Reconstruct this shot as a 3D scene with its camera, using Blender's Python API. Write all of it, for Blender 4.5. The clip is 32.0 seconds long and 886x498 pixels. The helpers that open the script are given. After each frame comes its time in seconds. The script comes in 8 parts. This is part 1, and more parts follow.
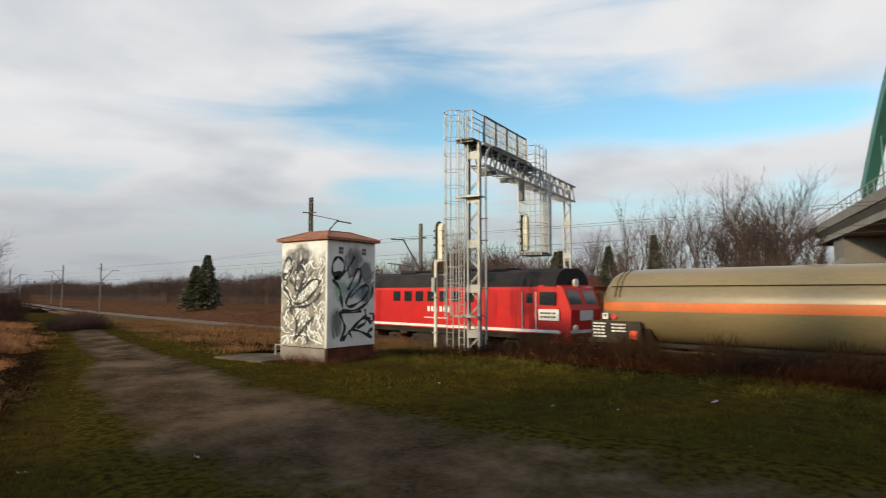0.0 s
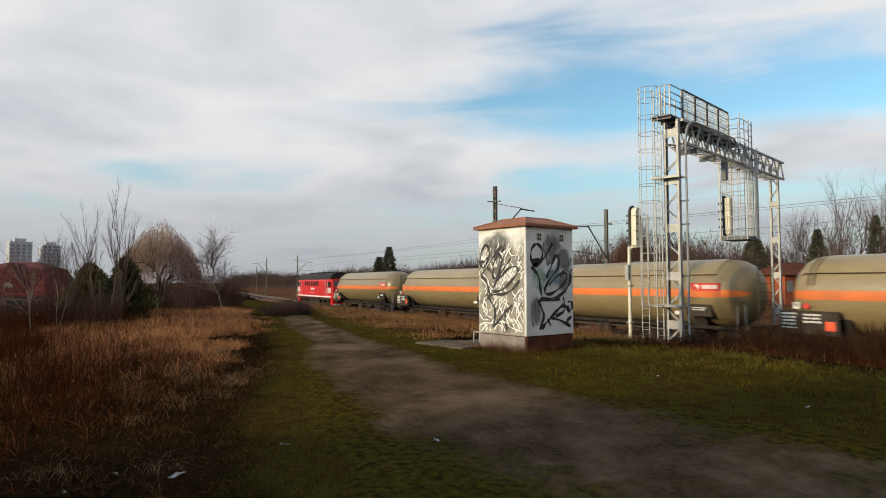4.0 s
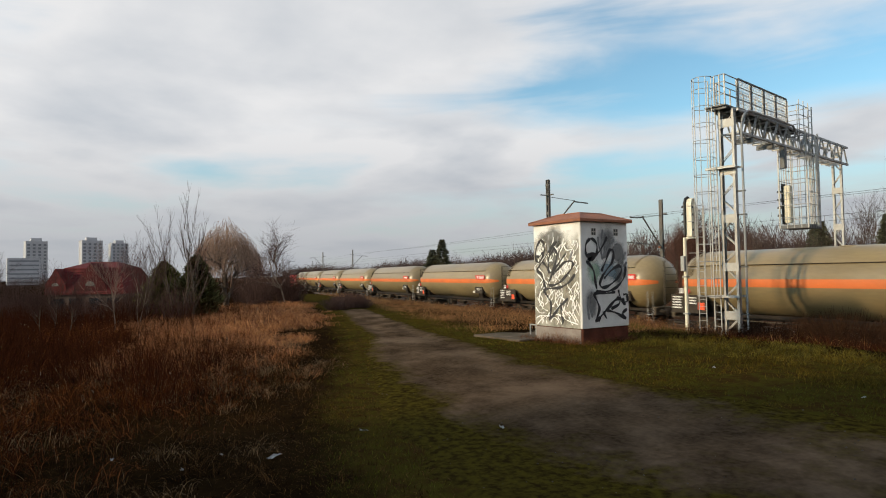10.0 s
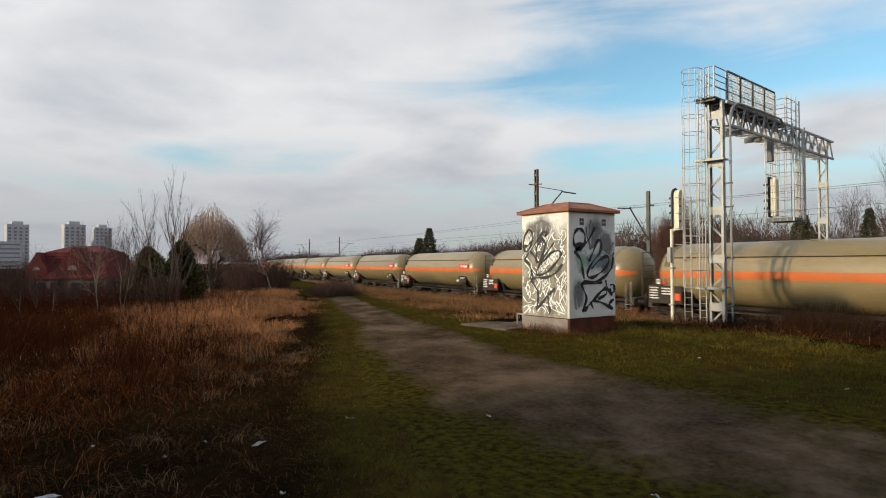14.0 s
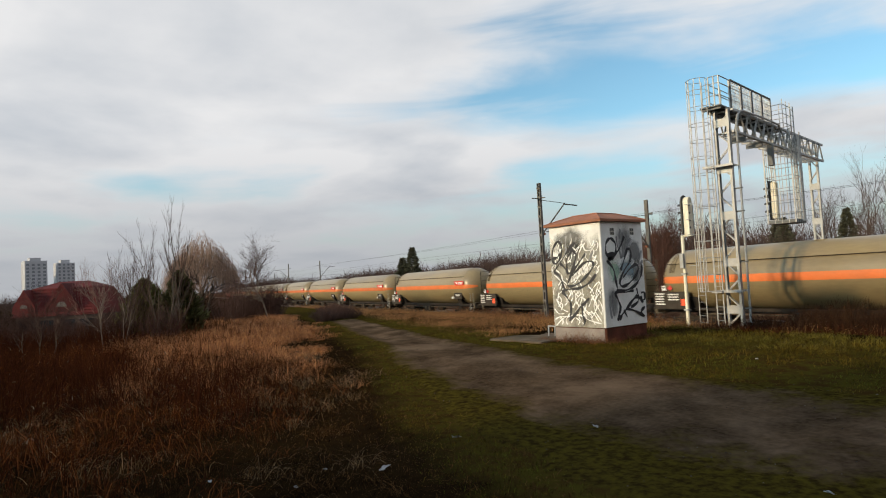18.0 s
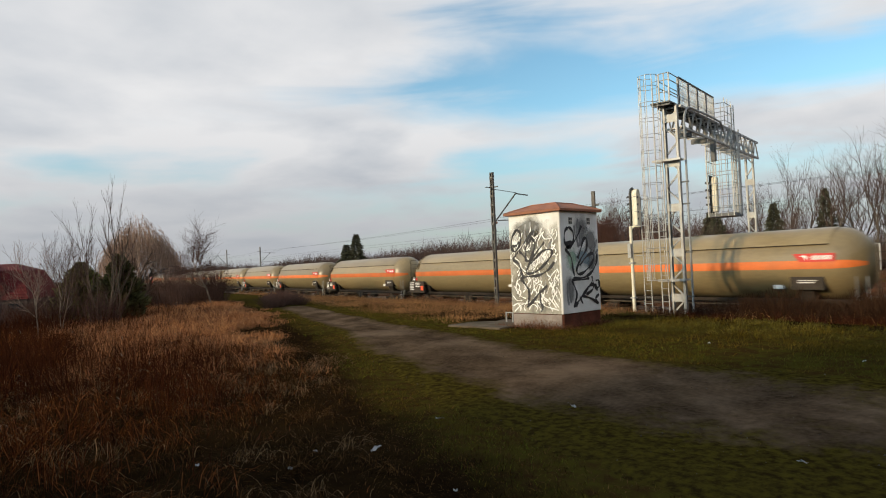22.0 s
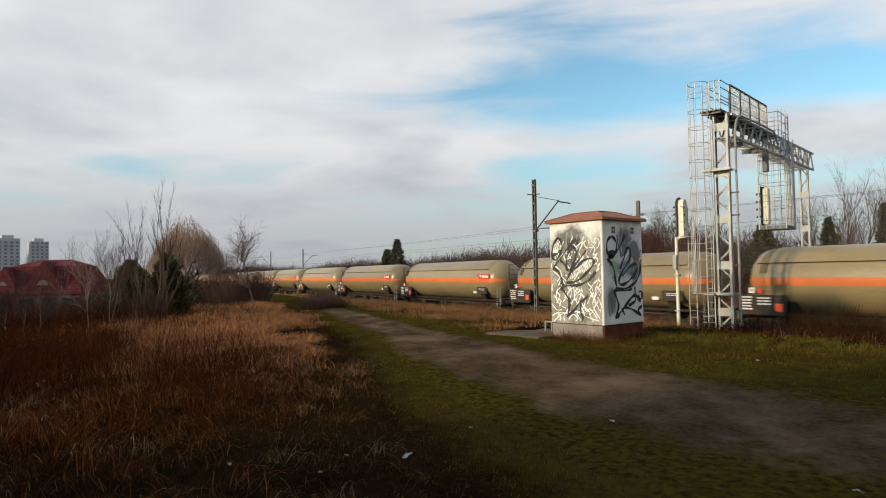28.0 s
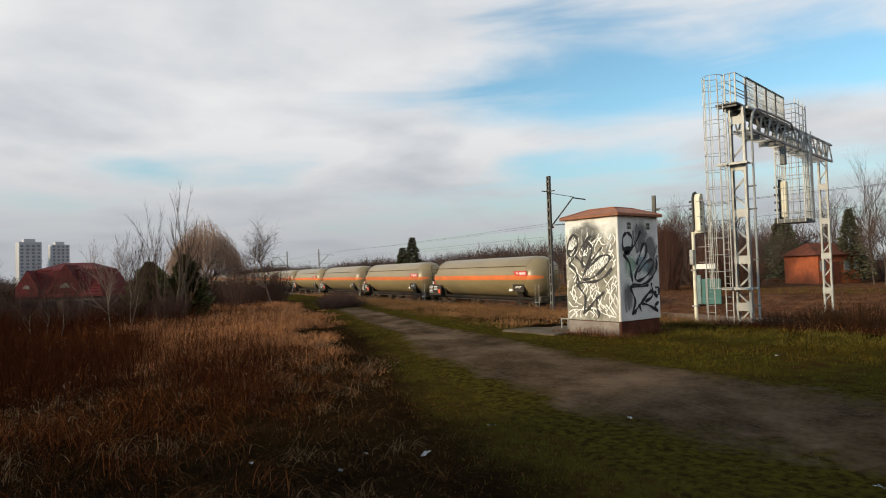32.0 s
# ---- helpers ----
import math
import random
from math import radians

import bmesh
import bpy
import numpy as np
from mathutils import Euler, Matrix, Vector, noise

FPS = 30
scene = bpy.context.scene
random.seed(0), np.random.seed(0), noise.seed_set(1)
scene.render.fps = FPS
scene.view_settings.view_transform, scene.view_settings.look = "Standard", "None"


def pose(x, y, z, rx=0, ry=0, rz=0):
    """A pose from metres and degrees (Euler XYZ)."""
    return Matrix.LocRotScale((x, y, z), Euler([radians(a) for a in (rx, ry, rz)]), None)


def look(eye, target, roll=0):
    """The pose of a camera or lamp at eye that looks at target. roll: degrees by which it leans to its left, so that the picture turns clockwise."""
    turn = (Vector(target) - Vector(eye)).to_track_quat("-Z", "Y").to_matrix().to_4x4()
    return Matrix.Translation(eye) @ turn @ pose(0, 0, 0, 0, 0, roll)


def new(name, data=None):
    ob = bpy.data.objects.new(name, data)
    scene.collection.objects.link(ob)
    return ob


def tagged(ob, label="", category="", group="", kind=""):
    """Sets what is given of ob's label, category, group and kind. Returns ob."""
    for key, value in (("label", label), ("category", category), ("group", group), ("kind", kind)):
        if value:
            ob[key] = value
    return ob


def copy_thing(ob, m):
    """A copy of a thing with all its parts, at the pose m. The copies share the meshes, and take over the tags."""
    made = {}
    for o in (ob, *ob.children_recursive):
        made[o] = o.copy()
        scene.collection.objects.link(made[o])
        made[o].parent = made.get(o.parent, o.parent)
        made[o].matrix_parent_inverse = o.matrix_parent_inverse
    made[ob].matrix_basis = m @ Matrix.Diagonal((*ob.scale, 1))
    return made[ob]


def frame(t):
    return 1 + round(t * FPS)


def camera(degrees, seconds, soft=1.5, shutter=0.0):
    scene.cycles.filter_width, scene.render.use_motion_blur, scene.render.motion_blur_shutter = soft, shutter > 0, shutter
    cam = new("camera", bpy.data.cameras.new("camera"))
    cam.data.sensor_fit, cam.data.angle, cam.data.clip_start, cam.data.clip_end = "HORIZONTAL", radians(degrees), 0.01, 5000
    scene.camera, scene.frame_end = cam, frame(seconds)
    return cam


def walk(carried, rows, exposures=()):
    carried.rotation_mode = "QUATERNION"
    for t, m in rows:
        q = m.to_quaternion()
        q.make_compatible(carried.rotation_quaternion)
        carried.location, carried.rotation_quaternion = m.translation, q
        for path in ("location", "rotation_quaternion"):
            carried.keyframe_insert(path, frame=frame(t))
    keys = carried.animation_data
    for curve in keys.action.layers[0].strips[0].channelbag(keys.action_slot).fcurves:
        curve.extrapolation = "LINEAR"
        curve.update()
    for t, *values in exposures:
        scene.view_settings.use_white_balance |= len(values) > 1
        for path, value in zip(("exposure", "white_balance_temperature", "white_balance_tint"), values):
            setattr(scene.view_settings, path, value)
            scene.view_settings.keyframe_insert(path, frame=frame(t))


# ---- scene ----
cam = camera(70.5, 32.0, soft=1.05, shutter=0.4)
PATH = [
    (0, (0.168, 0.169, 2.259), (-1.024, 1.768, 2.397), 0.0),
    (0.5, (-0.315, 0.088, 2.222), (-1.63, 1.589, 2.361), 0.4),
    (1, (-0.721, -0.041, 2.194), (-2.17, 1.335, 2.288), -0.7),
    (1.5, (-0.882, -0.221, 2.156), (-2.443, 1.026, 2.251), -0.1),
    (2, (-0.91, -0.253, 2.145), (-2.477, 0.986, 2.24), -0.6),
    (2.5, (-0.864, -0.284, 2.135), (-2.429, 0.96, 2.178), -0.1),
    (3, (-0.855, -0.3, 2.146), (-2.437, 0.922, 2.212), 0.5),
    (3.5, (-0.878, -0.244, 2.177), (-2.449, 0.989, 2.278), 0.3),
    (5.5, (-0.95, -0.192, 2.15), (-2.532, 1.027, 2.263), -0.8),
    (6, (-0.959, -0.158, 2.135), (-2.539, 1.063, 2.246), -0.6),
    (6.5, (-0.873, -0.274, 2.172), (-2.462, 0.936, 2.275), -0.7),
    (7, (-0.732, -0.477, 2.246), (-2.346, 0.7, 2.346), -0.7),
    (7.5, (-0.509, -0.728, 2.285), (-2.155, 0.406, 2.36), -0.6),
    (8, (-0.353, -0.849, 2.33), (-2.02, 0.252, 2.426), -0.6),
    (8.5, (-0.317, -0.88, 2.353), (-1.988, 0.216, 2.442), -0.7),
    (9, (-0.305, -0.856, 2.352), (-1.978, 0.237, 2.439), -1.0),
    (9.5, (-0.305, -0.884, 2.363), (-1.972, 0.218, 2.443), -1.0),
    (10, (-0.352, -0.869, 2.331), (-2.02, 0.232, 2.41), -0.9),
    (10.5, (-0.458, -0.767, 2.314), (-2.1, 0.373, 2.36), -1.1),
    (11, (-0.514, -0.747, 2.301), (-2.152, 0.399, 2.346), -0.5),
    (11.5, (-0.442, -0.862, 2.307), (-2.088, 0.274, 2.332), 0.1),
    (12, (-0.434, -0.928, 2.289), (-2.089, 0.194, 2.323), 0.3),
    (12.5, (-0.407, -0.958, 2.311), (-2.066, 0.158, 2.353), -0.2),
    (13, (-0.359, -0.99, 2.314), (-2.018, 0.126, 2.35), -0.1),
    (13.5, (-0.413, -0.923, 2.333), (-2.071, 0.195, 2.384), -0.1),
    (14, (-0.456, -0.84, 2.313), (-2.102, 0.296, 2.356), -0.2),
    (14.5, (-0.459, -0.885, 2.319), (-2.107, 0.248, 2.356), -0.7),
    (15, (-0.605, -1.017, 2.274), (-2.245, 0.126, 2.336), -0.0),
    (15.5, (-0.807, -1.19, 2.284), (-2.429, -0.021, 2.343), 1.2),
    (17.5, (-1.459, -2.37, 2.33), (-3.049, -1.159, 2.393), -0.0),
    (18, (-1.723, -2.58, 2.315), (-3.31, -1.367, 2.414), -3.0),
    (18.5, (-2.058, -2.743, 2.307), (-3.665, -1.556, 2.403), -1.9),
    (19, (-2.193, -3.009, 2.291), (-3.748, -1.752, 2.361), -2.8),
    (19.5, (-2.252, -3.14, 2.267), (-3.807, -1.884, 2.33), -3.0),
    (20, (-2.25, -3.229, 2.26), (-3.802, -1.969, 2.319), -2.6),
    (20.5, (-2.22, -3.262, 2.258), (-3.753, -1.979, 2.316), -2.4),
    (21, (-2.186, -3.274, 2.268), (-3.699, -1.968, 2.33), -1.8),
    (21.5, (-2.116, -3.274, 2.286), (-3.598, -1.931, 2.33), -2.3),
    (22, (-2.123, -3.268, 2.282), (-3.589, -1.908, 2.335), -2.4),
    (22.5, (-2.103, -3.279, 2.288), (-3.569, -1.921, 2.362), -2.1),
    (23, (-2.114, -3.259, 2.275), (-3.58, -1.902, 2.359), -1.3),
    (23.5, (-2.067, -3.276, 2.276), (-3.525, -1.909, 2.356), -0.8),
    (24, (-1.975, -3.265, 2.306), (-3.409, -1.873, 2.372), -0.3),
    (24.5, (-2.055, -3.166, 2.299), (-3.513, -1.797, 2.329), -1.0),
    (25, (-2.15, -3.125, 2.291), (-3.646, -1.799, 2.336), -1.6),
    (25.5, (-2.181, -3.141, 2.26), (-3.718, -1.864, 2.33), -0.9),
    (26, (-2.175, -3.146, 2.266), (-3.716, -1.874, 2.351), -0.9),
    (26.5, (-2.198, -3.127, 2.272), (-3.737, -1.852, 2.347), -1.1),
    (28.5, (-2.21, -3.122, 2.265), (-3.762, -1.863, 2.343), -0.8),
    (29, (-2.209, -3.122, 2.276), (-3.756, -1.857, 2.353), -1.0),
    (29.5, (-2.239, -3.123, 2.255), (-3.801, -1.876, 2.327), -1.0),
    (30, (-2.235, -3.119, 2.258), (-3.804, -1.88, 2.329), -1.2),
    (30.5, (-2.23, -3.111, 2.27), (-3.794, -1.866, 2.334), -1.1),
    (31, (-2.23, -3.111, 2.262), (-3.792, -1.863, 2.324), -1.1),
    (31.5, (-2.222, -3.125, 2.271), (-3.788, -1.883, 2.335), -1.1),
    (32, (-2.158, -3.173, 2.293), (-3.738, -1.949, 2.364), -1.6),
]
walk(cam, [(t, look(eye, target, roll)) for t, eye, target, roll in PATH])

# ---- light ----
# late autumn: low sun from behind, half-clouded sky
SUN_TO = Vector((-0.26, -0.93, 0.29)).normalized()
sun = new("sun", bpy.data.lights.new("sun", "SUN"))
sun.data.energy, sun.data.angle, sun.data.color = 3.15, radians(3.5), (1.0, 0.74, 0.44)
sun.matrix_world = look((0, 0, 60), Vector((0, 0, 60)) - SUN_TO)

world = bpy.data.worlds.new("sky")
scene.world = world
world.use_nodes = True
NT = world.node_tree
NT.nodes.clear()


def wnode(kind, **values):
    n = NT.nodes.new(kind)
    for k, v in values.items():
        setattr(n, k, v)
    return n


def wmath(op, a, b=None, clamp=False):
    n = wnode("ShaderNodeMath", operation=op, use_clamp=clamp)
    for i, v in enumerate((a, b)):
        if v is None:
            continue
        if isinstance(v, (int, float)):
            n.inputs[i].default_value = v
        else:
            NT.links.new(v, n.inputs[i])
    return n.outputs[0]


sky = wnode("ShaderNodeTexSky", sky_type="NISHITA", sun_disc=False, sun_elevation=math.asin(SUN_TO.z),
            sun_rotation=math.atan2(SUN_TO.x, SUN_TO.y), dust_density=0.6, air_density=1.0, ozone_density=1.4)
coord = wnode("ShaderNodeTexCoord")
split = wnode("ShaderNodeSeparateXYZ")
NT.links.new(coord.outputs["Generated"], split.inputs[0])
# cloud layer: directions laid on a flat deck
deck_z = wmath("ADD", wmath("MAXIMUM", split.outputs[2], 0.0), 0.16)
deck = wnode("ShaderNodeCombineXYZ")
NT.links.new(wmath("DIVIDE", split.outputs[0], deck_z), deck.inputs[0])
NT.links.new(wmath("DIVIDE", split.outputs[1], deck_z), deck.inputs[1])
big = wnode("ShaderNodeTexNoise")
big.inputs["Scale"].default_value, big.inputs["Detail"].default_value, big.inputs["Roughness"].default_value = 0.95, 6.0, 0.46
big.inputs["Distortion"].default_value = 0.35
small = wnode("ShaderNodeTexNoise")
small.inputs["Scale"].default_value, small.inputs["Detail"].default_value = 3.1, 6.0
NT.links.new(deck.outputs[0], big.inputs["Vector"])
NT.links.new(deck.outputs[0], small.inputs["Vector"])
# a clearer stretch of sky to the north
dot = wnode("ShaderNodeVectorMath", operation="DOT_PRODUCT")
NT.links.new(coord.outputs["Generated"], dot.inputs[0])
dot.inputs[1].default_value = Vector((-0.50, 0.84, 0.25)).normalized()
clear = wnode("ShaderNodeMapRange", interpolation_type="SMOOTHSTEP")
clear.inputs["From Min"].default_value, clear.inputs["From Max"].default_value = 0.84, 0.99
clear.inputs["To Min"].default_value, clear.inputs["To Max"].default_value = 0.25, 0.05
NT.links.new(dot.outputs["Value"], clear.inputs["Value"])
high = wnode("ShaderNodeMapRange", interpolation_type="SMOOTHSTEP")
high.inputs["From Min"].default_value, high.inputs["From Max"].default_value = 0.20, 0.42
high.inputs["To Max"].default_value = 0.13
NT.links.new(split.outputs[2], high.inputs["Value"])
# the cloud thins out overhead
zenith = wnode("ShaderNodeMapRange", interpolation_type="SMOOTHSTEP")
zenith.inputs["From Min"].default_value, zenith.inputs["From Max"].default_value = 0.50, 0.72
zenith.inputs["To Max"].default_value = -0.34
NT.links.new(split.outputs[2], zenith.inputs["Value"])
# long flat streaks low in the sky
flat = wnode("ShaderNodeMapping")
flat.inputs["Scale"].default_value = (1.6, 1.6, 11.0)
NT.links.new(coord.outputs["Generated"], flat.inputs["Vector"])
streak = wnode("ShaderNodeTexNoise")
streak.inputs["Scale"].default_value, streak.inputs["Detail"].default_value, streak.inputs["Distortion"].default_value = 1.7, 5.0, 0.5
NT.links.new(flat.outputs[0], streak.inputs["Vector"])
# open sky round the sun
south = wnode("ShaderNodeMapRange", interpolation_type="SMOOTHSTEP")
south.inputs["From Min"].default_value, south.inputs["From Max"].default_value = 0.45, 0.85
south.inputs["To Max"].default_value = -0.42
sunward = wnode("ShaderNodeVectorMath", operation="DOT_PRODUCT")
NT.links.new(coord.outputs["Generated"], sunward.inputs[0])
sunward.inputs[1].default_value = SUN_TO
NT.links.new(sunward.outputs["Value"], south.inputs["Value"])
lift = wmath("ADD", wmath("ADD", zenith.outputs[0], south.outputs[0]), wmath("MULTIPLY", wmath("SUBTRACT", streak.outputs["Fac"], 0.46), 0.75))
# flat layers over the railway: a clear gap, a white streak under it, a thinner gap below
wavy = wmath("ADD", split.outputs[2], wmath("MULTIPLY", wmath("SUBTRACT", big.outputs["Fac"], 0.5), 0.10))


def layer(height, depth, weight):
    d = wmath("DIVIDE", wmath("SUBTRACT", wavy, height), depth)
    return wmath("MULTIPLY", wmath("EXPONENT", wmath("MULTIPLY", wmath("MULTIPLY", d, d), -1.0)), weight)


layers = wmath("ADD", wmath("ADD", layer(0.262, 0.045, -0.26), layer(0.190, 0.030, 0.22)), layer(0.135, 0.022, -0.12))
reach = wnode("ShaderNodeMapRange", interpolation_type="SMOOTHSTEP")
reach.inputs["From Min"].default_value, reach.inputs["From Max"].default_value = 0.62, 0.94
NT.links.new(dot.outputs["Value"], reach.inputs["Value"])
lift = wmath("ADD", lift, wmath("MULTIPLY", layers, reach.outputs[0]))
cover = wmath("ADD", lift, wmath("ADD", wmath("ADD", big.outputs["Fac"], wmath("MULTIPLY", wmath("SUBTRACT", small.outputs["Fac"], 0.5), 0.22)), wmath("ADD", clear.outputs[0], high.outputs[0])))
amount = wnode("ShaderNodeMapRange", interpolation_type="SMOOTHSTEP")
amount.inputs["From Min"].default_value, amount.inputs["From Max"].default_value = 0.29, 0.78
NT.links.new(cover, amount.inputs["Value"])
tone = wnode("ShaderNodeValToRGB")
tone.color_ramp.elements[0].position, tone.color_ramp.elements[0].color = 0.48, (1.02, 1.02, 1.03, 1)
tone.color_ramp.elements[1].position, tone.color_ramp.elements[1].color = 0.76, (0.655, 0.705, 0.770, 1)
NT.links.new(wmath("ADD", big.outputs["Fac"], wmath("MULTIPLY", wmath("SUBTRACT", small.outputs["Fac"], 0.5), 0.3)), tone.inputs["Fac"])
mix = wnode("ShaderNodeMix", data_type="RGBA")
NT.links.new(amount.outputs[0], mix.inputs["Factor"])
scale_sky = wnode("ShaderNodeMix", data_type="RGBA", blend_type="MULTIPLY")
scale_sky.inputs["Factor"].default_value = 1.0
scale_sky.inputs["B"].default_value = (0.190, 0.245, 0.240, 1)
NT.links.new(sky.outputs[0], scale_sky.inputs["A"])
NT.links.new(scale_sky.outputs["Result"], mix.inputs["A"])
NT.links.new(tone.outputs[0], mix.inputs["B"])
# murk low over the horizon
haze = wnode("ShaderNodeMapRange", interpolation_type="SMOOTHSTEP")
haze.inputs["From Min"].default_value, haze.inputs["From Max"].default_value = 0.0, 0.25
haze.inputs["To Min"].default_value, haze.inputs["To Max"].default_value = 0.80, 0.0
NT.links.new(split.outputs[2], haze.inputs["Value"])
murk = wnode("ShaderNodeMix", data_type="RGBA")
NT.links.new(haze.outputs[0], murk.inputs["Factor"])
NT.links.new(mix.outputs["Result"], murk.inputs["A"])
murk.inputs["B"].default_value = (0.47, 0.495, 0.535, 1)
back = wnode("ShaderNodeBackground")
glow = wnode("ShaderNodeMapRange", interpolation_type="SMOOTHSTEP")
glow.inputs["From Min"].default_value, glow.inputs["From Max"].default_value = 0.30, 1.0
glow.inputs["To Min"].default_value, glow.inputs["To Max"].default_value = 0.80, 1.35
NT.links.new(sunward.outputs["Value"], glow.inputs["Value"])
NT.links.new(glow.outputs[0], back.inputs["Strength"])
NT.links.new(murk.outputs["Result"], back.inputs["Color"])
NT.links.new(back.outputs[0], wnode("ShaderNodeOutputWorld").inputs["Surface"])

# ---- materials ----


def material(name, base, rough=0.6, metal=0.0, vary=0.25, scale=6.0, fine=60.0, bump=0.15, dirt=None, dirt_amount=0.0, per_object=0.0,
             island=0.0, stretch=(1, 1, 1), spec=0.5, two=None, space="Object"):
    m = bpy.data.materials.new(name)
    m.use_nodes = True
    t = m.node_tree
    b = t.nodes["Principled BSDF"]
    b.inputs["Roughness"].default_value, b.inputs["Metallic"].default_value = rough, metal
    b.inputs["Specular IOR Level"].default_value = spec
    tc = t.nodes.new("ShaderNodeTexCoord")
    mp = t.nodes.new("ShaderNodeMapping")
    mp.inputs["Scale"].default_value = stretch
    t.links.new(tc.outputs[space], mp.inputs["Vector"])
    n1, n2 = t.nodes.new("ShaderNodeTexNoise"), t.nodes.new("ShaderNodeTexNoise")
    for n, s, d in ((n1, scale, 6), (n2, fine, 4)):
        n.inputs["Scale"].default_value, n.inputs["Detail"].default_value = s, d
        t.links.new(mp.outputs[0], n.inputs["Vector"])
    mixn = t.nodes.new("ShaderNodeMath")
    mixn.operation = "MULTIPLY_ADD"
    mixn.inputs[1].default_value = 0.4
    t.links.new(n2.outputs["Fac"], mixn.inputs[0])
    half = t.nodes.new("ShaderNodeMath")
    half.operation = "MULTIPLY"
    half.inputs[1].default_value = 0.6
    t.links.new(n1.outputs["Fac"], half.inputs[0])
    t.links.new(half.outputs[0], mixn.inputs[2])
    ramp = t.nodes.new("ShaderNodeValToRGB")
    dark = tuple(c * (1 - vary) for c in base)
    light = tuple(min(1, c * (1 + vary)) for c in base) if two is None else two
    ramp.color_ramp.elements[0].position, ramp.color_ramp.elements[0].color = 0.36, (*dark, 1)
    ramp.color_ramp.elements[1].position, ramp.color_ramp.elements[1].color = 0.64, (*light, 1)
    t.links.new(mixn.outputs[0], ramp.inputs["Fac"])
    out = ramp.outputs[0]
    if dirt:
        n3 = t.nodes.new("ShaderNodeTexNoise")
        n3.inputs["Scale"].default_value, n3.inputs["Detail"].default_value = scale * 0.45, 8
        n3.inputs["Roughness"].default_value = 0.65
        t.links.new(mp.outputs[0], n3.inputs["Vector"])
        r3 = t.nodes.new("ShaderNodeMapRange")
        r3.inputs["From Min"].default_value, r3.inputs["From Max"].default_value = 0.45, 0.72
        r3.inputs["To Max"].default_value = dirt_amount
        t.links.new(n3.outputs["Fac"], r3.inputs["Value"])
        mx = t.nodes.new("ShaderNodeMix")
        mx.data_type = "RGBA"
        t.links.new(r3.outputs[0], mx.inputs["Factor"])
        t.links.new(out, mx.inputs["A"])
        mx.inputs["B"].default_value = (*dirt, 1)
        out = mx.outputs["Result"]
    if per_object or island:
        if per_object:
            src = t.nodes.new("ShaderNodeObjectInfo").outputs["Random"]
        else:
            src = t.nodes.new("ShaderNodeNewGeometry").outputs["Random Per Island"]
        k = per_object or island
        r4 = t.nodes.new("ShaderNodeMapRange")
        r4.inputs["To Min"].default_value, r4.inputs["To Max"].default_value = (1 - k, 1 + k) if k < 1 else (0.4, 0.4 + k)
        if k >= 1:          # many dark, few pale
            pw = t.nodes.new("ShaderNodeMath")
            pw.operation = "POWER"
            pw.inputs[1].default_value = 4.0
            t.links.new(src, pw.inputs[0])
            src = pw.outputs[0]
        t.links.new(src, r4.inputs["Value"])
        hs = t.nodes.new("ShaderNodeHueSaturation")
        t.links.new(r4.outputs[0], hs.inputs["Value"])
        t.links.new(out, hs.inputs["Color"])
        out = hs.outputs[0]
    t.links.new(out, b.inputs["Base Color"])
    if bump:
        bp = t.nodes.new("ShaderNodeBump")
        bp.inputs["Strength"].default_value, bp.inputs["Distance"].default_value = bump, 0.02
        t.links.new(mixn.outputs[0], bp.inputs["Height"])
        t.links.new(bp.outputs[0], b.inputs["Normal"])
    return m


M = {}
M["earth"] = material("earth", (0.010, 0.0060, 0.0034), 0.97, vary=0.45, scale=0.35, fine=5.0, bump=0.7, two=(0.020, 0.0115, 0.0050), spec=0.0)
M["path"] = material("path_mud", (0.060, 0.040, 0.0245), 0.95, vary=0.5, scale=0.9, fine=11.0, bump=1.0, dirt=(0.155, 0.108, 0.072), dirt_amount=0.9, spec=0.0)


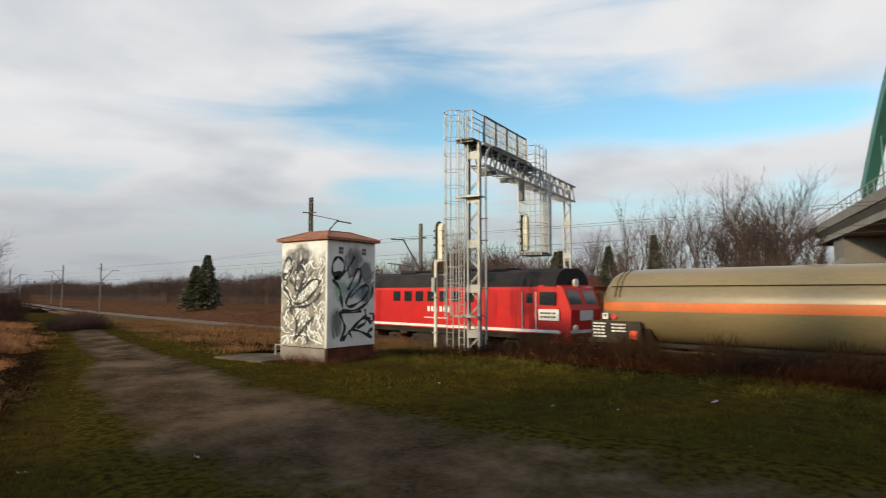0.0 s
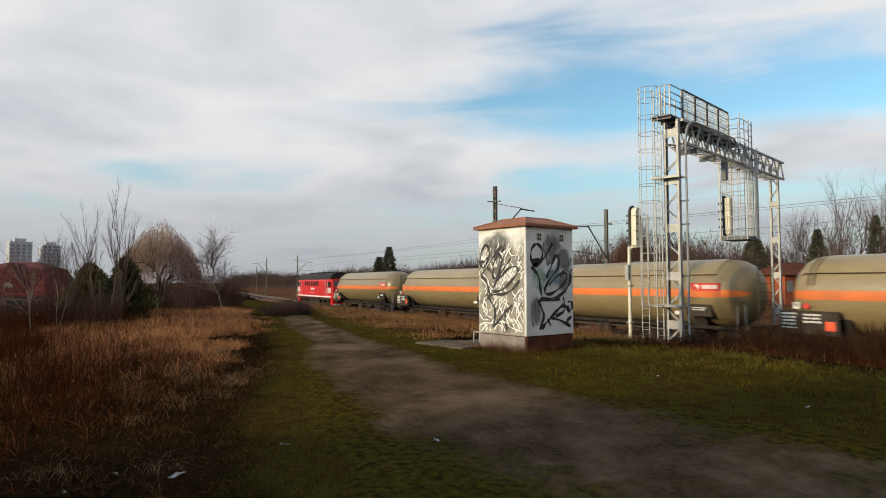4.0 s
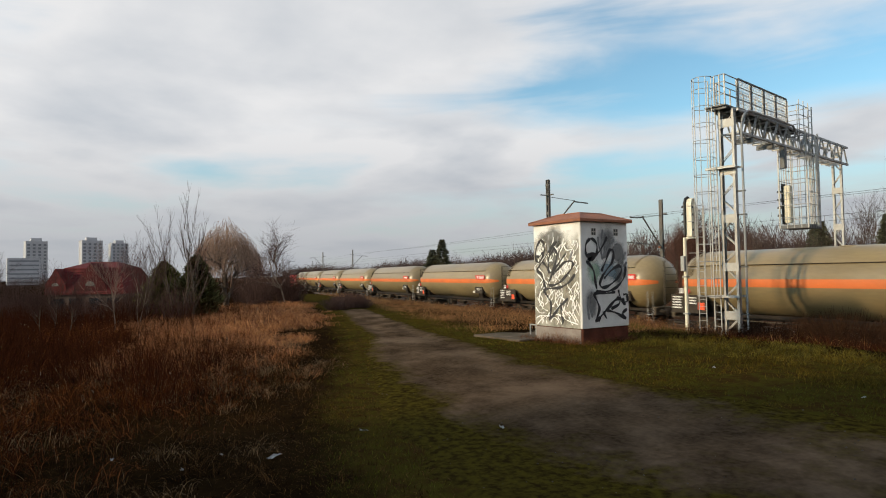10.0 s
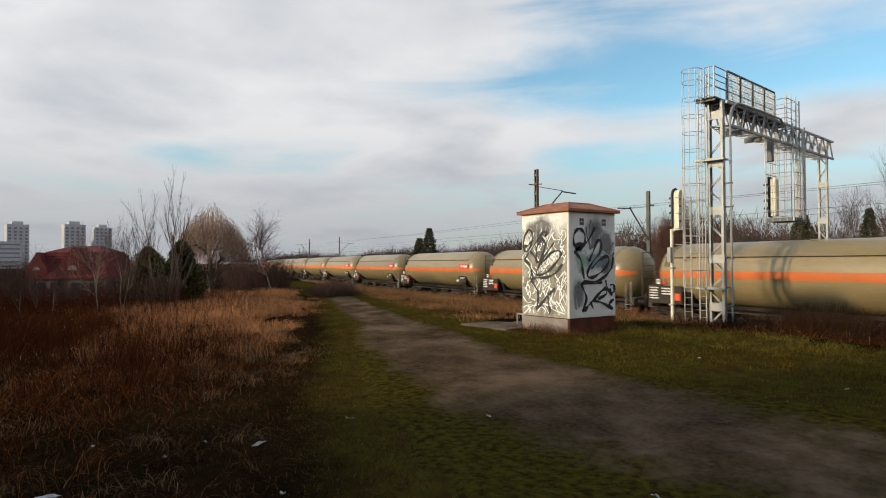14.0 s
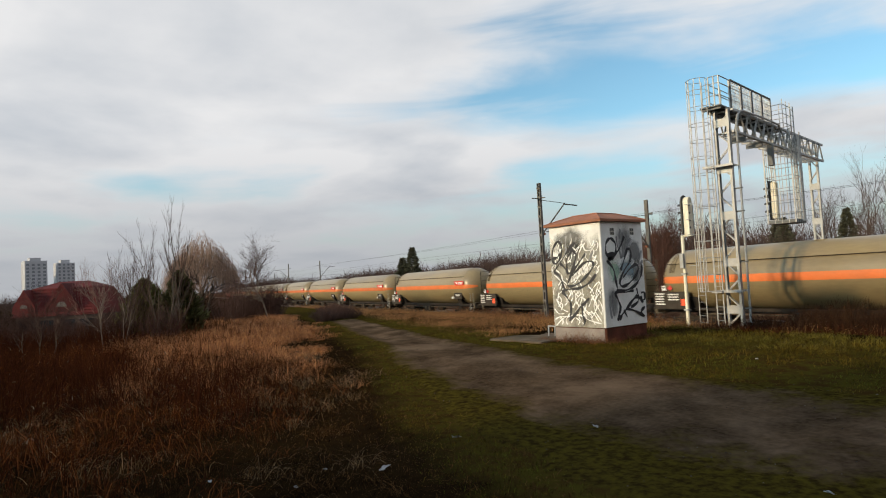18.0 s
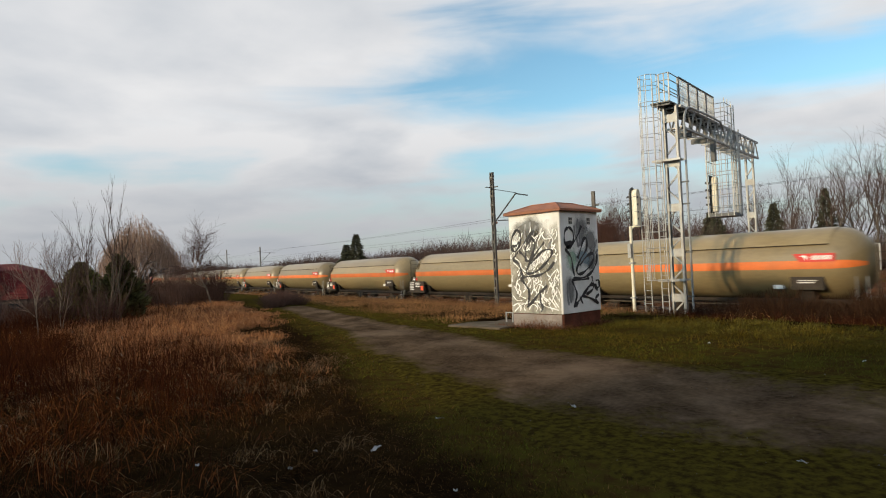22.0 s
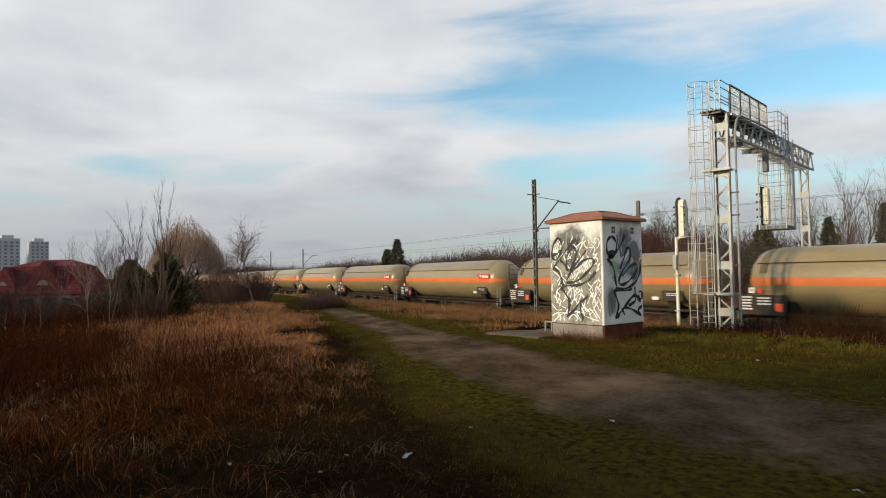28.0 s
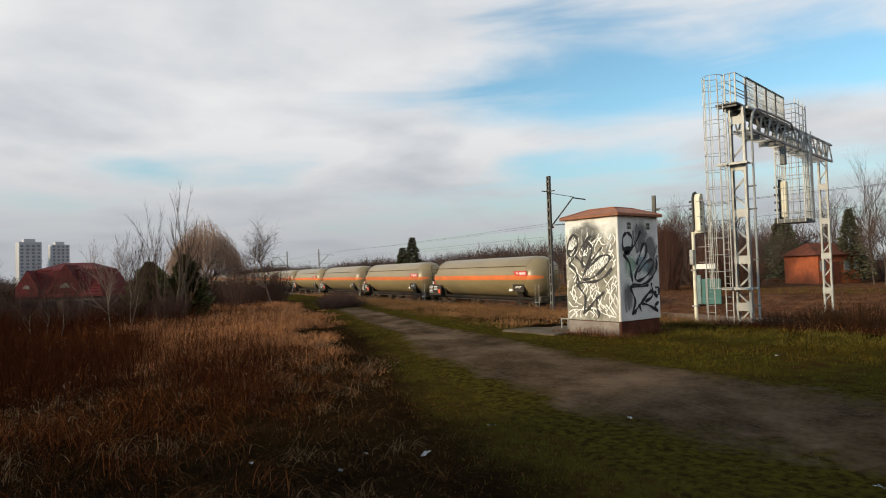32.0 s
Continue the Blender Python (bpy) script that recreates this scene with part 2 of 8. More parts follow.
def mossy(mat, low, high, colour_a, colour_b, scale, where="mossy"):
    """Lets moss or dead growth cover a ground where its attribute is high, with a ragged edge."""
    t = mat.node_tree
    b = t.nodes["Principled BSDF"]
    bare = b.inputs["Base Color"].links[0].from_socket
    at = t.nodes.new("ShaderNodeAttribute")
    at.attribute_name = where
    tc = t.nodes.new("ShaderNodeTexCoord")
    edge, tint = t.nodes.new("ShaderNodeTexNoise"), t.nodes.new("ShaderNodeTexNoise")
    for n, k in ((edge, scale), (tint, scale * 4.3)):
        n.inputs["Scale"].default_value, n.inputs["Detail"].default_value, n.inputs["Roughness"].default_value = k, 9.0, 0.64
        t.links.new(tc.outputs["Object"], n.inputs["Vector"])
    add = t.nodes.new("ShaderNodeMath")
    add.operation = "MULTIPLY_ADD"
    add.inputs[1].default_value = 1.5
    t.links.new(edge.outputs["Fac"], add.inputs[0])
    t.links.new(at.outputs["Fac"], add.inputs[2])
    rng = t.nodes.new("ShaderNodeMapRange")
    rng.inputs["From Min"].default_value, rng.inputs["From Max"].default_value = low, high
    t.links.new(add.outputs[0], rng.inputs["Value"])
    ramp = t.nodes.new("ShaderNodeValToRGB")
    ramp.color_ramp.elements[0].position, ramp.color_ramp.elements[0].color = 0.38, (*colour_a, 1)
    ramp.color_ramp.elements[1].position, ramp.color_ramp.elements[1].color = 0.62, (*colour_b, 1)
    t.links.new(tint.outputs["Fac"], ramp.inputs["Fac"])
    mix = t.nodes.new("ShaderNodeMix")
    mix.data_type = "RGBA"
    t.links.new(rng.outputs[0], mix.inputs["Factor"])
    t.links.new(bare, mix.inputs["A"])
    t.links.new(ramp.outputs[0], mix.inputs["B"])
    t.links.new(mix.outputs["Result"], b.inputs["Base Color"])


mossy(M["path"], 1.12, 1.60, (0.020, 0.0135, 0.0048), (0.056, 0.044, 0.008), 1.5)
mossy(M["earth"], 1.02, 1.62, (0.034, 0.019, 0.0065), (0.046, 0.040, 0.0072), 0.8)
mossy(M["earth"], 0.95, 1.35, (0.060, 0.028, 0.016), (0.130, 0.066, 0.036), 0.35, "dry")
M["bramble"] = material("bramble_stem", (0.036, 0.018, 0.0095), 0.9, vary=0.35, bump=0.0, island=0.5, spec=0.05)
M["ballast"] = material("ballast", (0.046, 0.036, 0.028), 0.95, vary=0.5, scale=3.0, fine=25.0, bump=1.0, spec=0.1)
M["concrete"] = material("concrete", (0.115, 0.088, 0.062), 0.95, vary=0.35, scale=1.6, fine=30.0, bump=0.3, dirt=(0.040, 0.034, 0.014), dirt_amount=0.9, spec=0.1)
M["sleeper"] = material("sleeper_concrete", (0.11, 0.095, 0.08), 0.9, vary=0.2, bump=0.3, per_object=0.15)
M["rail"] = material("rail_steel", (0.16, 0.12, 0.10), 0.45, metal=0.6, vary=0.3, bump=0.1)
M["white_wall"] = material("white_render", (0.77, 0.765, 0.745), 0.85, vary=0.10, scale=1.5, fine=40, bump=0.15, dirt=(0.36, 0.34, 0.30), dirt_amount=0.5)
M["plinth"] = material("plinth_brown_red", (0.115, 0.036, 0.022), 0.92, vary=0.35, scale=3, fine=40, bump=0.4, dirt=(0.055, 0.030, 0.020), dirt_amount=0.8, spec=0.15)
M["plinth_bare"] = material("plinth_bare_concrete", (0.26, 0.225, 0.20), 0.9, vary=0.25, scale=2.2, fine=40, bump=0.4, dirt=(0.15, 0.075, 0.055), dirt_amount=0.9)
M["terracotta"] = material("terracotta_sheet", (0.30, 0.115, 0.060), 0.7, vary=0.25, scale=2, bump=0.2, dirt=(0.15, 0.08, 0.055), dirt_amount=0.6, spec=0.3)
M["spray_black"] = material("spray_black", (0.018, 0.018, 0.022), 0.7, vary=0.3, bump=0.0)
M["spray_white"] = material("spray_white", (0.78, 0.78, 0.77), 0.75, vary=0.08, bump=0.0)
M["spray_grey"] = material("spray_grey", (0.20, 0.20, 0.205), 0.8, vary=0.45, scale=3.0, fine=12, bump=0.0)
M["spray_taupe"] = material("spray_taupe", (0.30, 0.285, 0.25), 0.8, vary=0.4, scale=3.0, fine=14, bump=0.0)
M["spray_green"] = material("spray_green", (0.22, 0.44, 0.30), 0.8, vary=0.3, scale=4.0, fine=14, bump=0.0)
M["vent_frame"] = material("vent_frame_grey", (0.40, 0.38, 0.33), 0.8, vary=0.15, bump=0.05)
M["galv"] = material("galvanised_steel", (0.33, 0.335, 0.335), 0.55, metal=0.35, vary=0.18, scale=2.5, fine=30, bump=0.08, dirt=(0.19, 0.175, 0.15), dirt_amount=0.5)
M["galv_dark"] = material("dull_steel", (0.10, 0.105, 0.11), 0.6, metal=0.4, vary=0.2, bump=0.1)
M["mesh_panel"] = material("railing_sheet", (0.46, 0.46, 0.45), 0.6, metal=0.2, vary=0.1, bump=0.05)
M["signal_white"] = material("signal_cream", (0.74, 0.70, 0.56), 0.6, vary=0.08, scale=3, bump=0.05, dirt=(0.42, 0.36, 0.24), dirt_amount=0.5)
M["black"] = material("black_paint", (0.02, 0.02, 0.022), 0.5, vary=0.3, bump=0.05)
M["mast"] = material("mast_steel", (0.105, 0.10, 0.09), 0.7, metal=0.2, vary=0.25, scale=3, bump=0.15, dirt=(0.13, 0.075, 0.045), dirt_amount=0.5)
M["wire"] = material("wire", (0.06, 0.06, 0.06), 0.6, metal=0.3, vary=0.1, bump=0.0)
M["tank"] = material("tank_grey_beige", (0.240, 0.182, 0.094), 0.33, vary=0.14, scale=0.7, fine=9, bump=0.015, dirt=(0.13, 0.092, 0.045), dirt_amount=0.6, per_object=0.16, stretch=(0.35, 1, 1), spec=0.5)
M["tank_band"] = material("tank_orange_band", (0.60, 0.140, 0.030), 0.5, vary=0.12, scale=0.8, fine=9, bump=0.0, dirt=(0.34, 0.13, 0.05), dirt_amount=0.6, per_object=0.16, spec=0.35)
M["underframe"] = material("underframe_grime", (0.026, 0.021, 0.017), 0.8, vary=0.4, scale=2, bump=0.3, dirt=(0.055, 0.040, 0.028), dirt_amount=0.7, spec=0.10)
M["sill"] = material("solebar_dusty", (0.105, 0.082, 0.056), 0.75, vary=0.3, scale=2, bump=0.2, dirt=(0.05, 0.04, 0.03), dirt_amount=0.7, spec=0.12)
M["wheel"] = material("wheel_steel", (0.060, 0.045, 0.034), 0.75, metal=0.2, vary=0.3, bump=0.2, spec=0.2)
M["board"] = material("data_board", (0.045, 0.036, 0.028), 0.7, vary=0.3, scale=3, bump=0.1, spec=0.12)
M["label_white"] = material("label_white", (0.74, 0.72, 0.68), 0.6, vary=0.08, bump=0.0)
M["label_red"] = material("label_red", (0.56, 0.030, 0.022), 0.5, vary=0.1, bump=0.0)
M["label_orange"] = material("label_orange_red", (0.85, 0.09, 0.022), 0.5, vary=0.1, bump=0.0)
M["loco_red"] = material("loco_red", (0.52, 0.0105, 0.008), 0.42, vary=0.12, scale=1.5, bump=0.03, dirt=(0.27, 0.02, 0.012), dirt_amount=0.5, spec=0.35)
M["loco_roof"] = material("loco_roof_black", (0.018, 0.015, 0.016), 0.75, vary=0.4, scale=1.5, bump=0.1, dirt=(0.05, 0.036, 0.03), dirt_amount=0.5, spec=0.25)
M["glass"] = material("dark_glass", (0.02, 0.025, 0.03), 0.08, vary=0.1, bump=0.0, spec=0.8)
M["lamp_glass"] = material("lamp_glass", (0.75, 0.72, 0.62), 0.15, vary=0.05, bump=0.0)
M["yellow"] = material("ochre_paint", (0.16, 0.085, 0.02), 0.6, vary=0.2, bump=0.1)
M["bark"] = material("bark", (0.10, 0.078, 0.060), 0.9, vary=0.35, scale=6, fine=40, bump=0.4, spec=0.2)
M["bark_pale"] = material("pale_bark", (0.16, 0.125, 0.10), 0.85, vary=0.55, scale=5, fine=30, bump=0.3, spec=0.15, stretch=(1, 1, 0.3))
M["twig"] = material("twig", (0.074, 0.043, 0.035), 0.9, vary=0.3, bump=0.0, island=0.35, spec=0.10)
M["twig_pale"] = material("pale_twig", (0.21, 0.145, 0.115), 0.9, vary=0.3, bump=0.0, island=0.3, spec=0.12)
M["twig_willow"] = material("willow_twig", (0.30, 0.20, 0.145), 0.85, vary=0.3, bump=0.0, island=0.4, spec=0.12)
M["needle"] = material("conifer_needle", (0.072, 0.070, 0.042), 0.85, vary=0.4, scale=3, bump=0.0, island=0.45, spec=0.1)
M["thuja_light"] = material("thuja_yellow_green", (0.115, 0.110, 0.034), 0.85, vary=0.4, scale=3, bump=0.0, island=0.5, spec=0.1)
M["twig_brown"] = material("red_brown_twig", (0.085, 0.044, 0.034), 0.9, vary=0.3, bump=0.0, island=0.35, spec=0.08)
M["thuja"] = material("thuja_green", (0.075, 0.075, 0.030), 0.85, vary=0.4, scale=3, bump=0.0, island=0.5, spec=0.1)
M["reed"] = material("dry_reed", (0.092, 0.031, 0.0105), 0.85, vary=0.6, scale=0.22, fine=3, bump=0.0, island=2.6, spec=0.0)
M["kiosk_weed"] = material("red_brown_weed", (0.125, 0.055, 0.025), 0.85, vary=0.4, scale=1.5, fine=6, bump=0.0, island=0.6, spec=0.12)
M["pale_leaf"] = material("pale_dead_leaf", (0.21, 0.130, 0.066), 0.8, vary=0.3, scale=1.5, fine=6, bump=0.0, island=0.6, spec=0.12)
M["bank_grass"] = material("bank_grass", (0.056, 0.056, 0.0062), 0.8, vary=0.45, scale=0.6, fine=4, bump=0.0, island=0.55, spec=0.08, two=(0.150, 0.118, 0.018))
M["field_growth"] = material("red_brown_growth", (0.115, 0.048, 0.026), 0.9, vary=0.4, scale=0.3, fine=3, bump=0.0, island=0.5, spec=0.08)
# tan growth, with some of the bed's sunlight put into its colour
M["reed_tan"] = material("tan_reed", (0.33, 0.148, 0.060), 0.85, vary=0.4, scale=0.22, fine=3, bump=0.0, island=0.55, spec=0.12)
M["reed_dark"] = material("dry_stalk", (0.044, 0.0145, 0.007), 0.9, vary=0.35, scale=0.3, fine=3, bump=0.0, island=0.6, spec=0.0)
M["plume"] = material("reed_plume", (0.22, 0.17, 0.12), 0.9, vary=0.2, bump=0.0, island=0.4, spec=0.1)
M["grass"] = material("grass_blade", (0.050, 0.038, 0.0050), 0.8, vary=0.45, scale=0.5, fine=3, bump=0.0, island=0.6, spec=0.02, two=(0.130, 0.086, 0.013))
M["trampled"] = material("trampled_brown", (0.060, 0.032, 0.011), 0.9, vary=0.4, scale=1.0, fine=5, bump=0.0, island=0.7, spec=0.0, two=(0.110, 0.060, 0.022))
M["moss"] = material("moss_green", (0.046, 0.060, 0.0065), 0.85, vary=0.4, scale=0.8, fine=4, bump=0.0, island=0.6, spec=0.02, two=(0.105, 0.105, 0.014))
M["straw"] = material("straw_grass", (0.245, 0.125, 0.050), 0.85, vary=0.4, scale=0.4, fine=3, bump=0.0, island=0.6, spec=0.12)
# straw darkened in its colour for the shade and corner dimness near the camera
M["shade_straw"] = material("rotting_straw", (0.046, 0.024, 0.0095), 0.85, vary=0.5, scale=0.4, fine=3, bump=0.0, island=3.0, spec=0.0)
M["leaf_litter"] = material("leaf_litter", (0.017, 0.0080, 0.0040), 0.9, vary=0.4, scale=2, bump=0.0, island=0.6, spec=0.0)
M["stone"] = material("pale_stone", (0.055, 0.045, 0.036), 0.9, vary=0.3, bump=0.0, island=0.6, spec=0.1)
M["dormer_glass"] = material("dormer_glass", (0.11, 0.095, 0.085), 0.5, vary=0.2, bump=0.0)
M["litter"] = material("paper_litter", (0.34, 0.34, 0.345), 0.7, vary=0.3, scale=12, bump=0.1)
M["red_tile"] = material("red_roof_tile", (0.079, 0.011, 0.011), 0.8, vary=0.35, scale=2, fine=20, bump=0.3, per_object=0.2, spec=0.2)
M["far_wall"] = material("far_wall", (0.42, 0.42, 0.44), 0.9, vary=0.10, scale=0.2, bump=0.0, spec=0.2)
M["far_wall_warm"] = material("render_ochre", (0.075, 0.05, 0.04), 0.9, vary=0.2, scale=1, bump=0.1)
M["far_window"] = material("far_window", (0.19, 0.20, 0.22), 0.6, vary=0.2, bump=0.0, spec=0.2)
M["brick_orange"] = material("orange_brick", (0.30, 0.072, 0.024), 0.85, vary=0.3, scale=2, fine=25, bump=0.3, dirt=(0.14, 0.04, 0.02), dirt_amount=0.6)
M["teal"] = material("teal_paint", (0.075, 0.185, 0.165), 0.6, vary=0.2, scale=2, bump=0.1)
M["teal_pale"] = material("pale_teal_paint", (0.22, 0.30, 0.29), 0.6, vary=0.15, scale=2, bump=0.1)
M["bridge"] = material("bridge_concrete", (0.17, 0.16, 0.145), 0.9, vary=0.2, scale=0.4, fine=6, bump=0.1, dirt=(0.16, 0.14, 0.12), dirt_amount=0.5)
M["bridge_steel"] = material("bridge_green_steel", (0.05, 0.17, 0.14), 0.5, vary=0.15, scale=0.5, bump=0.05)
M["far_wood"] = material("far_wood", (0.078, 0.053, 0.046), 0.95, vary=0.35, scale=0.1, fine=1.0, bump=0.0, island=0.35, spec=0.05)
M["far_twig"] = material("far_twig", (0.085, 0.060, 0.050), 0.95, vary=0.3, bump=0.0, island=0.3, spec=0.05)

# ---- mesh building ----


class Mesh:
    """Collects points and faces of one part."""

    def __init__(self):
        self.v, self.f = [], []

    def add(self, verts, faces):
        k = len(self.v)
        self.v += [tuple(p) for p in verts]
        self.f += [tuple(i + k for i in f) for f in faces]
        return self

    def box(self, x0, y0, z0, x1, y1, z1, m=None, bevel=0.0):
        if bevel:
            return self.bevelled(x0, y0, z0, x1, y1, z1, bevel, m)
        p = [Vector((x, y, z)) for z in (z0, z1) for y in (y0, y1) for x in (x0, x1)]
        if m is not None:
            p = [m @ q for q in p]
        return self.add(p, [(0, 2, 3, 1), (4, 5, 7, 6), (0, 1, 5, 4), (2, 6, 7, 3), (0, 4, 6, 2), (1, 3, 7, 5)])

    def bevelled(self, x0, y0, z0, x1, y1, z1, b, m=None):
        """A box with chamfered upright and top edges."""
        def ring(i, z):
            return [(x0 + i + b, y0 + i, z), (x1 - i - b, y0 + i, z), (x1 - i, y0 + i + b, z), (x1 - i, y1 - i - b, z),
                    (x1 - i - b, y1 - i, z), (x0 + i + b, y1 - i, z), (x0 + i, y1 - i - b, z), (x0 + i, y0 + i + b, z)]
        rings = [ring(b * 0.6, z0), ring(0, z0 + b * 0.6), ring(0, z1 - b), ring(b, z1)]
        p = [Vector(q) for r in rings for q in r]
        if m is not None:
            p = [m @ q for q in p]
        f = [tuple(reversed(range(8))), tuple(range(24, 32))]
        for r in range(3):
            f += [(r * 8 + i, r * 8 + (i + 1) % 8, r * 8 + 8 + (i + 1) % 8, r * 8 + 8 + i) for i in range(8)]
        return self.add(p, f)

    def tube(self, a, b, r, r2=None, n=6, caps=True):
        a, b = Vector(a), Vector(b)
        d = b - a
        if d.length < 1e-6:
            return self
        d.normalize()
        u = d.cross(Vector((0, 0, 1)) if abs(d.z) < 0.9 else Vector((1, 0, 0))).normalized()
        w = d.cross(u)
        r2 = r if r2 is None else r2
        p = []
        for c, q in ((a, r), (b, r2)):
            p += [c + q * (math.cos(6.28318 * i / n) * u + math.sin(6.28318 * i / n) * w) for i in range(n)]
        f = [(i, (i + 1) % n, n + (i + 1) % n, n + i) for i in range(n)]
        if caps:
            f += [tuple(reversed(range(n))), tuple(range(n, 2 * n))]
        return self.add(p, f)

    def path(self, pts, r, n=6):
        """One round rod through the points."""
        pts = [Vector(p) for p in pts]
        shut = (pts[0] - pts[-1]).length < 1e-6
        if shut:
            pts = pts[:-1]
        k, v = len(pts), []
        for i, p in enumerate(pts):
            a = pts[(i - 1) % k] if shut or i else p
            b = pts[(i + 1) % k] if shut or i < k - 1 else p
            d = (b - a).normalized()
            u = d.cross(Vector((0, 0, 1)) if abs(d.z) < 0.9 else Vector((1, 0, 0))).normalized()
            w = d.cross(u)
            v += [p + r * (math.cos(6.28318 * q / n) * u + math.sin(6.28318 * q / n) * w) for q in range(n)]
        f = [(i * n + q, i * n + (q + 1) % n, (i + 1) % k * n + (q + 1) % n, (i + 1) % k * n + q) for i in range(k if shut else k - 1) for q in range(n)]
        if not shut:
            f += [tuple(reversed(range(n))), tuple(range((k - 1) * n, k * n))]
        return self.add(v, f)

    def bar(self, a, b, w, h):
        """A rectangular bar from a to b, w wide sideways and h high."""
        a, b = Vector(a), Vector(b)
        d = (b - a).normalized()
        u = d.cross(Vector((0, 0, 1)) if abs(d.z) < 0.95 else Vector((0, 1, 0))).normalized()
        t = u.cross(d)
        p = [c + su * w / 2 * u + st * h / 2 * t for c in (a, b) for su, st in ((-1, -1), (1, -1), (1, 1), (-1, 1))]
        return self.add(p, [(3, 2, 1, 0), (4, 5, 6, 7), (0, 1, 5, 4), (1, 2, 6, 5), (2, 3, 7, 6), (3, 0, 4, 7)])

    def angle_bar(self, a, b, w=0.09, t=0.012, flip=1):
        """An L-section steel from a to b."""
        a, b = Vector(a), Vector(b)
        d = (b - a).normalized()
        u = d.cross(Vector((0, 0, 1)) if abs(d.z) < 0.95 else Vector((0, 1, 0))).normalized() * flip
        v = u.cross(d).normalized()
        sec = [(0, 0), (w, 0), (w, t), (t, t), (t, w), (0, w)]
        p = [c + x * u + y * v for c in (a, b) for x, y in sec]
        return self.add(p, [(0, 1, 2, 3, 4, 5), (11, 10, 9, 8, 7, 6)] + [(i, i + 6, (i + 1) % 6 + 6, (i + 1) % 6) for i in range(6)])

    def channel(self, a, b, face, w=0.22, d=0.09, t=0.012):
        """A C-section steel from a to b, its back turned to the direction face."""
        a, b = Vector(a), Vector(b)
        ax = (b - a).normalized()
        f = Vector(face)
        f = (f - f.dot(ax) * ax).normalized()
        u = ax.cross(f)
        sec = [(-w / 2, 0), (w / 2, 0), (w / 2, -d), (w / 2 - t, -d), (w / 2 - t, -t), (-w / 2 + t, -t), (-w / 2 + t, -d), (-w / 2, -d)]
        p = [c + x * u + y * f for c in (a, b) for x, y in sec]
        n = 8
        return self.add(p, [tuple(range(n)), tuple(reversed(range(n, 2 * n)))] + [(i, i + n, (i + 1) % n + n, (i + 1) % n) for i in range(n)])

    def lathe(self, prof, axis="x", n=32, c=(0, 0, 0), a0=0.0, a1=6.283185307):
        """Turns the profile (along, radius) about an axis."""
        full = abs(a1 - a0 - 6.283185307) < 1e-4
        k = n if full else n + 1
        p = []
        for s, r in prof:
            for i in range(k):
                a = a0 + (a1 - a0) * i / n
                y, z = r * math.cos(a), r * math.sin(a)
                q = (s, y, z) if axis == "x" else (y, s, z) if axis == "y" else (y, z, s)
                p.append((q[0] + c[0], q[1] + c[1], q[2] + c[2]))
        f = []
        for j in range(len(prof) - 1):
            for i in range(n):
                i2 = (i + 1) % k if full else i + 1
                f.append((j * k + i, j * k + i2, (j + 1) * k + i2, (j + 1) * k + i))
        return self.add(p, f)

    def prism(self, outline, x0, x1, axis="x"):
        """An outline swept along an axis."""
        n = len(outline)
        p = []
        for s in (x0, x1):
            for u, w in outline:
                p.append((s, u, w) if axis == "x" else (u, s, w) if axis == "y" else (u, w, s))
        return self.add(p, [tuple(range(n)), tuple(reversed(range(n, 2 * n)))] + [(i, i + n, (i + 1) % n + n, (i + 1) % n) for i in range(n)])

    def data(self, name, mat, smooth=False, fix=True):
        me = bpy.data.meshes.new(name)
        me.from_pydata(self.v, [], self.f)
        me.materials.append(mat)
        if fix:
            bm = bmesh.new()
            bm.from_mesh(me)
            bmesh.ops.recalc_face_normals(bm, faces=bm.faces)
            bm.to_mesh(me)
            bm.free()
        if smooth:
            me.shade_smooth()
            me.set_sharp_from_angle(angle=radians(38))
        return me


def part(name, mesh, mat, parent, label="", smooth=False, fix=True):
    ob = new(name, mesh.data(name, mat, smooth, fix))
    ob.parent = parent
    return tagged(ob, label)


def thing(name, label, category, place=None, group="", kind=""):
    ob = new(name)
    ob.empty_display_size = 0.2
    if place is not None:
        ob.matrix_basis = place
    return tagged(ob, label, category, group, kind)


def single(name, mesh, mat, label, category, group="", kind="", smooth=False, fix=True):
    ob = new(name, mesh.data(name, mat, smooth, fix))
    return tagged(ob, label, category, group, kind)


# ---- plan ----
RAIL_Z = -1.02
TRACK_X, TRACK_Y, TRACK_SLOPE, TRACK_R, TRACK_LEN = -10.0, 28.1, 0.135, 1210.0, 150.0


def track(s, off=0.0):
    """A point s metres along the track (0 at TRACK_X, growing westwards) and the heading; off: metres to the north."""
    q = min(max(s, 0.0), TRACK_LEN)
    h = TRACK_SLOPE + q / TRACK_R
    x = TRACK_X - TRACK_R * (math.sin(h) - math.sin(TRACK_SLOPE))
    y = TRACK_Y + TRACK_R * (math.cos(TRACK_SLOPE) - math.cos(h))
    x, y = x - (s - q) * math.cos(h), y + (s - q) * math.sin(h)
    return Vector((x + off * math.sin(h), y + off * math.cos(h), RAIL_Z)), h


TRACK_XS = [track(s)[0] for s in range(-3000, 3001, 4)][::-1]
TRACK_GRID = np.array([[p.x, p.y] for p in TRACK_XS])


def track_y(x):
    return float(np.interp(x, TRACK_GRID[:, 0], TRACK_GRID[:, 1]))


def smooth01(v):
    v = min(1.0, max(0.0, v))
    return v * v * (3 - 2 * v)


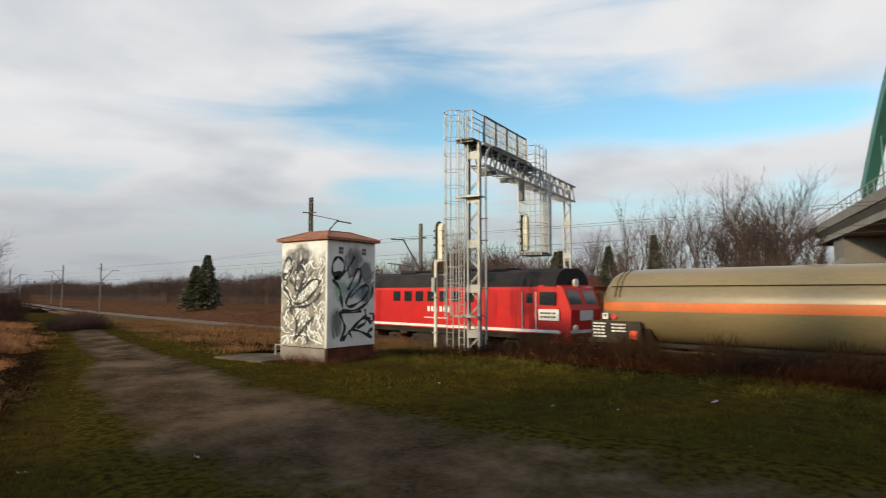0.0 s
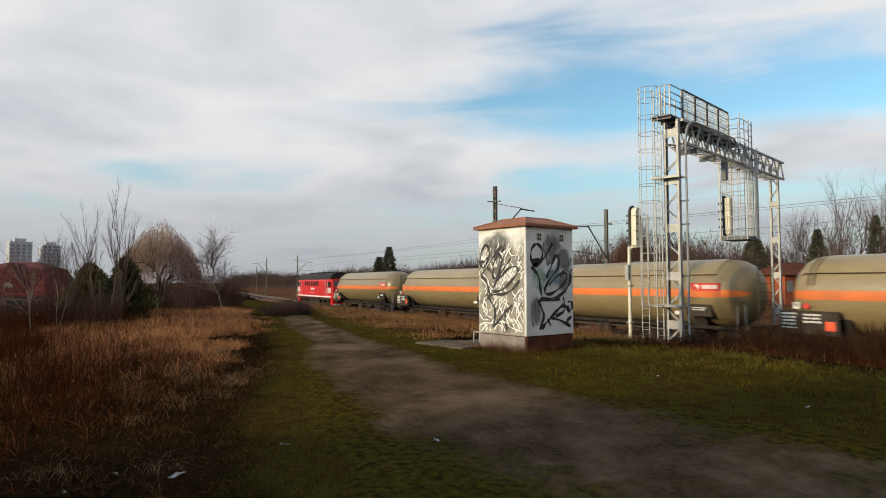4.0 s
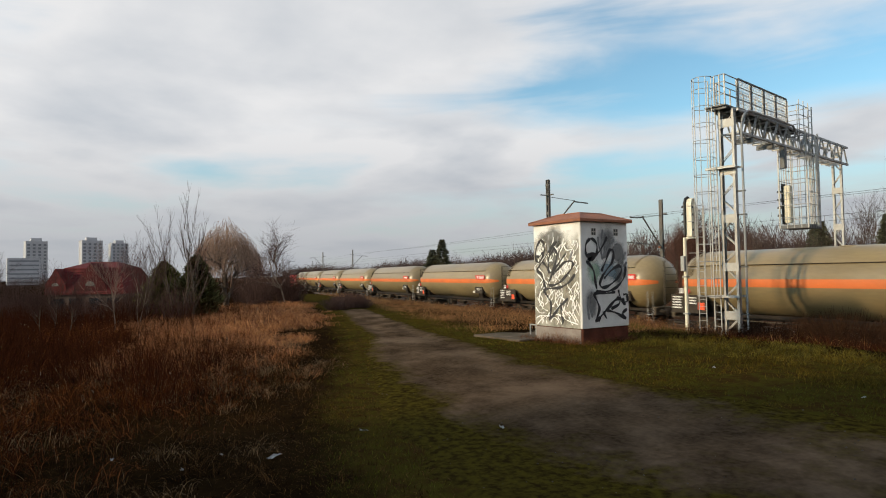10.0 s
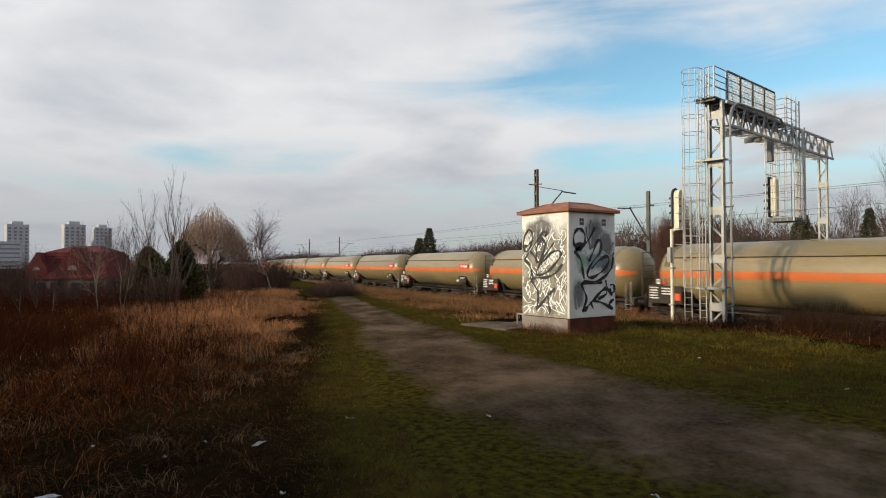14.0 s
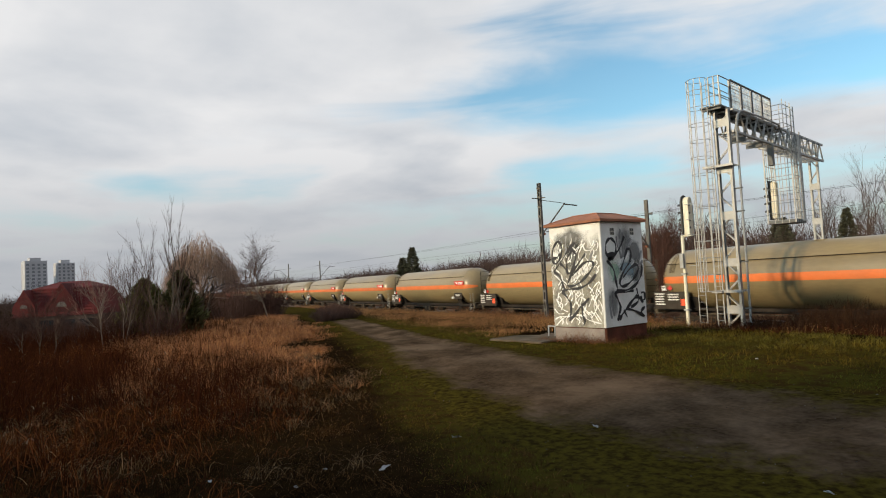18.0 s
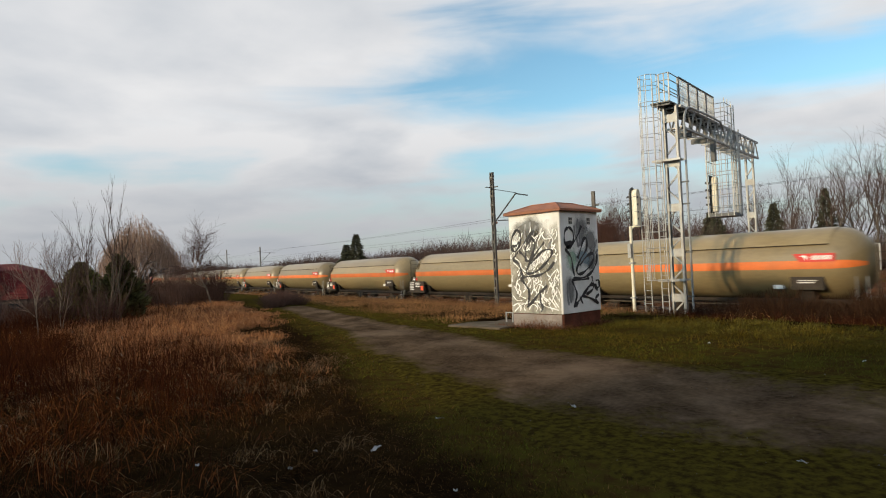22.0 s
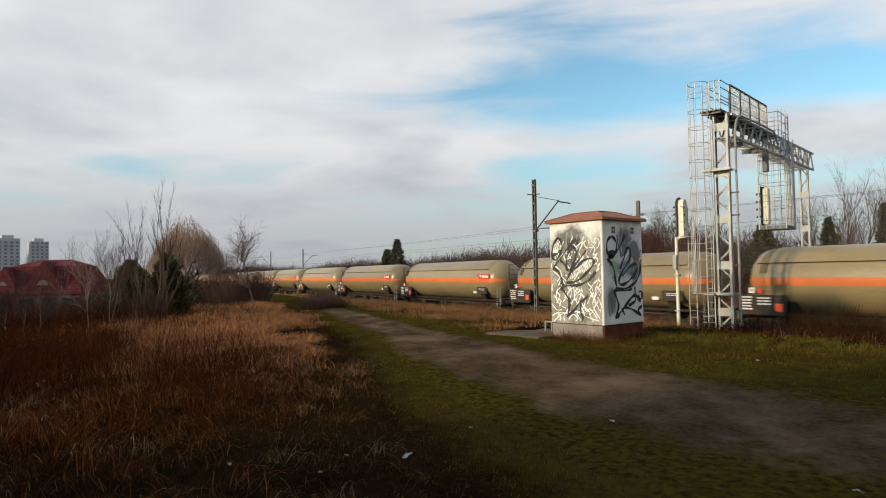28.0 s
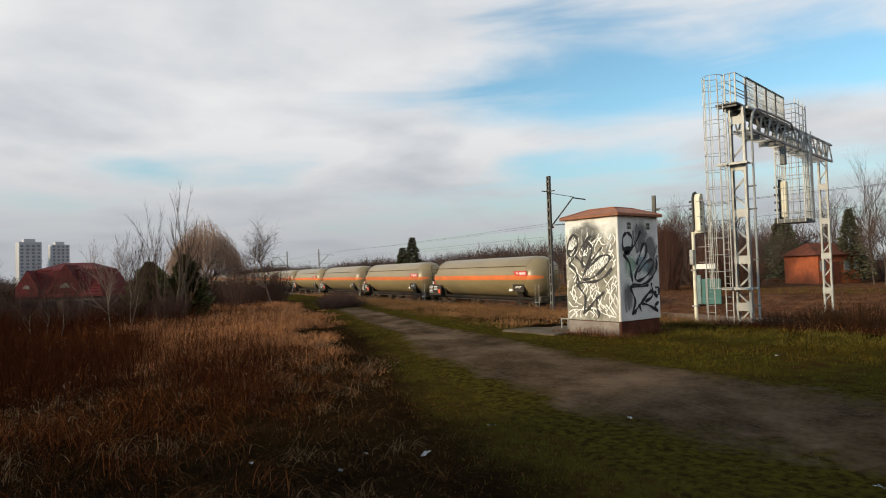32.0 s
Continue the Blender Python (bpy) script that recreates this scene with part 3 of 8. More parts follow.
def blend(v, pts):
    """A value glided over (position, value) points."""
    if v <= pts[0][0]:
        return pts[0][1]
    for (a, p), (b, q) in zip(pts, pts[1:]):
        if v <= b:
            return p + (q - p) * smooth01((v - a) / (b - a))
    return pts[-1][1]


PATH_MID = [(60, 3.4), (25, 5.9), (5, 7.0), (-6, 6.9), (-10, 7.35), (-14, 8.45), (-18.5, 10.25), (-23, 11.9), (-30, 14.2), (-38, 17.1), (-50, 21.0), (-60, 23.8), (-70, 27.0)]
PATH_HALF = [(60, 4.0), (5, 4.2), (-6, 3.6), (-10, 3.05), (-14, 2.45), (-18.5, 2.15), (-23, 1.5), (-30, 1.25), (-38, 1.1), (-70, 0.9)]


def along(x, pts):
    pts = sorted(pts)
    return float(np.interp(x, [p[0] for p in pts], [p[1] for p in pts]))


def bank_line(x):
    """The line along which the land south of the railway slopes up towards the bank."""
    w = max(0.0, -10.0 - x)
    return 28.6 + 0.012 * (-10.0 - x) + min(w, 150.0) ** 2 / 840 + 0.36 * max(0.0, w - 150.0)


def ground_z(x, y):
    d = y - track_y(x)          # metres north of the near track
    near = blend(y - bank_line(x), [(-32, -0.62), (-25, -0.36), (-17.5, -0.16), (-13.5, -0.07)])
    near += blend(d, [(-9.0, 0.0), (-4.6, -0.60), (-2.6, -1.15), (7.6, -1.18), (10.5, -0.83), (15.5, -0.08), (40, 0.17), (90, 0.47)])
    west = smooth01((-x - 30) / 60)
    near += west * blend(d, [(-60, -0.8), (-30, -0.5), (-12, 0.0), (-3, 0.0), (8, 0.0), (30, -0.6), (120, -1.0)])
    bumps = 0.05 * noise.noise(Vector((x * 0.35, y * 0.35, 0.0))) + 0.03 * noise.noise(Vector((x * 1.1, y * 1.1, 3.0)))
    calm = smooth01((abs(d - 2) - 6) / 3)
    return near + bumps * (0.15 + 0.85 * calm)


# ---- ground ----
def axis_steps(points):
    out = []
    for (a, b, step) in points:
        n = max(1, round((b - a) / step))
        out += [a + (b - a) * i / n for i in range(n)]
    return out + [points[-1][1]]


def build_ground():
    xs = axis_steps([(-4000, -400, 300), (-400, -120, 20), (-120, -60, 3), (-60, 14, 0.6), (14, 60, 3), (60, 400, 30), (400, 4000, 300)])
    ys = axis_steps([(-4000, -300, 300), (-300, -40, 20), (-40, -8, 2), (-8, 48, 0.6), (48, 120, 4), (120, 400, 20), (400, 4000, 300)])
    verts = [(x, y, ground_z(x, y)) for y in ys for x in xs]
    n = len(xs)
    faces = [(j * n + i, j * n + i + 1, (j + 1) * n + i + 1, (j + 1) * n + i) for j in range(len(ys) - 1) for i in range(n - 1)]
    me = bpy.data.meshes.new("ground")
    me.from_pydata(verts, [], faces)
    me.materials.append(M["earth"])
    def moss_at(x, y):
        if not (-80 < x < 30 and -4 < y < 30):
            return 0.0
        mid = along(x, PATH_MID)
        s = abs(y - mid) - along(x, PATH_HALF)
        wide = 1.9 if y < mid else 8.0 if x > -17 else 3.0
        return max(0.0, min(1.0, (wide - s) / 1.6)) * (1.0 if track_y(x) - y > 4 else 0.0)
    at = me.attributes.new("mossy", "FLOAT", "POINT")
    at.data.foreach_set("value", [moss_at(p[0], p[1]) for p in verts])
    dry = me.attributes.new("dry", "FLOAT", "POINT")
    dry.data.foreach_set("value", [smooth01((p[1] - track_y(p[0]) - 5.5) / 2.5) if -1200 < p[0] < 60 else 0.0 for p in verts])
    me.shade_smooth()
    tagged(new("ground", me), "brown winter earth with moss and dead grass", "ground", kind="structure")


def path_moss(u, x):
    """How far moss has crept over the path: from the edges, more on the trodden south side."""
    near = smooth01((x + 20) / 12)
    # more moss over the near end; its dark tone also serves as shade
    return abs(u) ** 2 + 0.55 * near * smooth01((0.15 - u) / 0.9) + 0.38 * smooth01((x + 9.5) / 6)


def build_path():
    xs = axis_steps([(-40, -30, 0.5), (-30, 12, 0.35), (12, 60, 2.0)])
    cols = 16
    verts, faces = [], []
    for i, x in enumerate(xs):
        mid, half = along(x, PATH_MID), along(x, PATH_HALF)
        for j in range(cols + 1):
            u = j / cols * 2 - 1
            edge = half * (1 + 0.10 * noise.noise(Vector((x * 0.5, u * 2, 7.0))) + 0.06 * noise.noise(Vector((x * 1.7, u, 11.0))))
            y = mid + u * edge
            lift = 0.02 if j not in (0, cols) else -0.03
            rut = -0.025 * (math.exp(-((abs(u) - 0.42) / 0.12) ** 2))
            z = ground_z(x, y) + lift + rut + 0.02 + 0.012 * noise.noise(Vector((x * 3, y * 3, 1.0)))
            verts.append((x, y, z))
    n = cols + 1
    faces = [(i * n + j, (i + 1) * n + j, (i + 1) * n + j + 1, i * n + j + 1) for i in range(len(xs) - 1) for j in range(cols)]
    me = bpy.data.meshes.new("path")
    me.from_pydata(verts, [], faces)
    me.materials.append(M["path"])
    side = me.attributes.new("mossy", "FLOAT", "POINT")
    side.data.foreach_set("value", [path_moss((i % n) / cols * 2 - 1, verts[i][0]) for i in range(len(verts))])
    me.shade_smooth()
    tagged(new("path", me), "dark trodden earth track with muddy ruts", "path", kind="structure")


def strip_along_track(name, mat, section, s0, s1, step, label, category, kind="structure"):
    """Sweeps a section of (metres north, metres over the rail) along the track."""
    m = Mesh()
    k = len(section)
    n = int((s1 - s0) / step)
    for i in range(n + 1):
        s = s0 + (s1 - s0) * i / n
        for off, z in section:
            p, _ = track(s, off)
            m.v.append((p.x, p.y, p.z + z))
    for i in range(n):
        for j in range(k - 1):
            m.f.append((i * k + j, (i + 1) * k + j, (i + 1) * k + j + 1, i * k + j + 1))
    ob = new(name, m.data(name, mat, smooth=True))
    return tagged(ob, label, category, kind=kind)


def build_track():
    sl = Mesh().bevelled(-0.13, -1.3, -0.20, 0.13, 1.3, -0.158, 0.02).data("sleeper", M["sleeper"])
    for mid, label, first, count in ((0.0, "single railway track on concrete sleepers, under the train", -8, 240), (4.5, "second railway track on concrete sleepers beyond the train", -8, 200)):
        shape = [(-3.2, -0.62), (-2.0, -0.22), (-1.3, -0.17), (1.3, -0.17), (2.0, -0.22), (3.2, -0.62)]
        strip_along_track("ballast", M["ballast"], [(o + mid, z) for o, z in shape], -420, 420, 4, "grey-brown stone ballast bed under the track", "ballast")
        railway = thing("railway_track", label, "railway track", kind="structure")
        for side in (-1, 1):
            c = mid + side * 0.753
            sec = [(c - 0.075, -0.172), (c - 0.075, -0.155), (c - 0.012, -0.13), (c - 0.012, -0.05), (c - 0.036, -0.035), (c - 0.036, 0.0),
                   (c + 0.036, 0.0), (c + 0.036, -0.035), (c + 0.012, -0.05), (c + 0.012, -0.13), (c + 0.075, -0.155), (c + 0.075, -0.172)]
            ob = strip_along_track("rail", M["rail"], sec, -420, 420, 3, "", "")
            for key in ("kind", "label", "category"):
                if key in ob:
                    del ob[key]
            ob.parent = railway
        for i in range(count):
            p, h = track(first + i * 0.65, mid)
            ob = new("sleeper", sl)
            ob.matrix_basis = pose(p.x, p.y, p.z + 0.004, 0, 0, -math.degrees(h))
            ob.parent = railway
    strip_along_track("cable_trough", M["concrete"], [(-4.05, -0.75), (-4.05, -0.46), (-3.80, -0.46), (-3.80, -0.75)], 34, 190, 2, "pale concrete cable trough beside the ballast", "cable trough")


# ---- transformer kiosk ----
SX0, SX1, SY0, SY1, SZ0, SZ1 = -17.60, -15.27, 14.48, 16.80, 0.42, 4.02


def curve_points(pts, sub=6):
    """A smooth line through the points."""
    out = []
    p = [pts[0]] + list(pts) + [pts[-1]]
    for i in range(1, len(p) - 2):
        for k in range(sub):
            t = k / sub
            a, b, c, d = p[i - 1], p[i], p[i + 1], p[i + 2]
            out.append(tuple(0.5 * (2 * b[q] + (c[q] - a[q]) * t + (2 * a[q] - 5 * b[q] + 4 * c[q] - d[q]) * t * t + (3 * b[q] - a[q] - 3 * c[q] + d[q]) * t ** 3) for q in (0, 1)))
    return out + [tuple(pts[-1])]


WALL_RATIO = (SZ1 - SZ0) / (SX1 - SX0)


def stroke(mesh, pts, width, to3d, lift, sub=6):
    """A sprayed line on a wall as a thin ribbon of paint."""
    line = curve_points(pts, sub)
    left, right = [], []
    for i, (u, v) in enumerate(line):
        a, b = line[max(0, i - 1)], line[min(len(line) - 1, i + 1)]
        du, dv = b[0] - a[0], (b[1] - a[1]) * WALL_RATIO
        k = math.hypot(du, dv) or 1
        w = width * (0.8 + 0.35 * math.sin(i * 0.55 + u * 3)) * (0.55 if i in (0, len(line) - 1) else 1)
        left.append((u - dv / k * w / 2, v + du / k * w / 2 / WALL_RATIO))
        right.append((u + dv / k * w / 2, v - du / k * w / 2 / WALL_RATIO))
    n = len(line)
    mesh.add([to3d(u, v, lift) for u, v in left + right], [(i, i + 1, n + i + 1, n + i) for i in range(n - 1)])


def spray_material(name, base, strength, flat=(1, 0, 1)):
    m = material(name, base, 0.85, vary=0.25, scale=3, fine=20, bump=0.0)
    t = m.node_tree
    tc, ln = t.nodes.new("ShaderNodeTexCoord"), t.nodes.new("ShaderNodeVectorMath")
    sub = t.nodes.new("ShaderNodeVectorMath")
    sub.operation = "SUBTRACT"
    sub.inputs[1].default_value = (0.5, 0.5, 0.5)
    t.links.new(tc.outputs["Generated"], sub.inputs[0])
    ln.operation = "LENGTH"
    onto = t.nodes.new("ShaderNodeVectorMath")
    onto.operation = "MULTIPLY"
    onto.inputs[1].default_value = flat
    t.links.new(sub.outputs[0], onto.inputs[0])
    t.links.new(onto.outputs[0], ln.inputs[0])
    n = t.nodes.new("ShaderNodeTexNoise")
    n.inputs["Scale"].default_value, n.inputs["Detail"].default_value = 3.0, 6
    t.links.new(tc.outputs["Object"], n.inputs["Vector"])
    ad = t.nodes.new("ShaderNodeMath")
    ad.operation = "MULTIPLY_ADD"
    ad.inputs[1].default_value, ad.inputs[2].default_value = 0.45, -0.22
    t.links.new(n.outputs["Fac"], ad.inputs[0])
    ad2 = t.nodes.new("ShaderNodeMath")
    t.links.new(ln.outputs["Value"], ad2.inputs[0])
    t.links.new(ad.outputs[0], ad2.inputs[1])
    r = t.nodes.new("ShaderNodeMapRange")
    r.interpolation_type = "SMOOTHSTEP"
    r.inputs["From Min"].default_value, r.inputs["From Max"].default_value = 0.16, 0.50
    r.inputs["To Min"].default_value, r.inputs["To Max"].default_value = strength, 0.0
    t.links.new(ad2.outputs[0], r.inputs["Value"])
    t.links.new(r.outputs[0], t.nodes["Principled BSDF"].inputs["Alpha"])
    return m


def sheet_material(name, base, other):
    """Thin uneven spray paint that fades out towards the top of its wall."""
    m = material(name, base, 0.85, vary=0.35, scale=2.2, fine=9, bump=0.0, two=other)
    t = m.node_tree
    tc, sp, n, r = t.nodes.new("ShaderNodeTexCoord"), t.nodes.new("ShaderNodeSeparateXYZ"), t.nodes.new("ShaderNodeTexNoise"), t.nodes.new("ShaderNodeMapRange")
    t.links.new(tc.outputs["Generated"], sp.inputs[0])
    n.inputs["Scale"].default_value, n.inputs["Detail"].default_value = 1.8, 7
    t.links.new(tc.outputs["Object"], n.inputs["Vector"])
    ad = t.nodes.new("ShaderNodeMath")
    ad.operation = "MULTIPLY_ADD"
    ad.inputs[1].default_value = 0.55
    t.links.new(n.outputs["Fac"], ad.inputs[0])
    t.links.new(sp.outputs[2], ad.inputs[2])
    r.interpolation_type = "SMOOTHSTEP"
    r.inputs["From Min"].default_value, r.inputs["From Max"].default_value = 0.92, 1.32
    r.inputs["To Min"].default_value, r.inputs["To Max"].default_value = 0.92, 0.0
    t.links.new(ad.outputs[0], r.inputs["Value"])
    t.links.new(r.outputs[0], t.nodes["Principled BSDF"].inputs["Alpha"])
    return m


M["spray_taupe_sheet"] = sheet_material("spray_taupe_sheet", (0.27, 0.25, 0.205), (0.44, 0.42, 0.36))


def build_kiosk():
    k = thing("transformer_kiosk", "white graffiti-covered transformer kiosk with terracotta roof and red-brown plinth", "kiosk")
    part("wall", Mesh().bevelled(SX0, SY0, SZ0, SX1, SY1, SZ1, 0.02), M["white_wall"], k, "white rendered wall")
    pl = part("plinth", Mesh().bevelled(SX0 + 0.02, SY0 + 0.04, -0.3, SX1 - 0.02, SY1 - 0.02, SZ0 - 0.004, 0.03), M["plinth"], k, "red-brown painted plinth")
    part("plinth_face", Mesh().box(SX0 + 0.03, SY0 + 0.02, -0.3, SX1 - 0.10, SY0 + 0.038, SZ0 - 0.03), M["plinth_bare"], pl, "flaking bare concrete face")
    # low hipped roof with a fascia
    r = Mesh()
    o, i = 0.13, 0.62
    z0, z1, z2 = SZ1 + 0.003, SZ1 + 0.085, SZ1 + 0.36
    def rect(d, z):
        return [(SX0 - d, SY0 - d, z), (SX1 + d, SY0 - d, z), (SX1 + d, SY1 + d, z), (SX0 - d, SY1 + d, z)]
    v = rect(o, z0) + rect(o, z1) + rect(-i, z2)
    r.add(v, [(3, 2, 1, 0), (8, 9, 10, 11)] + [(a + q, a + (q + 1) % 4, a + 4 + (q + 1) % 4, a + 4 + q) for a in (0, 4) for q in range(4)])
    roof = part("roof", r, M["terracotta"], k, "low hipped terracotta-coloured roof")
    for a, b in ((4, 8), (5, 9), (6, 10), (7, 11), (8, 9), (9, 10), (10, 11), (11, 8)):
        part("ridge_cap", Mesh().tube(Vector(v[a]) + Vector((0, 0, 0.005)), Vector(v[b]) + Vector((0, 0, 0.005)), 0.022, n=6), M["terracotta"], roof)
    for y in (SY0 + 0.62, SY0 + 1.72):
        vent = part("vent_grille", Mesh().box(SX1 - 0.01, y - 0.11, 3.56, SX1 + 0.012, y + 0.11, 3.80), M["vent_frame"], k, "small square wall vent")
        for dy in (-0.05, 0.05):
            for dz in (0.055, 0.185):
                part("opening", Mesh().box(SX1 + 0.008, y + dy - 0.035, 3.56 + dz - 0.045, SX1 + 0.016, y + dy + 0.035, 3.56 + dz + 0.045), M["black"], vent)
    # graffiti: wall coordinates 0..1 across and up
    def south(u, v, d):
        return (SX0 + u * (SX1 - SX0), SY0 - d, SZ0 + v * (SZ1 - SZ0))
    def east(u, v, d):
        return (SX1 + d, SY0 + u * (SY1 - SY0), SZ0 + v * (SZ1 - SZ0))
    def lay(name, strokes, width, to3d, lift, mat, label=""):
        for i, s in enumerate(strokes):
            m = Mesh()
            stroke(m, s, width, to3d, lift + 0.0002 * (i % 12))
            part(name, m, mat, k, label, fix=False)
    def cloud(name, u0, v0, u1, v1, to3d, lift, mat):
        m = Mesh()
        m.add([to3d(u0, v0, lift), to3d(u1, v0, lift), to3d(u1, v1, lift), to3d(u0, v1, lift)], [(0, 1, 2, 3)])
        return part(name, m, mat, k, fix=False)
    haze_soot = spray_material("spray_haze_soot", (0.16, 0.16, 0.15), 0.75)
    haze_taupe = spray_material("spray_haze_taupe", (0.34, 0.32, 0.27), 0.8)
    haze_grey, haze_dark = spray_material("spray_haze_grey", (0.22, 0.22, 0.215), 0.8, (0, 1, 1)), spray_material("spray_haze_dark", (0.09, 0.09, 0.095), 0.6, (0, 1, 1))
    haze_green = spray_material("spray_haze_green", (0.34, 0.52, 0.38), 0.6, (0, 1, 1))
    haze_blue = spray_material("spray_haze_blue", (0.24, 0.34, 0.40), 0.6, (0, 1, 1))
    sheet = M["spray_taupe_sheet"]
    cloud("spray_ground", 0.012, 0.0, 0.965, 0.93, south, 0.003, sheet)
    for u0, v0, u1, v1 in ((0.0, 0.0, 0.66, 0.52), (0.30, 0.0, 1.0, 0.50), (0.0, 0.30, 0.66, 0.86), (0.34, 0.34, 1.0, 0.84), (0.16, 0.08, 0.88, 0.80)):
        cloud("spray_cloud", u0, v0, u1, v1, south, 0.003 + 0.002 * u1 + 0.001 * v1, haze_taupe)
    cloud("spray_cloud", 0.05, 0.74, 0.78, 1.0, south, 0.0075, haze_soot)
    cloud("spray_cloud", 0.25, 0.52, 0.60, 0.90, south, 0.0083, haze_soot)
    cloud("spray_cloud", 0.30, 0.64, 0.78, 1.0, east, 0.004, haze_dark)
    cloud("spray_cloud", 0.58, 0.56, 1.0, 0.86, east, 0.005, haze_grey)
    cloud("spray_cloud", 0.62, 0.38, 0.98, 0.66, east, 0.0056, haze_grey)
    cloud("spray_cloud", 0.04, 0.05, 0.36, 0.42, east, 0.006, haze_dark)
    cloud("spray_cloud", 0.08, 0.38, 0.46, 0.66, east, 0.007, haze_green)
    cloud("spray_cloud", 0.30, 0.42, 0.85, 0.66, east, 0.008, haze_blue)
    rnd = random.Random(5)
    white = []
    for i in range(74):         # short swaying curls
        u, v, sway = rnd.uniform(0.03, 0.93), rnd.uniform(0.02, 0.74), rnd.choice((-1, 1)) * rnd.uniform(0.03, 0.07)
        rise = rnd.uniform(0.03, 0.05)
        white.append([(min(0.965, max(0.03, u + sway * math.sin(1.25 * q + i))), v + rise * q) for q in range(rnd.randint(3, 4))])
    for i in range(15):         # hatching inside the big letters
        u, v = 0.40 + 0.032 * i, 0.44 + 0.010 * i + rnd.uniform(-0.01, 0.01)
        white.append([(u, v), (u + 0.02, v + 0.05), (u + 0.06, v + rnd.uniform(0.08, 0.13))])
    for i in range(9):
        u, v = 0.07 + 0.02 * i, 0.68 + rnd.uniform(-0.02, 0.02)
        white.append([(u, v), (u + 0.015, v + 0.06), (u + 0.05, v + rnd.uniform(0.10, 0.15))])
    white += [[(0.96, 0.39), (0.84, 0.28), (0.88, 0.19), (0.95, 0.12)],
              [(0.98, 0.36), (0.88, 0.3), (0.81, 0.22), (0.83, 0.15), (0.93, 0.06)],
              [(0.52, 0.12), (0.71, 0.07), (0.92, 0.04)],
              [(0.67, 0.15), (0.79, 0.13), (0.88, 0.06)],
              [(0.05, 0.01), (0.22, 0.09), (0.48, 0.12), (0.67, 0.11)],
              [(0.03, 0.07), (0.14, 0.1), (0.33, 0.1)],
              [(0.07, 0.28), (0.18, 0.18), (0.3, 0.15)],
              [(0.33, 0.29), (0.45, 0.35), (0.48, 0.23), (0.56, 0.29), (0.67, 0.26)],
              [(0.79, 0.83), (0.84, 0.78), (0.88, 0.83)],
              [(0.67, 0.85), (0.62, 0.77), (0.71, 0.81)],
              [(0.52, 0.75), (0.64, 0.8), (0.71, 0.74), (0.83, 0.74)],
              [(0.9, 0.79), (0.79, 0.7), (0.9, 0.66)],
              [(0.35, 0.04), (0.43, 0.09), (0.52, 0.06), (0.48, 0.02)],
              [(0.14, 0.34), (0.11, 0.26), (0.2, 0.22), (0.16, 0.16)],
              [(0.41, 0.19), (0.47, 0.25), (0.52, 0.2)],
              [(0.75, 0.33), (0.83, 0.39), (0.9, 0.43)],
              [(0.71, 0.2), (0.76, 0.26), (0.83, 0.31)],
              [(0.03, 0.18), (0.11, 0.13), (0.22, 0.13)]]
    lay("white_scrawl", white, 0.019, south, 0.009, M["spray_white"], "white sprayed curls")
    black_s = [[(0.16, 0.85), (0.07, 0.78), (0.04, 0.68), (0.11, 0.63), (0.2, 0.68), (0.25, 0.78), (0.2, 0.84), (0.14, 0.85)],
               [(0.47, 0.82), (0.28, 0.69), (0.06, 0.55)],
               [(0.06, 0.55), (0.18, 0.5), (0.23, 0.42), (0.26, 0.36)],
               [(0.2, 0.63), (0.28, 0.59), (0.35, 0.52)],
               [(0.48, 0.77), (0.35, 0.67), (0.33, 0.55), (0.39, 0.53), (0.48, 0.61), (0.52, 0.7), (0.47, 0.75)],
               [(0.71, 0.71), (0.58, 0.63), (0.43, 0.53), (0.33, 0.42), (0.39, 0.4), (0.56, 0.43), (0.75, 0.52), (0.84, 0.59), (0.81, 0.63), (0.67, 0.62), (0.52, 0.55), (0.43, 0.5)],
               [(0.2, 0.35), (0.33, 0.37), (0.56, 0.38), (0.75, 0.43), (0.88, 0.51)],
               [(0.21, 0.35), (0.31, 0.28), (0.37, 0.21), (0.33, 0.06)],
               [(0.73, 0.28), (0.57, 0.21), (0.45, 0.13), (0.31, 0.06)],
               [(0.71, 0.27), (0.66, 0.24), (0.57, 0.21)],
               [(0.59, 0.2), (0.58, 0.12), (0.62, 0.07), (0.59, 0.02)],
               [(0.52, 0.83), (0.43, 0.77), (0.35, 0.72)],
               [(0.06, 0.69), (0.14, 0.69), (0.21, 0.73)]]
    lay("black_tag", black_s, 0.042, south, 0.012, M["spray_black"], "thick black sprayed lettering, unreadable")
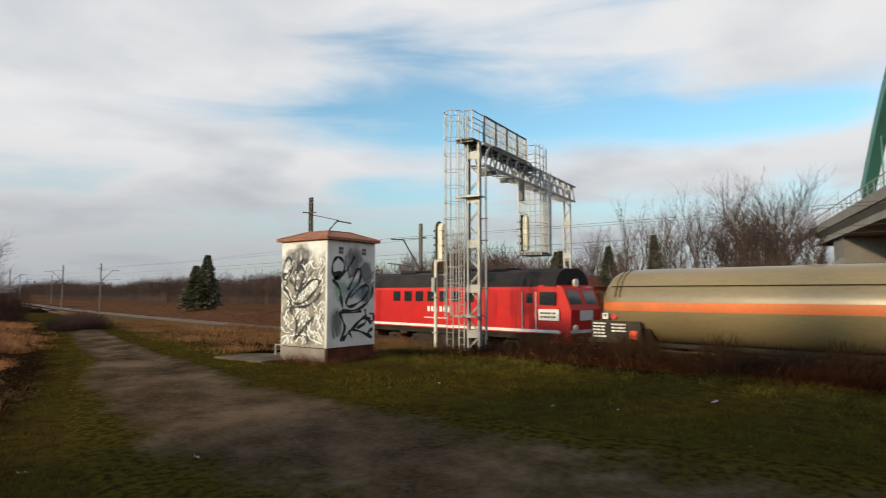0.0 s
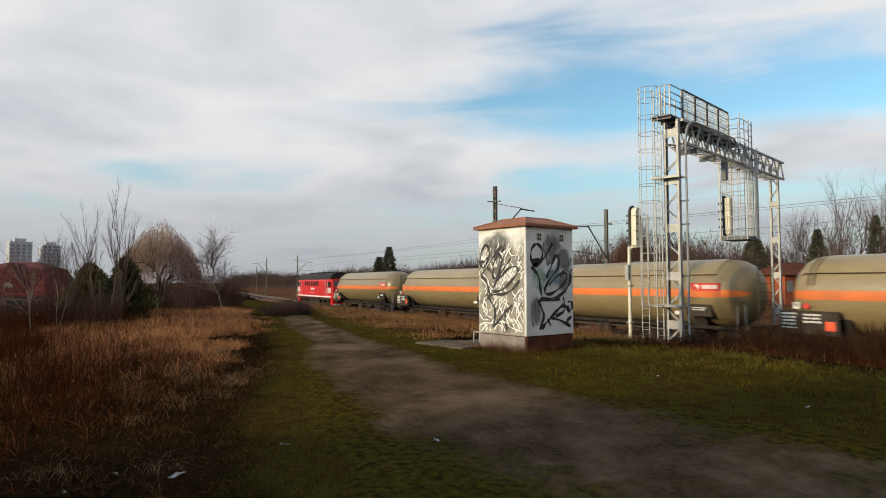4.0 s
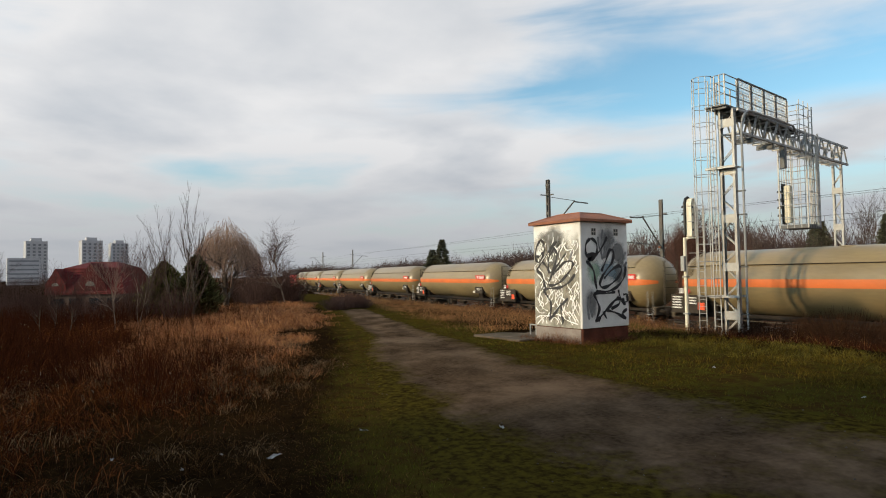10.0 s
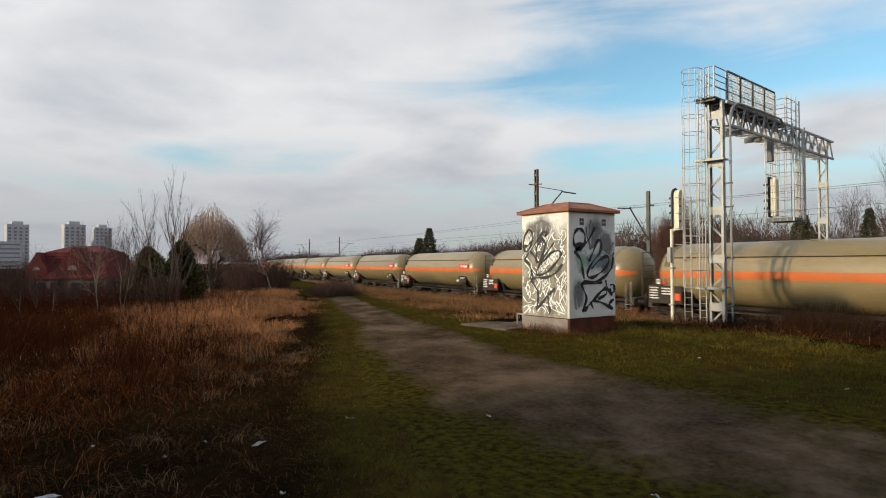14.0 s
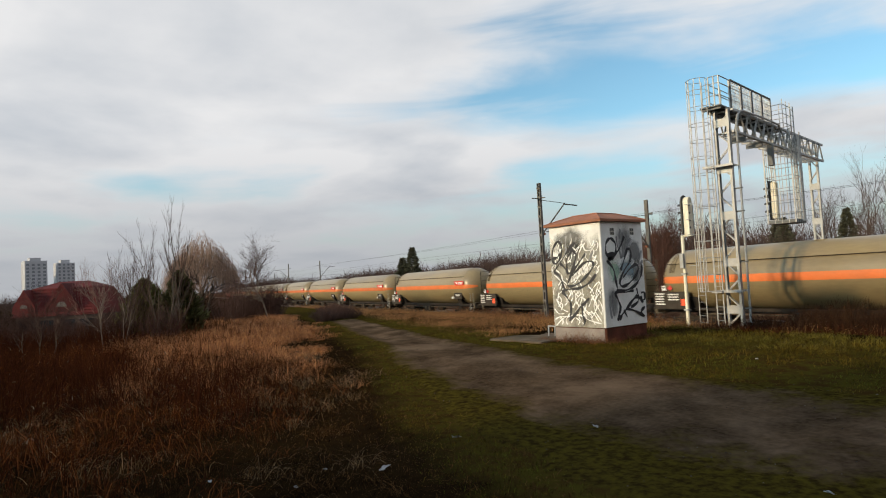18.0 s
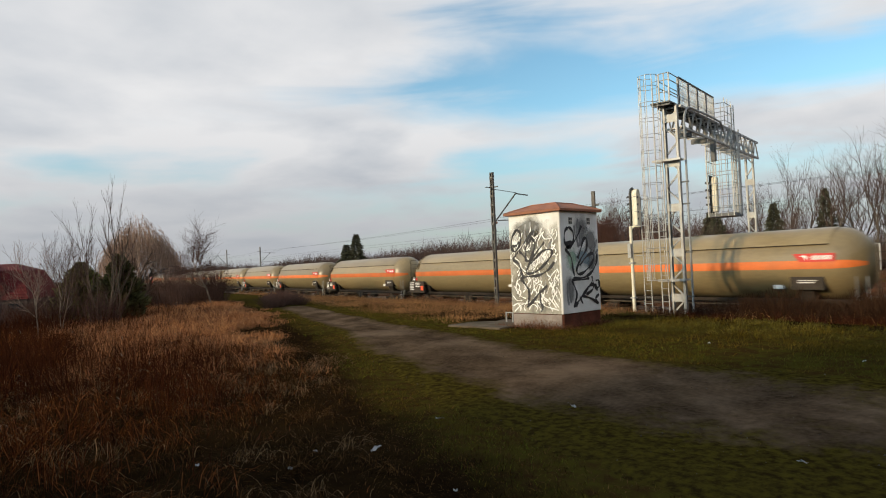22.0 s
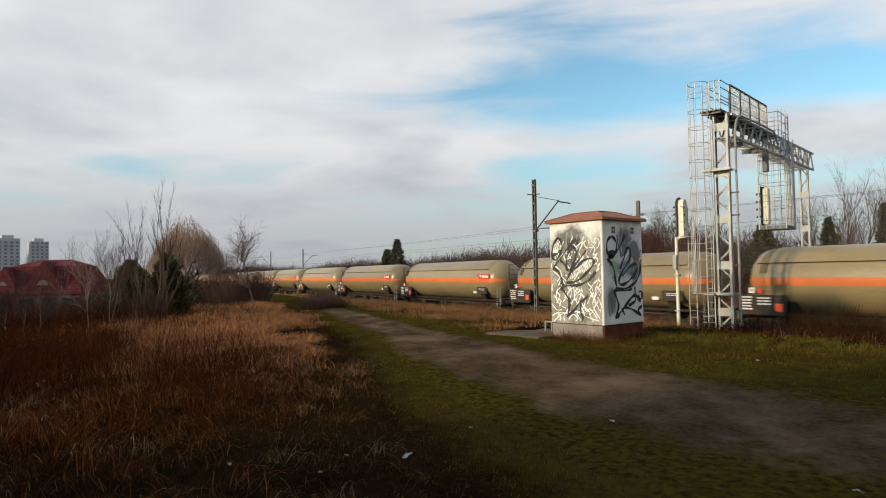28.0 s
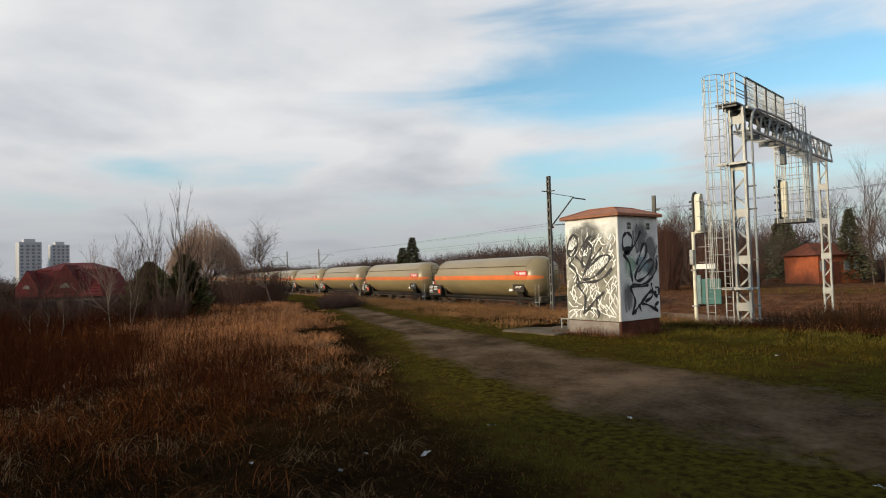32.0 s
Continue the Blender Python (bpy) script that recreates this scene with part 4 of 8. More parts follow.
    black_e = [[(0.19, 0.84), (0.11, 0.79), (0.1, 0.7), (0.19, 0.66), (0.31, 0.69), (0.33, 0.78), (0.26, 0.83), (0.19, 0.84)],
               [(0.12, 0.68), (0.28, 0.7), (0.14, 0.64), (0.26, 0.67), (0.16, 0.63)],
               [(0.1, 0.63), (0.24, 0.55), (0.28, 0.44), (0.31, 0.36)],
               [(0.55, 0.86), (0.41, 0.74), (0.21, 0.63)],
               [(0.41, 0.53), (0.5, 0.62), (0.6, 0.73), (0.68, 0.72), (0.65, 0.62), (0.5, 0.53), (0.38, 0.43), (0.41, 0.38), (0.55, 0.39), (0.75, 0.46), (0.85, 0.54), (0.79, 0.58), (0.63, 0.54), (0.46, 0.46)],
               [(0.28, 0.34), (0.55, 0.34), (0.77, 0.39), (0.91, 0.48), (0.94, 0.58)],
               [(0.7, 0.33), (0.5, 0.32), (0.26, 0.32), (0.31, 0.25), (0.35, 0.17), (0.26, 0.06)],
               [(0.26, 0.06), (0.41, 0.12), (0.6, 0.21), (0.77, 0.29)],
               [(0.43, 0.15), (0.5, 0.08)],
               [(0.55, 0.18), (0.7, 0.25), (0.79, 0.26), (0.77, 0.21), (0.6, 0.17)],
               [(0.5, 0.16), (0.7, 0.13), (0.92, 0.07), (0.85, 0.12), (0.95, 0.16)],
               [(0.87, 0.3), (0.95, 0.3), (0.96, 0.24), (0.89, 0.23), (0.86, 0.27)],
               [(0.77, 0.35), (0.81, 0.27), (0.92, 0.2)],
               [(0.28, 0.08), (0.38, 0.1), (0.32, 0.06)]]
    lay("black_tag", black_e, 0.047, east, 0.012, M["spray_black"], "thick black sprayed lettering, unreadable")
    feathers = [[(0.44, 0.64), (0.42, 0.78), (0.46, 0.93)], [(0.47, 0.65), (0.50, 0.80), (0.51, 0.90)], [(0.49, 0.66), (0.56, 0.79), (0.60, 0.88)], [(0.50, 0.66), (0.61, 0.77), (0.70, 0.84)],
                [(0.45, 0.66), (0.37, 0.78), (0.36, 0.86)], [(0.80, 0.62), (0.88, 0.66), (0.96, 0.72)], [(0.80, 0.56), (0.90, 0.58), (0.97, 0.62)], [(0.20, 0.10), (0.17, 0.22), (0.20, 0.34)], [(0.14, 0.08), (0.11, 0.20), (0.13, 0.30)]]
    lay("spray_feather", feathers, 0.040, east, 0.0095, M["spray_grey"], "grey sprayed fan strokes")
    feathers = [[(0.40, 0.70), (0.42, 0.82), (0.45, 0.92)], [(0.46, 0.72), (0.52, 0.82), (0.56, 0.88)], [(0.34, 0.72), (0.33, 0.82), (0.35, 0.90)], [(0.62, 0.52), (0.74, 0.62), (0.84, 0.72)]]
    lay("spray_feather", feathers, 0.036, south, 0.0093, M["spray_grey"], "grey sprayed fan strokes")
    # concrete apron and a small meter stand at the south-west corner
    s = Mesh().bevelled(SX0 - 2.6, SY0 - 0.9, -0.25, SX0 + 0.15, SY1 - 0.4, ground_z(SX0 - 1.4, SY0 + 0.3) + 0.012, 0.02)
    single("concrete_slab", s, M["concrete"], "worn concrete apron beside the kiosk", "slab")
    box = thing("cable_stand", "small white metal stand beside the kiosk plinth", "stand", pose(SX0 - 0.28, SY0 + 0.15, 0.05))
    fr = Mesh()
    for x in (-0.16, 0.16):
        fr.box(x - 0.02, -0.02, 0, x + 0.02, 0.02, 0.34)
    fr.box(-0.18, -0.02, 0.34, 0.18, 0.02, 0.38)
    part("stand_frame", fr, M["galv"], box)


# ---- signal gantry ----
GX, GY0, GY1 = 0.0, 0.0, 13.55
GANTRY_AT = pose(-15.85, 24.05, 0.0, 0, 0, 7.4)


def lattice_leg(parent, y, z0, z1, thick, half):
    leg = part("leg", Mesh().channel((GX - half, y, z0), (GX - half, y, z1), (-1, 0, 0), thick, 0.1).channel((GX + half, y, z0), (GX + half, y, z1), (1, 0, 0), thick, 0.1), M["galv"], parent, "twin-channel steel leg")
    z = z0 + 0.5
    flip = 1
    while z + 0.9 < z1:
        part("brace", Mesh().angle_bar((GX - (half - 0.03) * flip, y - 0.08, z), (GX + (half - 0.03) * flip, y - 0.08, z + 0.62), 0.045), M["galv"], leg)
        part("brace", Mesh().angle_bar((GX - (half - 0.03) * flip, y + 0.08, z), (GX + (half - 0.03) * flip, y + 0.08, z + 0.62), 0.045), M["galv"], leg)
        flip = -flip
        z += 0.72
    for z in np.arange(z0 + 1.05, z1, 2.05):
        part("batten", Mesh().box(GX - half - 0.02, y - thick / 2 - 0.012, z, GX + half + 0.02, y - thick / 2, z + 0.36), M["galv"], leg)
    part("foot", Mesh().bevelled(GX - 0.75, y - 0.45, z0 - 0.35, GX + 0.75, y + 0.45, z0 + 0.02, 0.05), M["concrete"], parent, "concrete foundation block")
    return leg


def cage(parent, x, y, z0, z1, r, face, name="ladder_cage", hoops=0.75, straps=7):
    """A ladder with safety hoops; face is the direction in which the hoops bulge."""
    f = Vector(face).normalized()
    s = Vector((-f.y, f.x, 0))
    base = Vector((x, y, 0))
    lad = Mesh()
    for k in (-0.22, 0.22):
        p = base + k * s
        lad.box(p.x - 0.022, p.y - 0.022, z0 - (2.4 if name == "ladder_cage" else 0), p.x + 0.022, p.y + 0.022, z1)
    part("ladder_rail", lad, M["galv"], parent)
    z = z0 - (2.2 if name == "ladder_cage" else 0)
    while z < z1:
        part("rung", Mesh().tube((base - 0.22 * s + Vector((0, 0, z)))[:], (base + 0.22 * s + Vector((0, 0, z)))[:], 0.013, n=5), M["galv"], parent)
        z += 0.3
    def rim(k):
        a = math.radians(-105 + 210 * k)
        return base + (r * 0.95) * f + (r * math.cos(a)) * f * 1.0 + r * math.sin(a) * s
    z = z0
    while z <= z1 + 0.01:
        pts = [base - 0.22 * s] + [rim(k / 12) for k in range(13)][::1] + [base + 0.22 * s]
        part("hoop", Mesh().path([(p.x, p.y, z) for p in pts], 0.014, n=5), M["galv"], parent)
        z += hoops
    part("hoop", Mesh().path([(p.x, p.y, z1 - 0.01) for p in pts], 0.016, n=5), M["galv"], parent)
    for k in range(straps):
        p = rim(k / (straps - 1))
        part("strap", Mesh().box(p.x - 0.012, p.y - 0.012, z0, p.x + 0.012, p.y + 0.012, z1), M["galv"], parent)


def build_gantry():
    g = thing("signal_gantry", "galvanised steel lattice signal gantry spanning the railway tracks", "signal gantry", GANTRY_AT)
    zb, zt, zbase = 8.10, 9.16, -0.85
    lattice_leg(g, GY0, zbase, 9.20, 0.24, 0.33)
    lattice_leg(g, GY1, zbase + 0.15, zt, 0.2, 0.25)
    beam = part("beam_chord", Mesh().box(-0.5, GY0, zt - 0.1, -0.4, GY1 + 0.3, zt), M["galv"], g, "box truss beam")
    for x in (-0.5, 0.4):
        for z in (zb, zt - 0.1):
            if not (x < 0 and z > 8):
                part("beam_chord", Mesh().box(x, GY0, z, x + 0.1, GY1 + 0.3, z + 0.1), M["galv"], g)
    y, up = GY0 + 0.2, True
    while y < GY1 - 0.2:
        for x in (-0.46, 0.46):
            a, b = (zb + 0.05, zt - 0.05) if up else (zt - 0.05, zb + 0.05)
            part("web_member", Mesh().angle_bar((x, y, a), (x, y + 0.56, b), 0.075), M["galv"], beam)
        part("web_member", Mesh().angle_bar((-0.45, y, zb + 0.02), (0.45, y + 0.54, zb + 0.02), 0.06), M["galv"], beam)
        if up:
            for z in (zb + 0.02, zt - 0.08):
                part("cross_member", Mesh().box(-0.46, y - 0.03, z, 0.46, y + 0.03, z + 0.06), M["galv"], beam)
        up = not up
        y += 0.56
    for y in (GY0 + 1.4, GY0 + 3.6):
        part("hanger_bracket", Mesh().box(-0.3, y, zb - 0.22, 0.45, y + 0.12, zb - 0.004), M["galv_dark"], g, "dark bracket under the beam")
    # walkway over the beam: open rail at the south end, then screened panels
    s0, y0, y1, top, xe = -0.50, 0.65, 6.03, 10.60, 0.17
    part("walkway", Mesh().box(-0.72, s0, 9.27, xe, y1 + 1.65, 9.33), M["galv_dark"], g, "grating walkway")
    for y in np.arange(s0 + 0.1, y1 + 1.55, 0.72):
        part("joist", Mesh().box(-0.70, y, 9.164, xe - 0.02, y + 0.08, 9.27), M["galv_dark"], g)
    for x, a in ((-0.72, y0), (xe, s0)):
        rail = Mesh()
        for z in (9.75, 10.28, top):
            rail.tube((x, a, z), (x, y1, z), 0.022, n=6)
        part("handrail", rail, M["galv"], g)
        for y in [a] + list(np.arange(y0 if a < y0 else y0 + 1.345, y1 + 0.1, 1.345)):
            part("post", Mesh().bar((x, y, 9.30), (x, y, top), 0.05, 0.05), M["galv"], g)
    for k in range(4):
        y = y0 + k * 1.345
        m = Mesh()
        for q in range(19):
            m.bar((xe + 0.04, y + 0.08 + q * 0.066, 9.36), (xe + 0.04, y + 0.08 + q * 0.066, top - 0.05), 0.011, 0.011)
        for q in range(9):
            m.bar((xe + 0.04, y + 0.06, 9.42 + q * 0.135), (xe + 0.04, y + 1.28, 9.42 + q * 0.135), 0.011, 0.011)
        tagged(part("screen_mesh", m, M["mesh_panel"], g), "pale wire-mesh screen", kind="stuff")
        part("screen_frame", Mesh().box(xe + 0.025, y + 0.02, 9.30, xe + 0.065, y + 0.07, top + 0.04).box(xe + 0.025, y + 1.27, 9.30, xe + 0.065, y + 1.32, top + 0.04).box(xe + 0.025, y + 0.07, top - 0.01, xe + 0.065, y + 1.27, top + 0.04).box(xe + 0.025, y + 0.07, 9.30, xe + 0.065, y + 1.27, 9.35), M["galv_dark"], g, "dark steel screen frame")
    # south end rail, carried on round the ladder well
    for z in (9.75, 10.28, top):
        part("end_rail", Mesh().path([(xe, s0, z), (-0.28, s0, z)], 0.02, n=6), M["galv"], g)
    for x in (-0.05, -0.28):
        part("post", Mesh().bar((x, s0, 9.30), (x, s0, top), 0.045, 0.045), M["galv"], g)
    # access ladder beside the leg
    cage(g, -0.58, s0 + 0.36, 1.2, top, 0.44, (-0.48, -0.88, 0), hoops=0.74, straps=7)
    for z in (1.15, 6.62):
        part("rest_platform", Mesh().box(-0.80, -0.42, z, 0.50, -0.15, z + 0.05).box(-0.80, -0.46, z - 0.02, 0.50, -0.42, z + 0.08).box(-0.80, 0.15, z, 0.50, 0.20, z + 0.08), M["galv"], g, "small steel ladder bracket platform")
    # cable pipe rising up the east side and bending onto the beam
    pipe = [(0.58, 0.05, zbase), (0.58, 0.05, 8.3)] + [(0.58, 0.05 + 1.0 * (1 - math.cos(a)), 8.3 + 0.86 * math.sin(a)) for a in np.linspace(0.2, 1.57, 7)] + [(0.62, 3.4, 9.18), (0.62, 5.6, 9.16), (0.62, 6.0, 8.8)]
    part("cable_pipe", Mesh().path(pipe, 0.05, n=8), M["galv"], g, "bent cable conduit")
    for z in (0.4, 2.4, 4.6, 5.6, 7.6):
        part("pipe_bracket", Mesh().box(0.3, 0.0, z, 0.66, 0.1, z + 0.06), M["galv_dark"], g)
    part("cable_box", Mesh().bevelled(0.30, 4.65, 7.05, 0.55, 4.9, zb - 0.004, 0.03), M["galv_dark"], g)
    # hanging signal basket
    bx0, bx1, by0, by1, bz0, bz1 = -0.50, 0.80, 6.6, 8.2, 4.30, 8.3
    basket = part("basket_floor", Mesh().box(bx0, by0, bz0, bx1, by1, bz0 + 0.06).box(bx0, by0, bz0 + 0.06, bx1, by0 + 0.03, bz0 + 0.18).box(bx1 - 0.03, by0 + 0.03, bz0 + 0.06, bx1, by1, bz0 + 0.18), M["galv_dark"], g, "hanging maintenance basket")
    for x in (bx0, bx1):
        for y in (by0, by1):
            part("hanger", Mesh().bar((x, y, bz0), (x, y, bz1 + 0.8), 0.06, 0.06), M["galv"], basket)
    for z in np.arange(bz0 + 0.55, bz1, 0.62):
        part("guard_ring", Mesh().path([(bx0, by0, z), (bx1, by0, z), (bx1, by1, z), (bx0, by1, z), (bx0, by0, z)], 0.020, n=5), M["galv"], basket)
    for k in range(4):
        y = by0 + 0.32 + k * 0.32
        part("guard_bar", Mesh().bar((bx1, y, bz0), (bx1, y, bz1), 0.028, 0.028).bar((bx0, y, bz0), (bx0, y, bz1), 0.028, 0.028), M["galv"], basket)
    for k in range(3):
        x = bx0 + 0.33 + k * 0.33
        part("guard_bar", Mesh().bar((x, by0, bz0), (x, by0, bz1), 0.028, 0.028).bar((x, by1, bz0), (x, by1, bz1), 0.028, 0.028), M["galv"], basket)
    grid = Mesh()
    for k in range(13):
        grid.bar((bx1 + 0.02, by1 - 0.50 + k * 0.04, bz0 + 0.1), (bx1 + 0.02, by1 - 0.50 + k * 0.04, bz1 + 0.6), 0.012, 0.012)
    for z in np.arange(bz0 + 0.1, bz1 + 0.65, 0.12):
        grid.bar((bx1 + 0.02, by1 - 0.51, z), (bx1 + 0.02, by1 + 0.0, z), 0.012, 0.012)
    tagged(part("mesh_side", grid, M["mesh_panel"], basket), "pale wire-mesh side", kind="stuff")
    ly = by0 + 0.75
    part("basket_ladder", Mesh().bar((bx1 - 0.1, ly, bz0), (bx1 - 0.1, ly, top - 0.2), 0.05, 0.05).bar((bx1 - 0.1, ly + 0.45, bz0), (bx1 - 0.1, ly + 0.45, top - 0.2), 0.05, 0.05), M["galv"], basket)
    for z in np.arange(bz0 + 0.2, top - 0.2, 0.3):
        part("rung", Mesh().tube((bx1 - 0.1, ly, z), (bx1 - 0.1, ly + 0.45, z), 0.016, n=5), M["galv"], basket)
    # cage above the basket
    ux0, ux1, uy0, uy1 = -0.4, 0.62, y1 + 0.35, y1 + 1.55
    for z in np.arange(8.9, top + 0.01, 0.48):
        part("upper_ring", Mesh().path([(ux0, uy0, z), (ux1, uy0, z), (ux1, uy1, z), (ux0, uy1, z), (ux0, uy0, z)], 0.020, n=5), M["galv"], basket)
    for x, y in ((ux0, uy0), (ux1, uy0), (ux1, uy1), (ux0, uy1), (ux1, (uy0 + uy1) / 2), ((ux0 + ux1) / 2, uy0), ((ux0 + ux1) / 2, uy1)):
        part("upper_post", Mesh().bar((x, y, 8.0), (x, y, top), 0.032, 0.032), M["galv"], basket)
    head = part("signal_head", Mesh().bevelled(-0.42, by0 + 0.25, bz0 + 0.3, -0.10, by0 + 0.62, bz0 + 2.2, 0.05), M["signal_white"], basket, "cream hanging signal head")
    part("backboard", Mesh().bevelled(-0.47, by0 + 0.15, bz0 + 0.25, -0.424, by0 + 0.72, bz0 + 2.3, 0.04), M["black"], head, "black backing board")
    for z in (0.55, 0.95, 1.35, 1.75):
        part("hood", Mesh().lathe([(-0.02, 0.13), (-0.26, 0.13)], "x", 12, (-0.47, by0 + 0.43, bz0 + z + 0.1), 0.0, 3.1416), M["black"], head)


def build_signal():
    s = thing("colour_light_signal", "cream-backed railway colour-light signal on a white post", "railway signal", pose(-18.45, 24.55, -0.62))
    part("post", Mesh().tube((0, 0, -0.2), (0, 0, 4.45), 0.085, 0.075, n=12), M["signal_white"], s, smooth=True)
    part("base", Mesh().bevelled(-0.3, -0.3, -0.4, 0.3, 0.3, 0.12, 0.04), M["concrete"], s)
    part("neck", Mesh().tube((0, 0, 4.3), (0.22, 0.12, 4.55), 0.06, n=8).box(0.05, 0.0, 4.40, 0.42, 0.24, 4.47), M["signal_white"], s)
    h = part("signal_head", Mesh().prism([(-0.02, 4.5), (0.34, 4.5), (0.34, 6.05), (0.28, 6.2), (0.16, 6.27), (0.04, 6.2), (-0.02, 6.05)], 0.12, 0.40), M["signal_white"], s, "tall rounded cream signal casing")
    part("backboard", Mesh().prism([(-0.14, 4.55), (0.46, 4.55), (0.46, 6.05), (0.36, 6.28), (0.16, 6.38), (-0.04, 6.28), (-0.14, 6.05)], 0.06, 0.118), M["black"], h, "black backing board")
    for z in (4.8, 5.15, 5.5, 5.85):
        part("hood", Mesh().lathe([(0.0, 0.12), (-0.24, 0.12)], "x", 12, (0.06, 0.16, z), 0.0, 3.1416), M["black"], h)
        part("hinge", Mesh().box(0.40, 0.02, z - 0.05, 0.425, 0.10, z + 0.05), M["galv_dark"], h)
    for z in (0.9, 2.6):
        part("clamp", Mesh().box(-0.12, -0.12, z, 0.12, 0.12, z + 0.07), M["galv"], s)
    part("relay_box", Mesh().bevelled(-0.10, -0.24, 2.9, 0.1, -0.09, 3.6, 0.02), M["galv"], s)
    lad = Mesh().bar((0.35, 0.45, -0.1), (0.35, 0.45, 5.9), 0.035, 0.035).bar((0.72, 0.45, -0.1), (0.72, 0.45, 5.9), 0.035, 0.035)
    for z in np.arange(0.3, 5.9, 0.32):
        lad.tube((0.35, 0.45, z), (0.72, 0.45, z), 0.012, n=5)
    part("ladder", lad, M["galv"], s)
    for z in np.arange(3.0, 5.95, 0.72):
        part("guard_hoop", Mesh().path([(0.35, 0.45, z), (0.35, -0.2, z), (0.8, -0.2, z), (0.72, 0.45, z)], 0.013, n=5), M["galv"], s)


# ---- catenary ----
def build_masts():
    def mast(x, y, z0, z1, arm, lattice, label):
        m = thing("catenary_mast", label, "catenary mast", pose(x, y, z0), "masts along the railway")
        h = z1 - z0
        if lattice:
            post = part("post", Mesh().channel((-0.11, 0, -0.3), (-0.11, 0, h), (-1, 0, 0), 0.16, 0.06).channel((0.11, 0, -0.3), (0.11, 0, h), (1, 0, 0), 0.16, 0.06), M["mast"], m)
            for z in np.arange(0.4, h - 0.3, 0.55):
                part("batten", Mesh().box(-0.12, -0.086, z, 0.12, -0.078, z + 0.14), M["mast"], post)
        else:
            part("post", Mesh().box(-0.12, -0.06, -0.3, 0.12, -0.045, h).box(-0.12, 0.045, -0.3, 0.12, 0.06, h).box(-0.012, -0.045, -0.3, 0.012, 0.045, h), M["mast"], m)
        part("foundation", Mesh().bevelled(-0.4, -0.4, -0.5, 0.4, 0.4, 0.12, 0.05), M["concrete"], m)
        s = arm
        part("cantilever_arm", Mesh().tube((0, 0, h - 3.1), (0.15, s * 2.0, h - 1.15), 0.045, n=8), M["mast"], m)
        part("top_tube", Mesh().tube((0.15, s * 1.9, h - 1.2), (0.15, s * 3.1, h - 1.25), 0.04, n=8), M["mast"], m)
        part("tie_rod", Mesh().tube((0, 0, h - 1.0), (0.15, s * 2.0, h - 1.15), 0.018, n=6), M["mast"], m)
        part("registration_arm", Mesh().tube((0.1, s * 0.3, h - 2.9), (0.1, s * 3.4, h - 2.75), 0.03, n=6), M["mast"], m)
        part("insulator", Mesh().lathe([(0, 0.03), (0.03, 0.075), (0.06, 0.035), (0.09, 0.075), (0.12, 0.035), (0.15, 0.075), (0.18, 0.03)], "y", 10, (0, s * 0.22 - 0.09, h - 3.02)), M["terracotta"], m)
        part("line_bracket", Mesh().box(-0.03, -s * 0.05, h - 0.95, 0.03, -s * 0.6, h - 0.9).box(-0.03, 0, h - 0.93, 0.42, 0.05, h - 0.87), M["mast"], m)
        return m
    mast(-27.5, 24.5, -0.75, 7.75, 1, True, "dark lattice steel catenary mast with a cantilever arm")
    mast(-25.7, 32.4, -0.9, 6.8, -1, False, "rust-brown steel catenary mast with a raised arm")
    for x, y, arm in ((-154.0, 52.3, 1), (-124.9, 50.9, -1), (-112.4, 51.9, 1), (-209.0, 73.5, 1), (-197.8, 77.6, -1)):
        mast(x, y, -1.1, 7.3, arm, False, "distant dark catenary mast beside the track")
    def wire(name, pts, r, label):
        single(name, Mesh().path(pts, r, n=4), M["wire"], label, "overhead wire")
    def run(off, z, sag, s0=-60, s1=150, step=66.0, first=-49):
        pts = []
        for i in range(int((s1 - s0) / 4) + 1):
            s = s0 + 4 * i
            p, _ = track(s, off)
            q = ((s - first) % step) / step
            pts.append((p.x, p.y, z - sag * 4 * q * (1 - q)))
        return pts
    for off, low, top in ((0.0, 4.65, 5.75), (4.5, 4.75, 6.15)):
        wire("contact_wire", run(off, low, 0.0), 0.008, "thin copper contact wire over the track")
        wire("messenger_wire", run(off, top, 0.3), 0.008, "sagging messenger wire over the track")


# ---- train ----
PITCH, TANK_R, TANK_L, AXIS_Z = 18.5, 1.58, 16.65, 2.68


def bars(parent, rows, mat, x0, z0, w, h, y, name="lettering"):
    """Rows of short bars that stand for writing too small to read."""
    rnd = random.Random(int(x0 * 100) + rows)
    m = Mesh()
    for r in range(rows):
        z = z0 + h * (1 - (r + 0.75) / rows)
        x = x0
        while x < x0 + w * rnd.uniform(0.75, 1.0):
            k = rnd.uniform(0.06, 0.22)
            m.box(x, y - 0.004, z, min(x + k, x0 + w), y, z + h / rows * 0.5)
            x += k + 0.05
    return part(name, m, mat, parent)


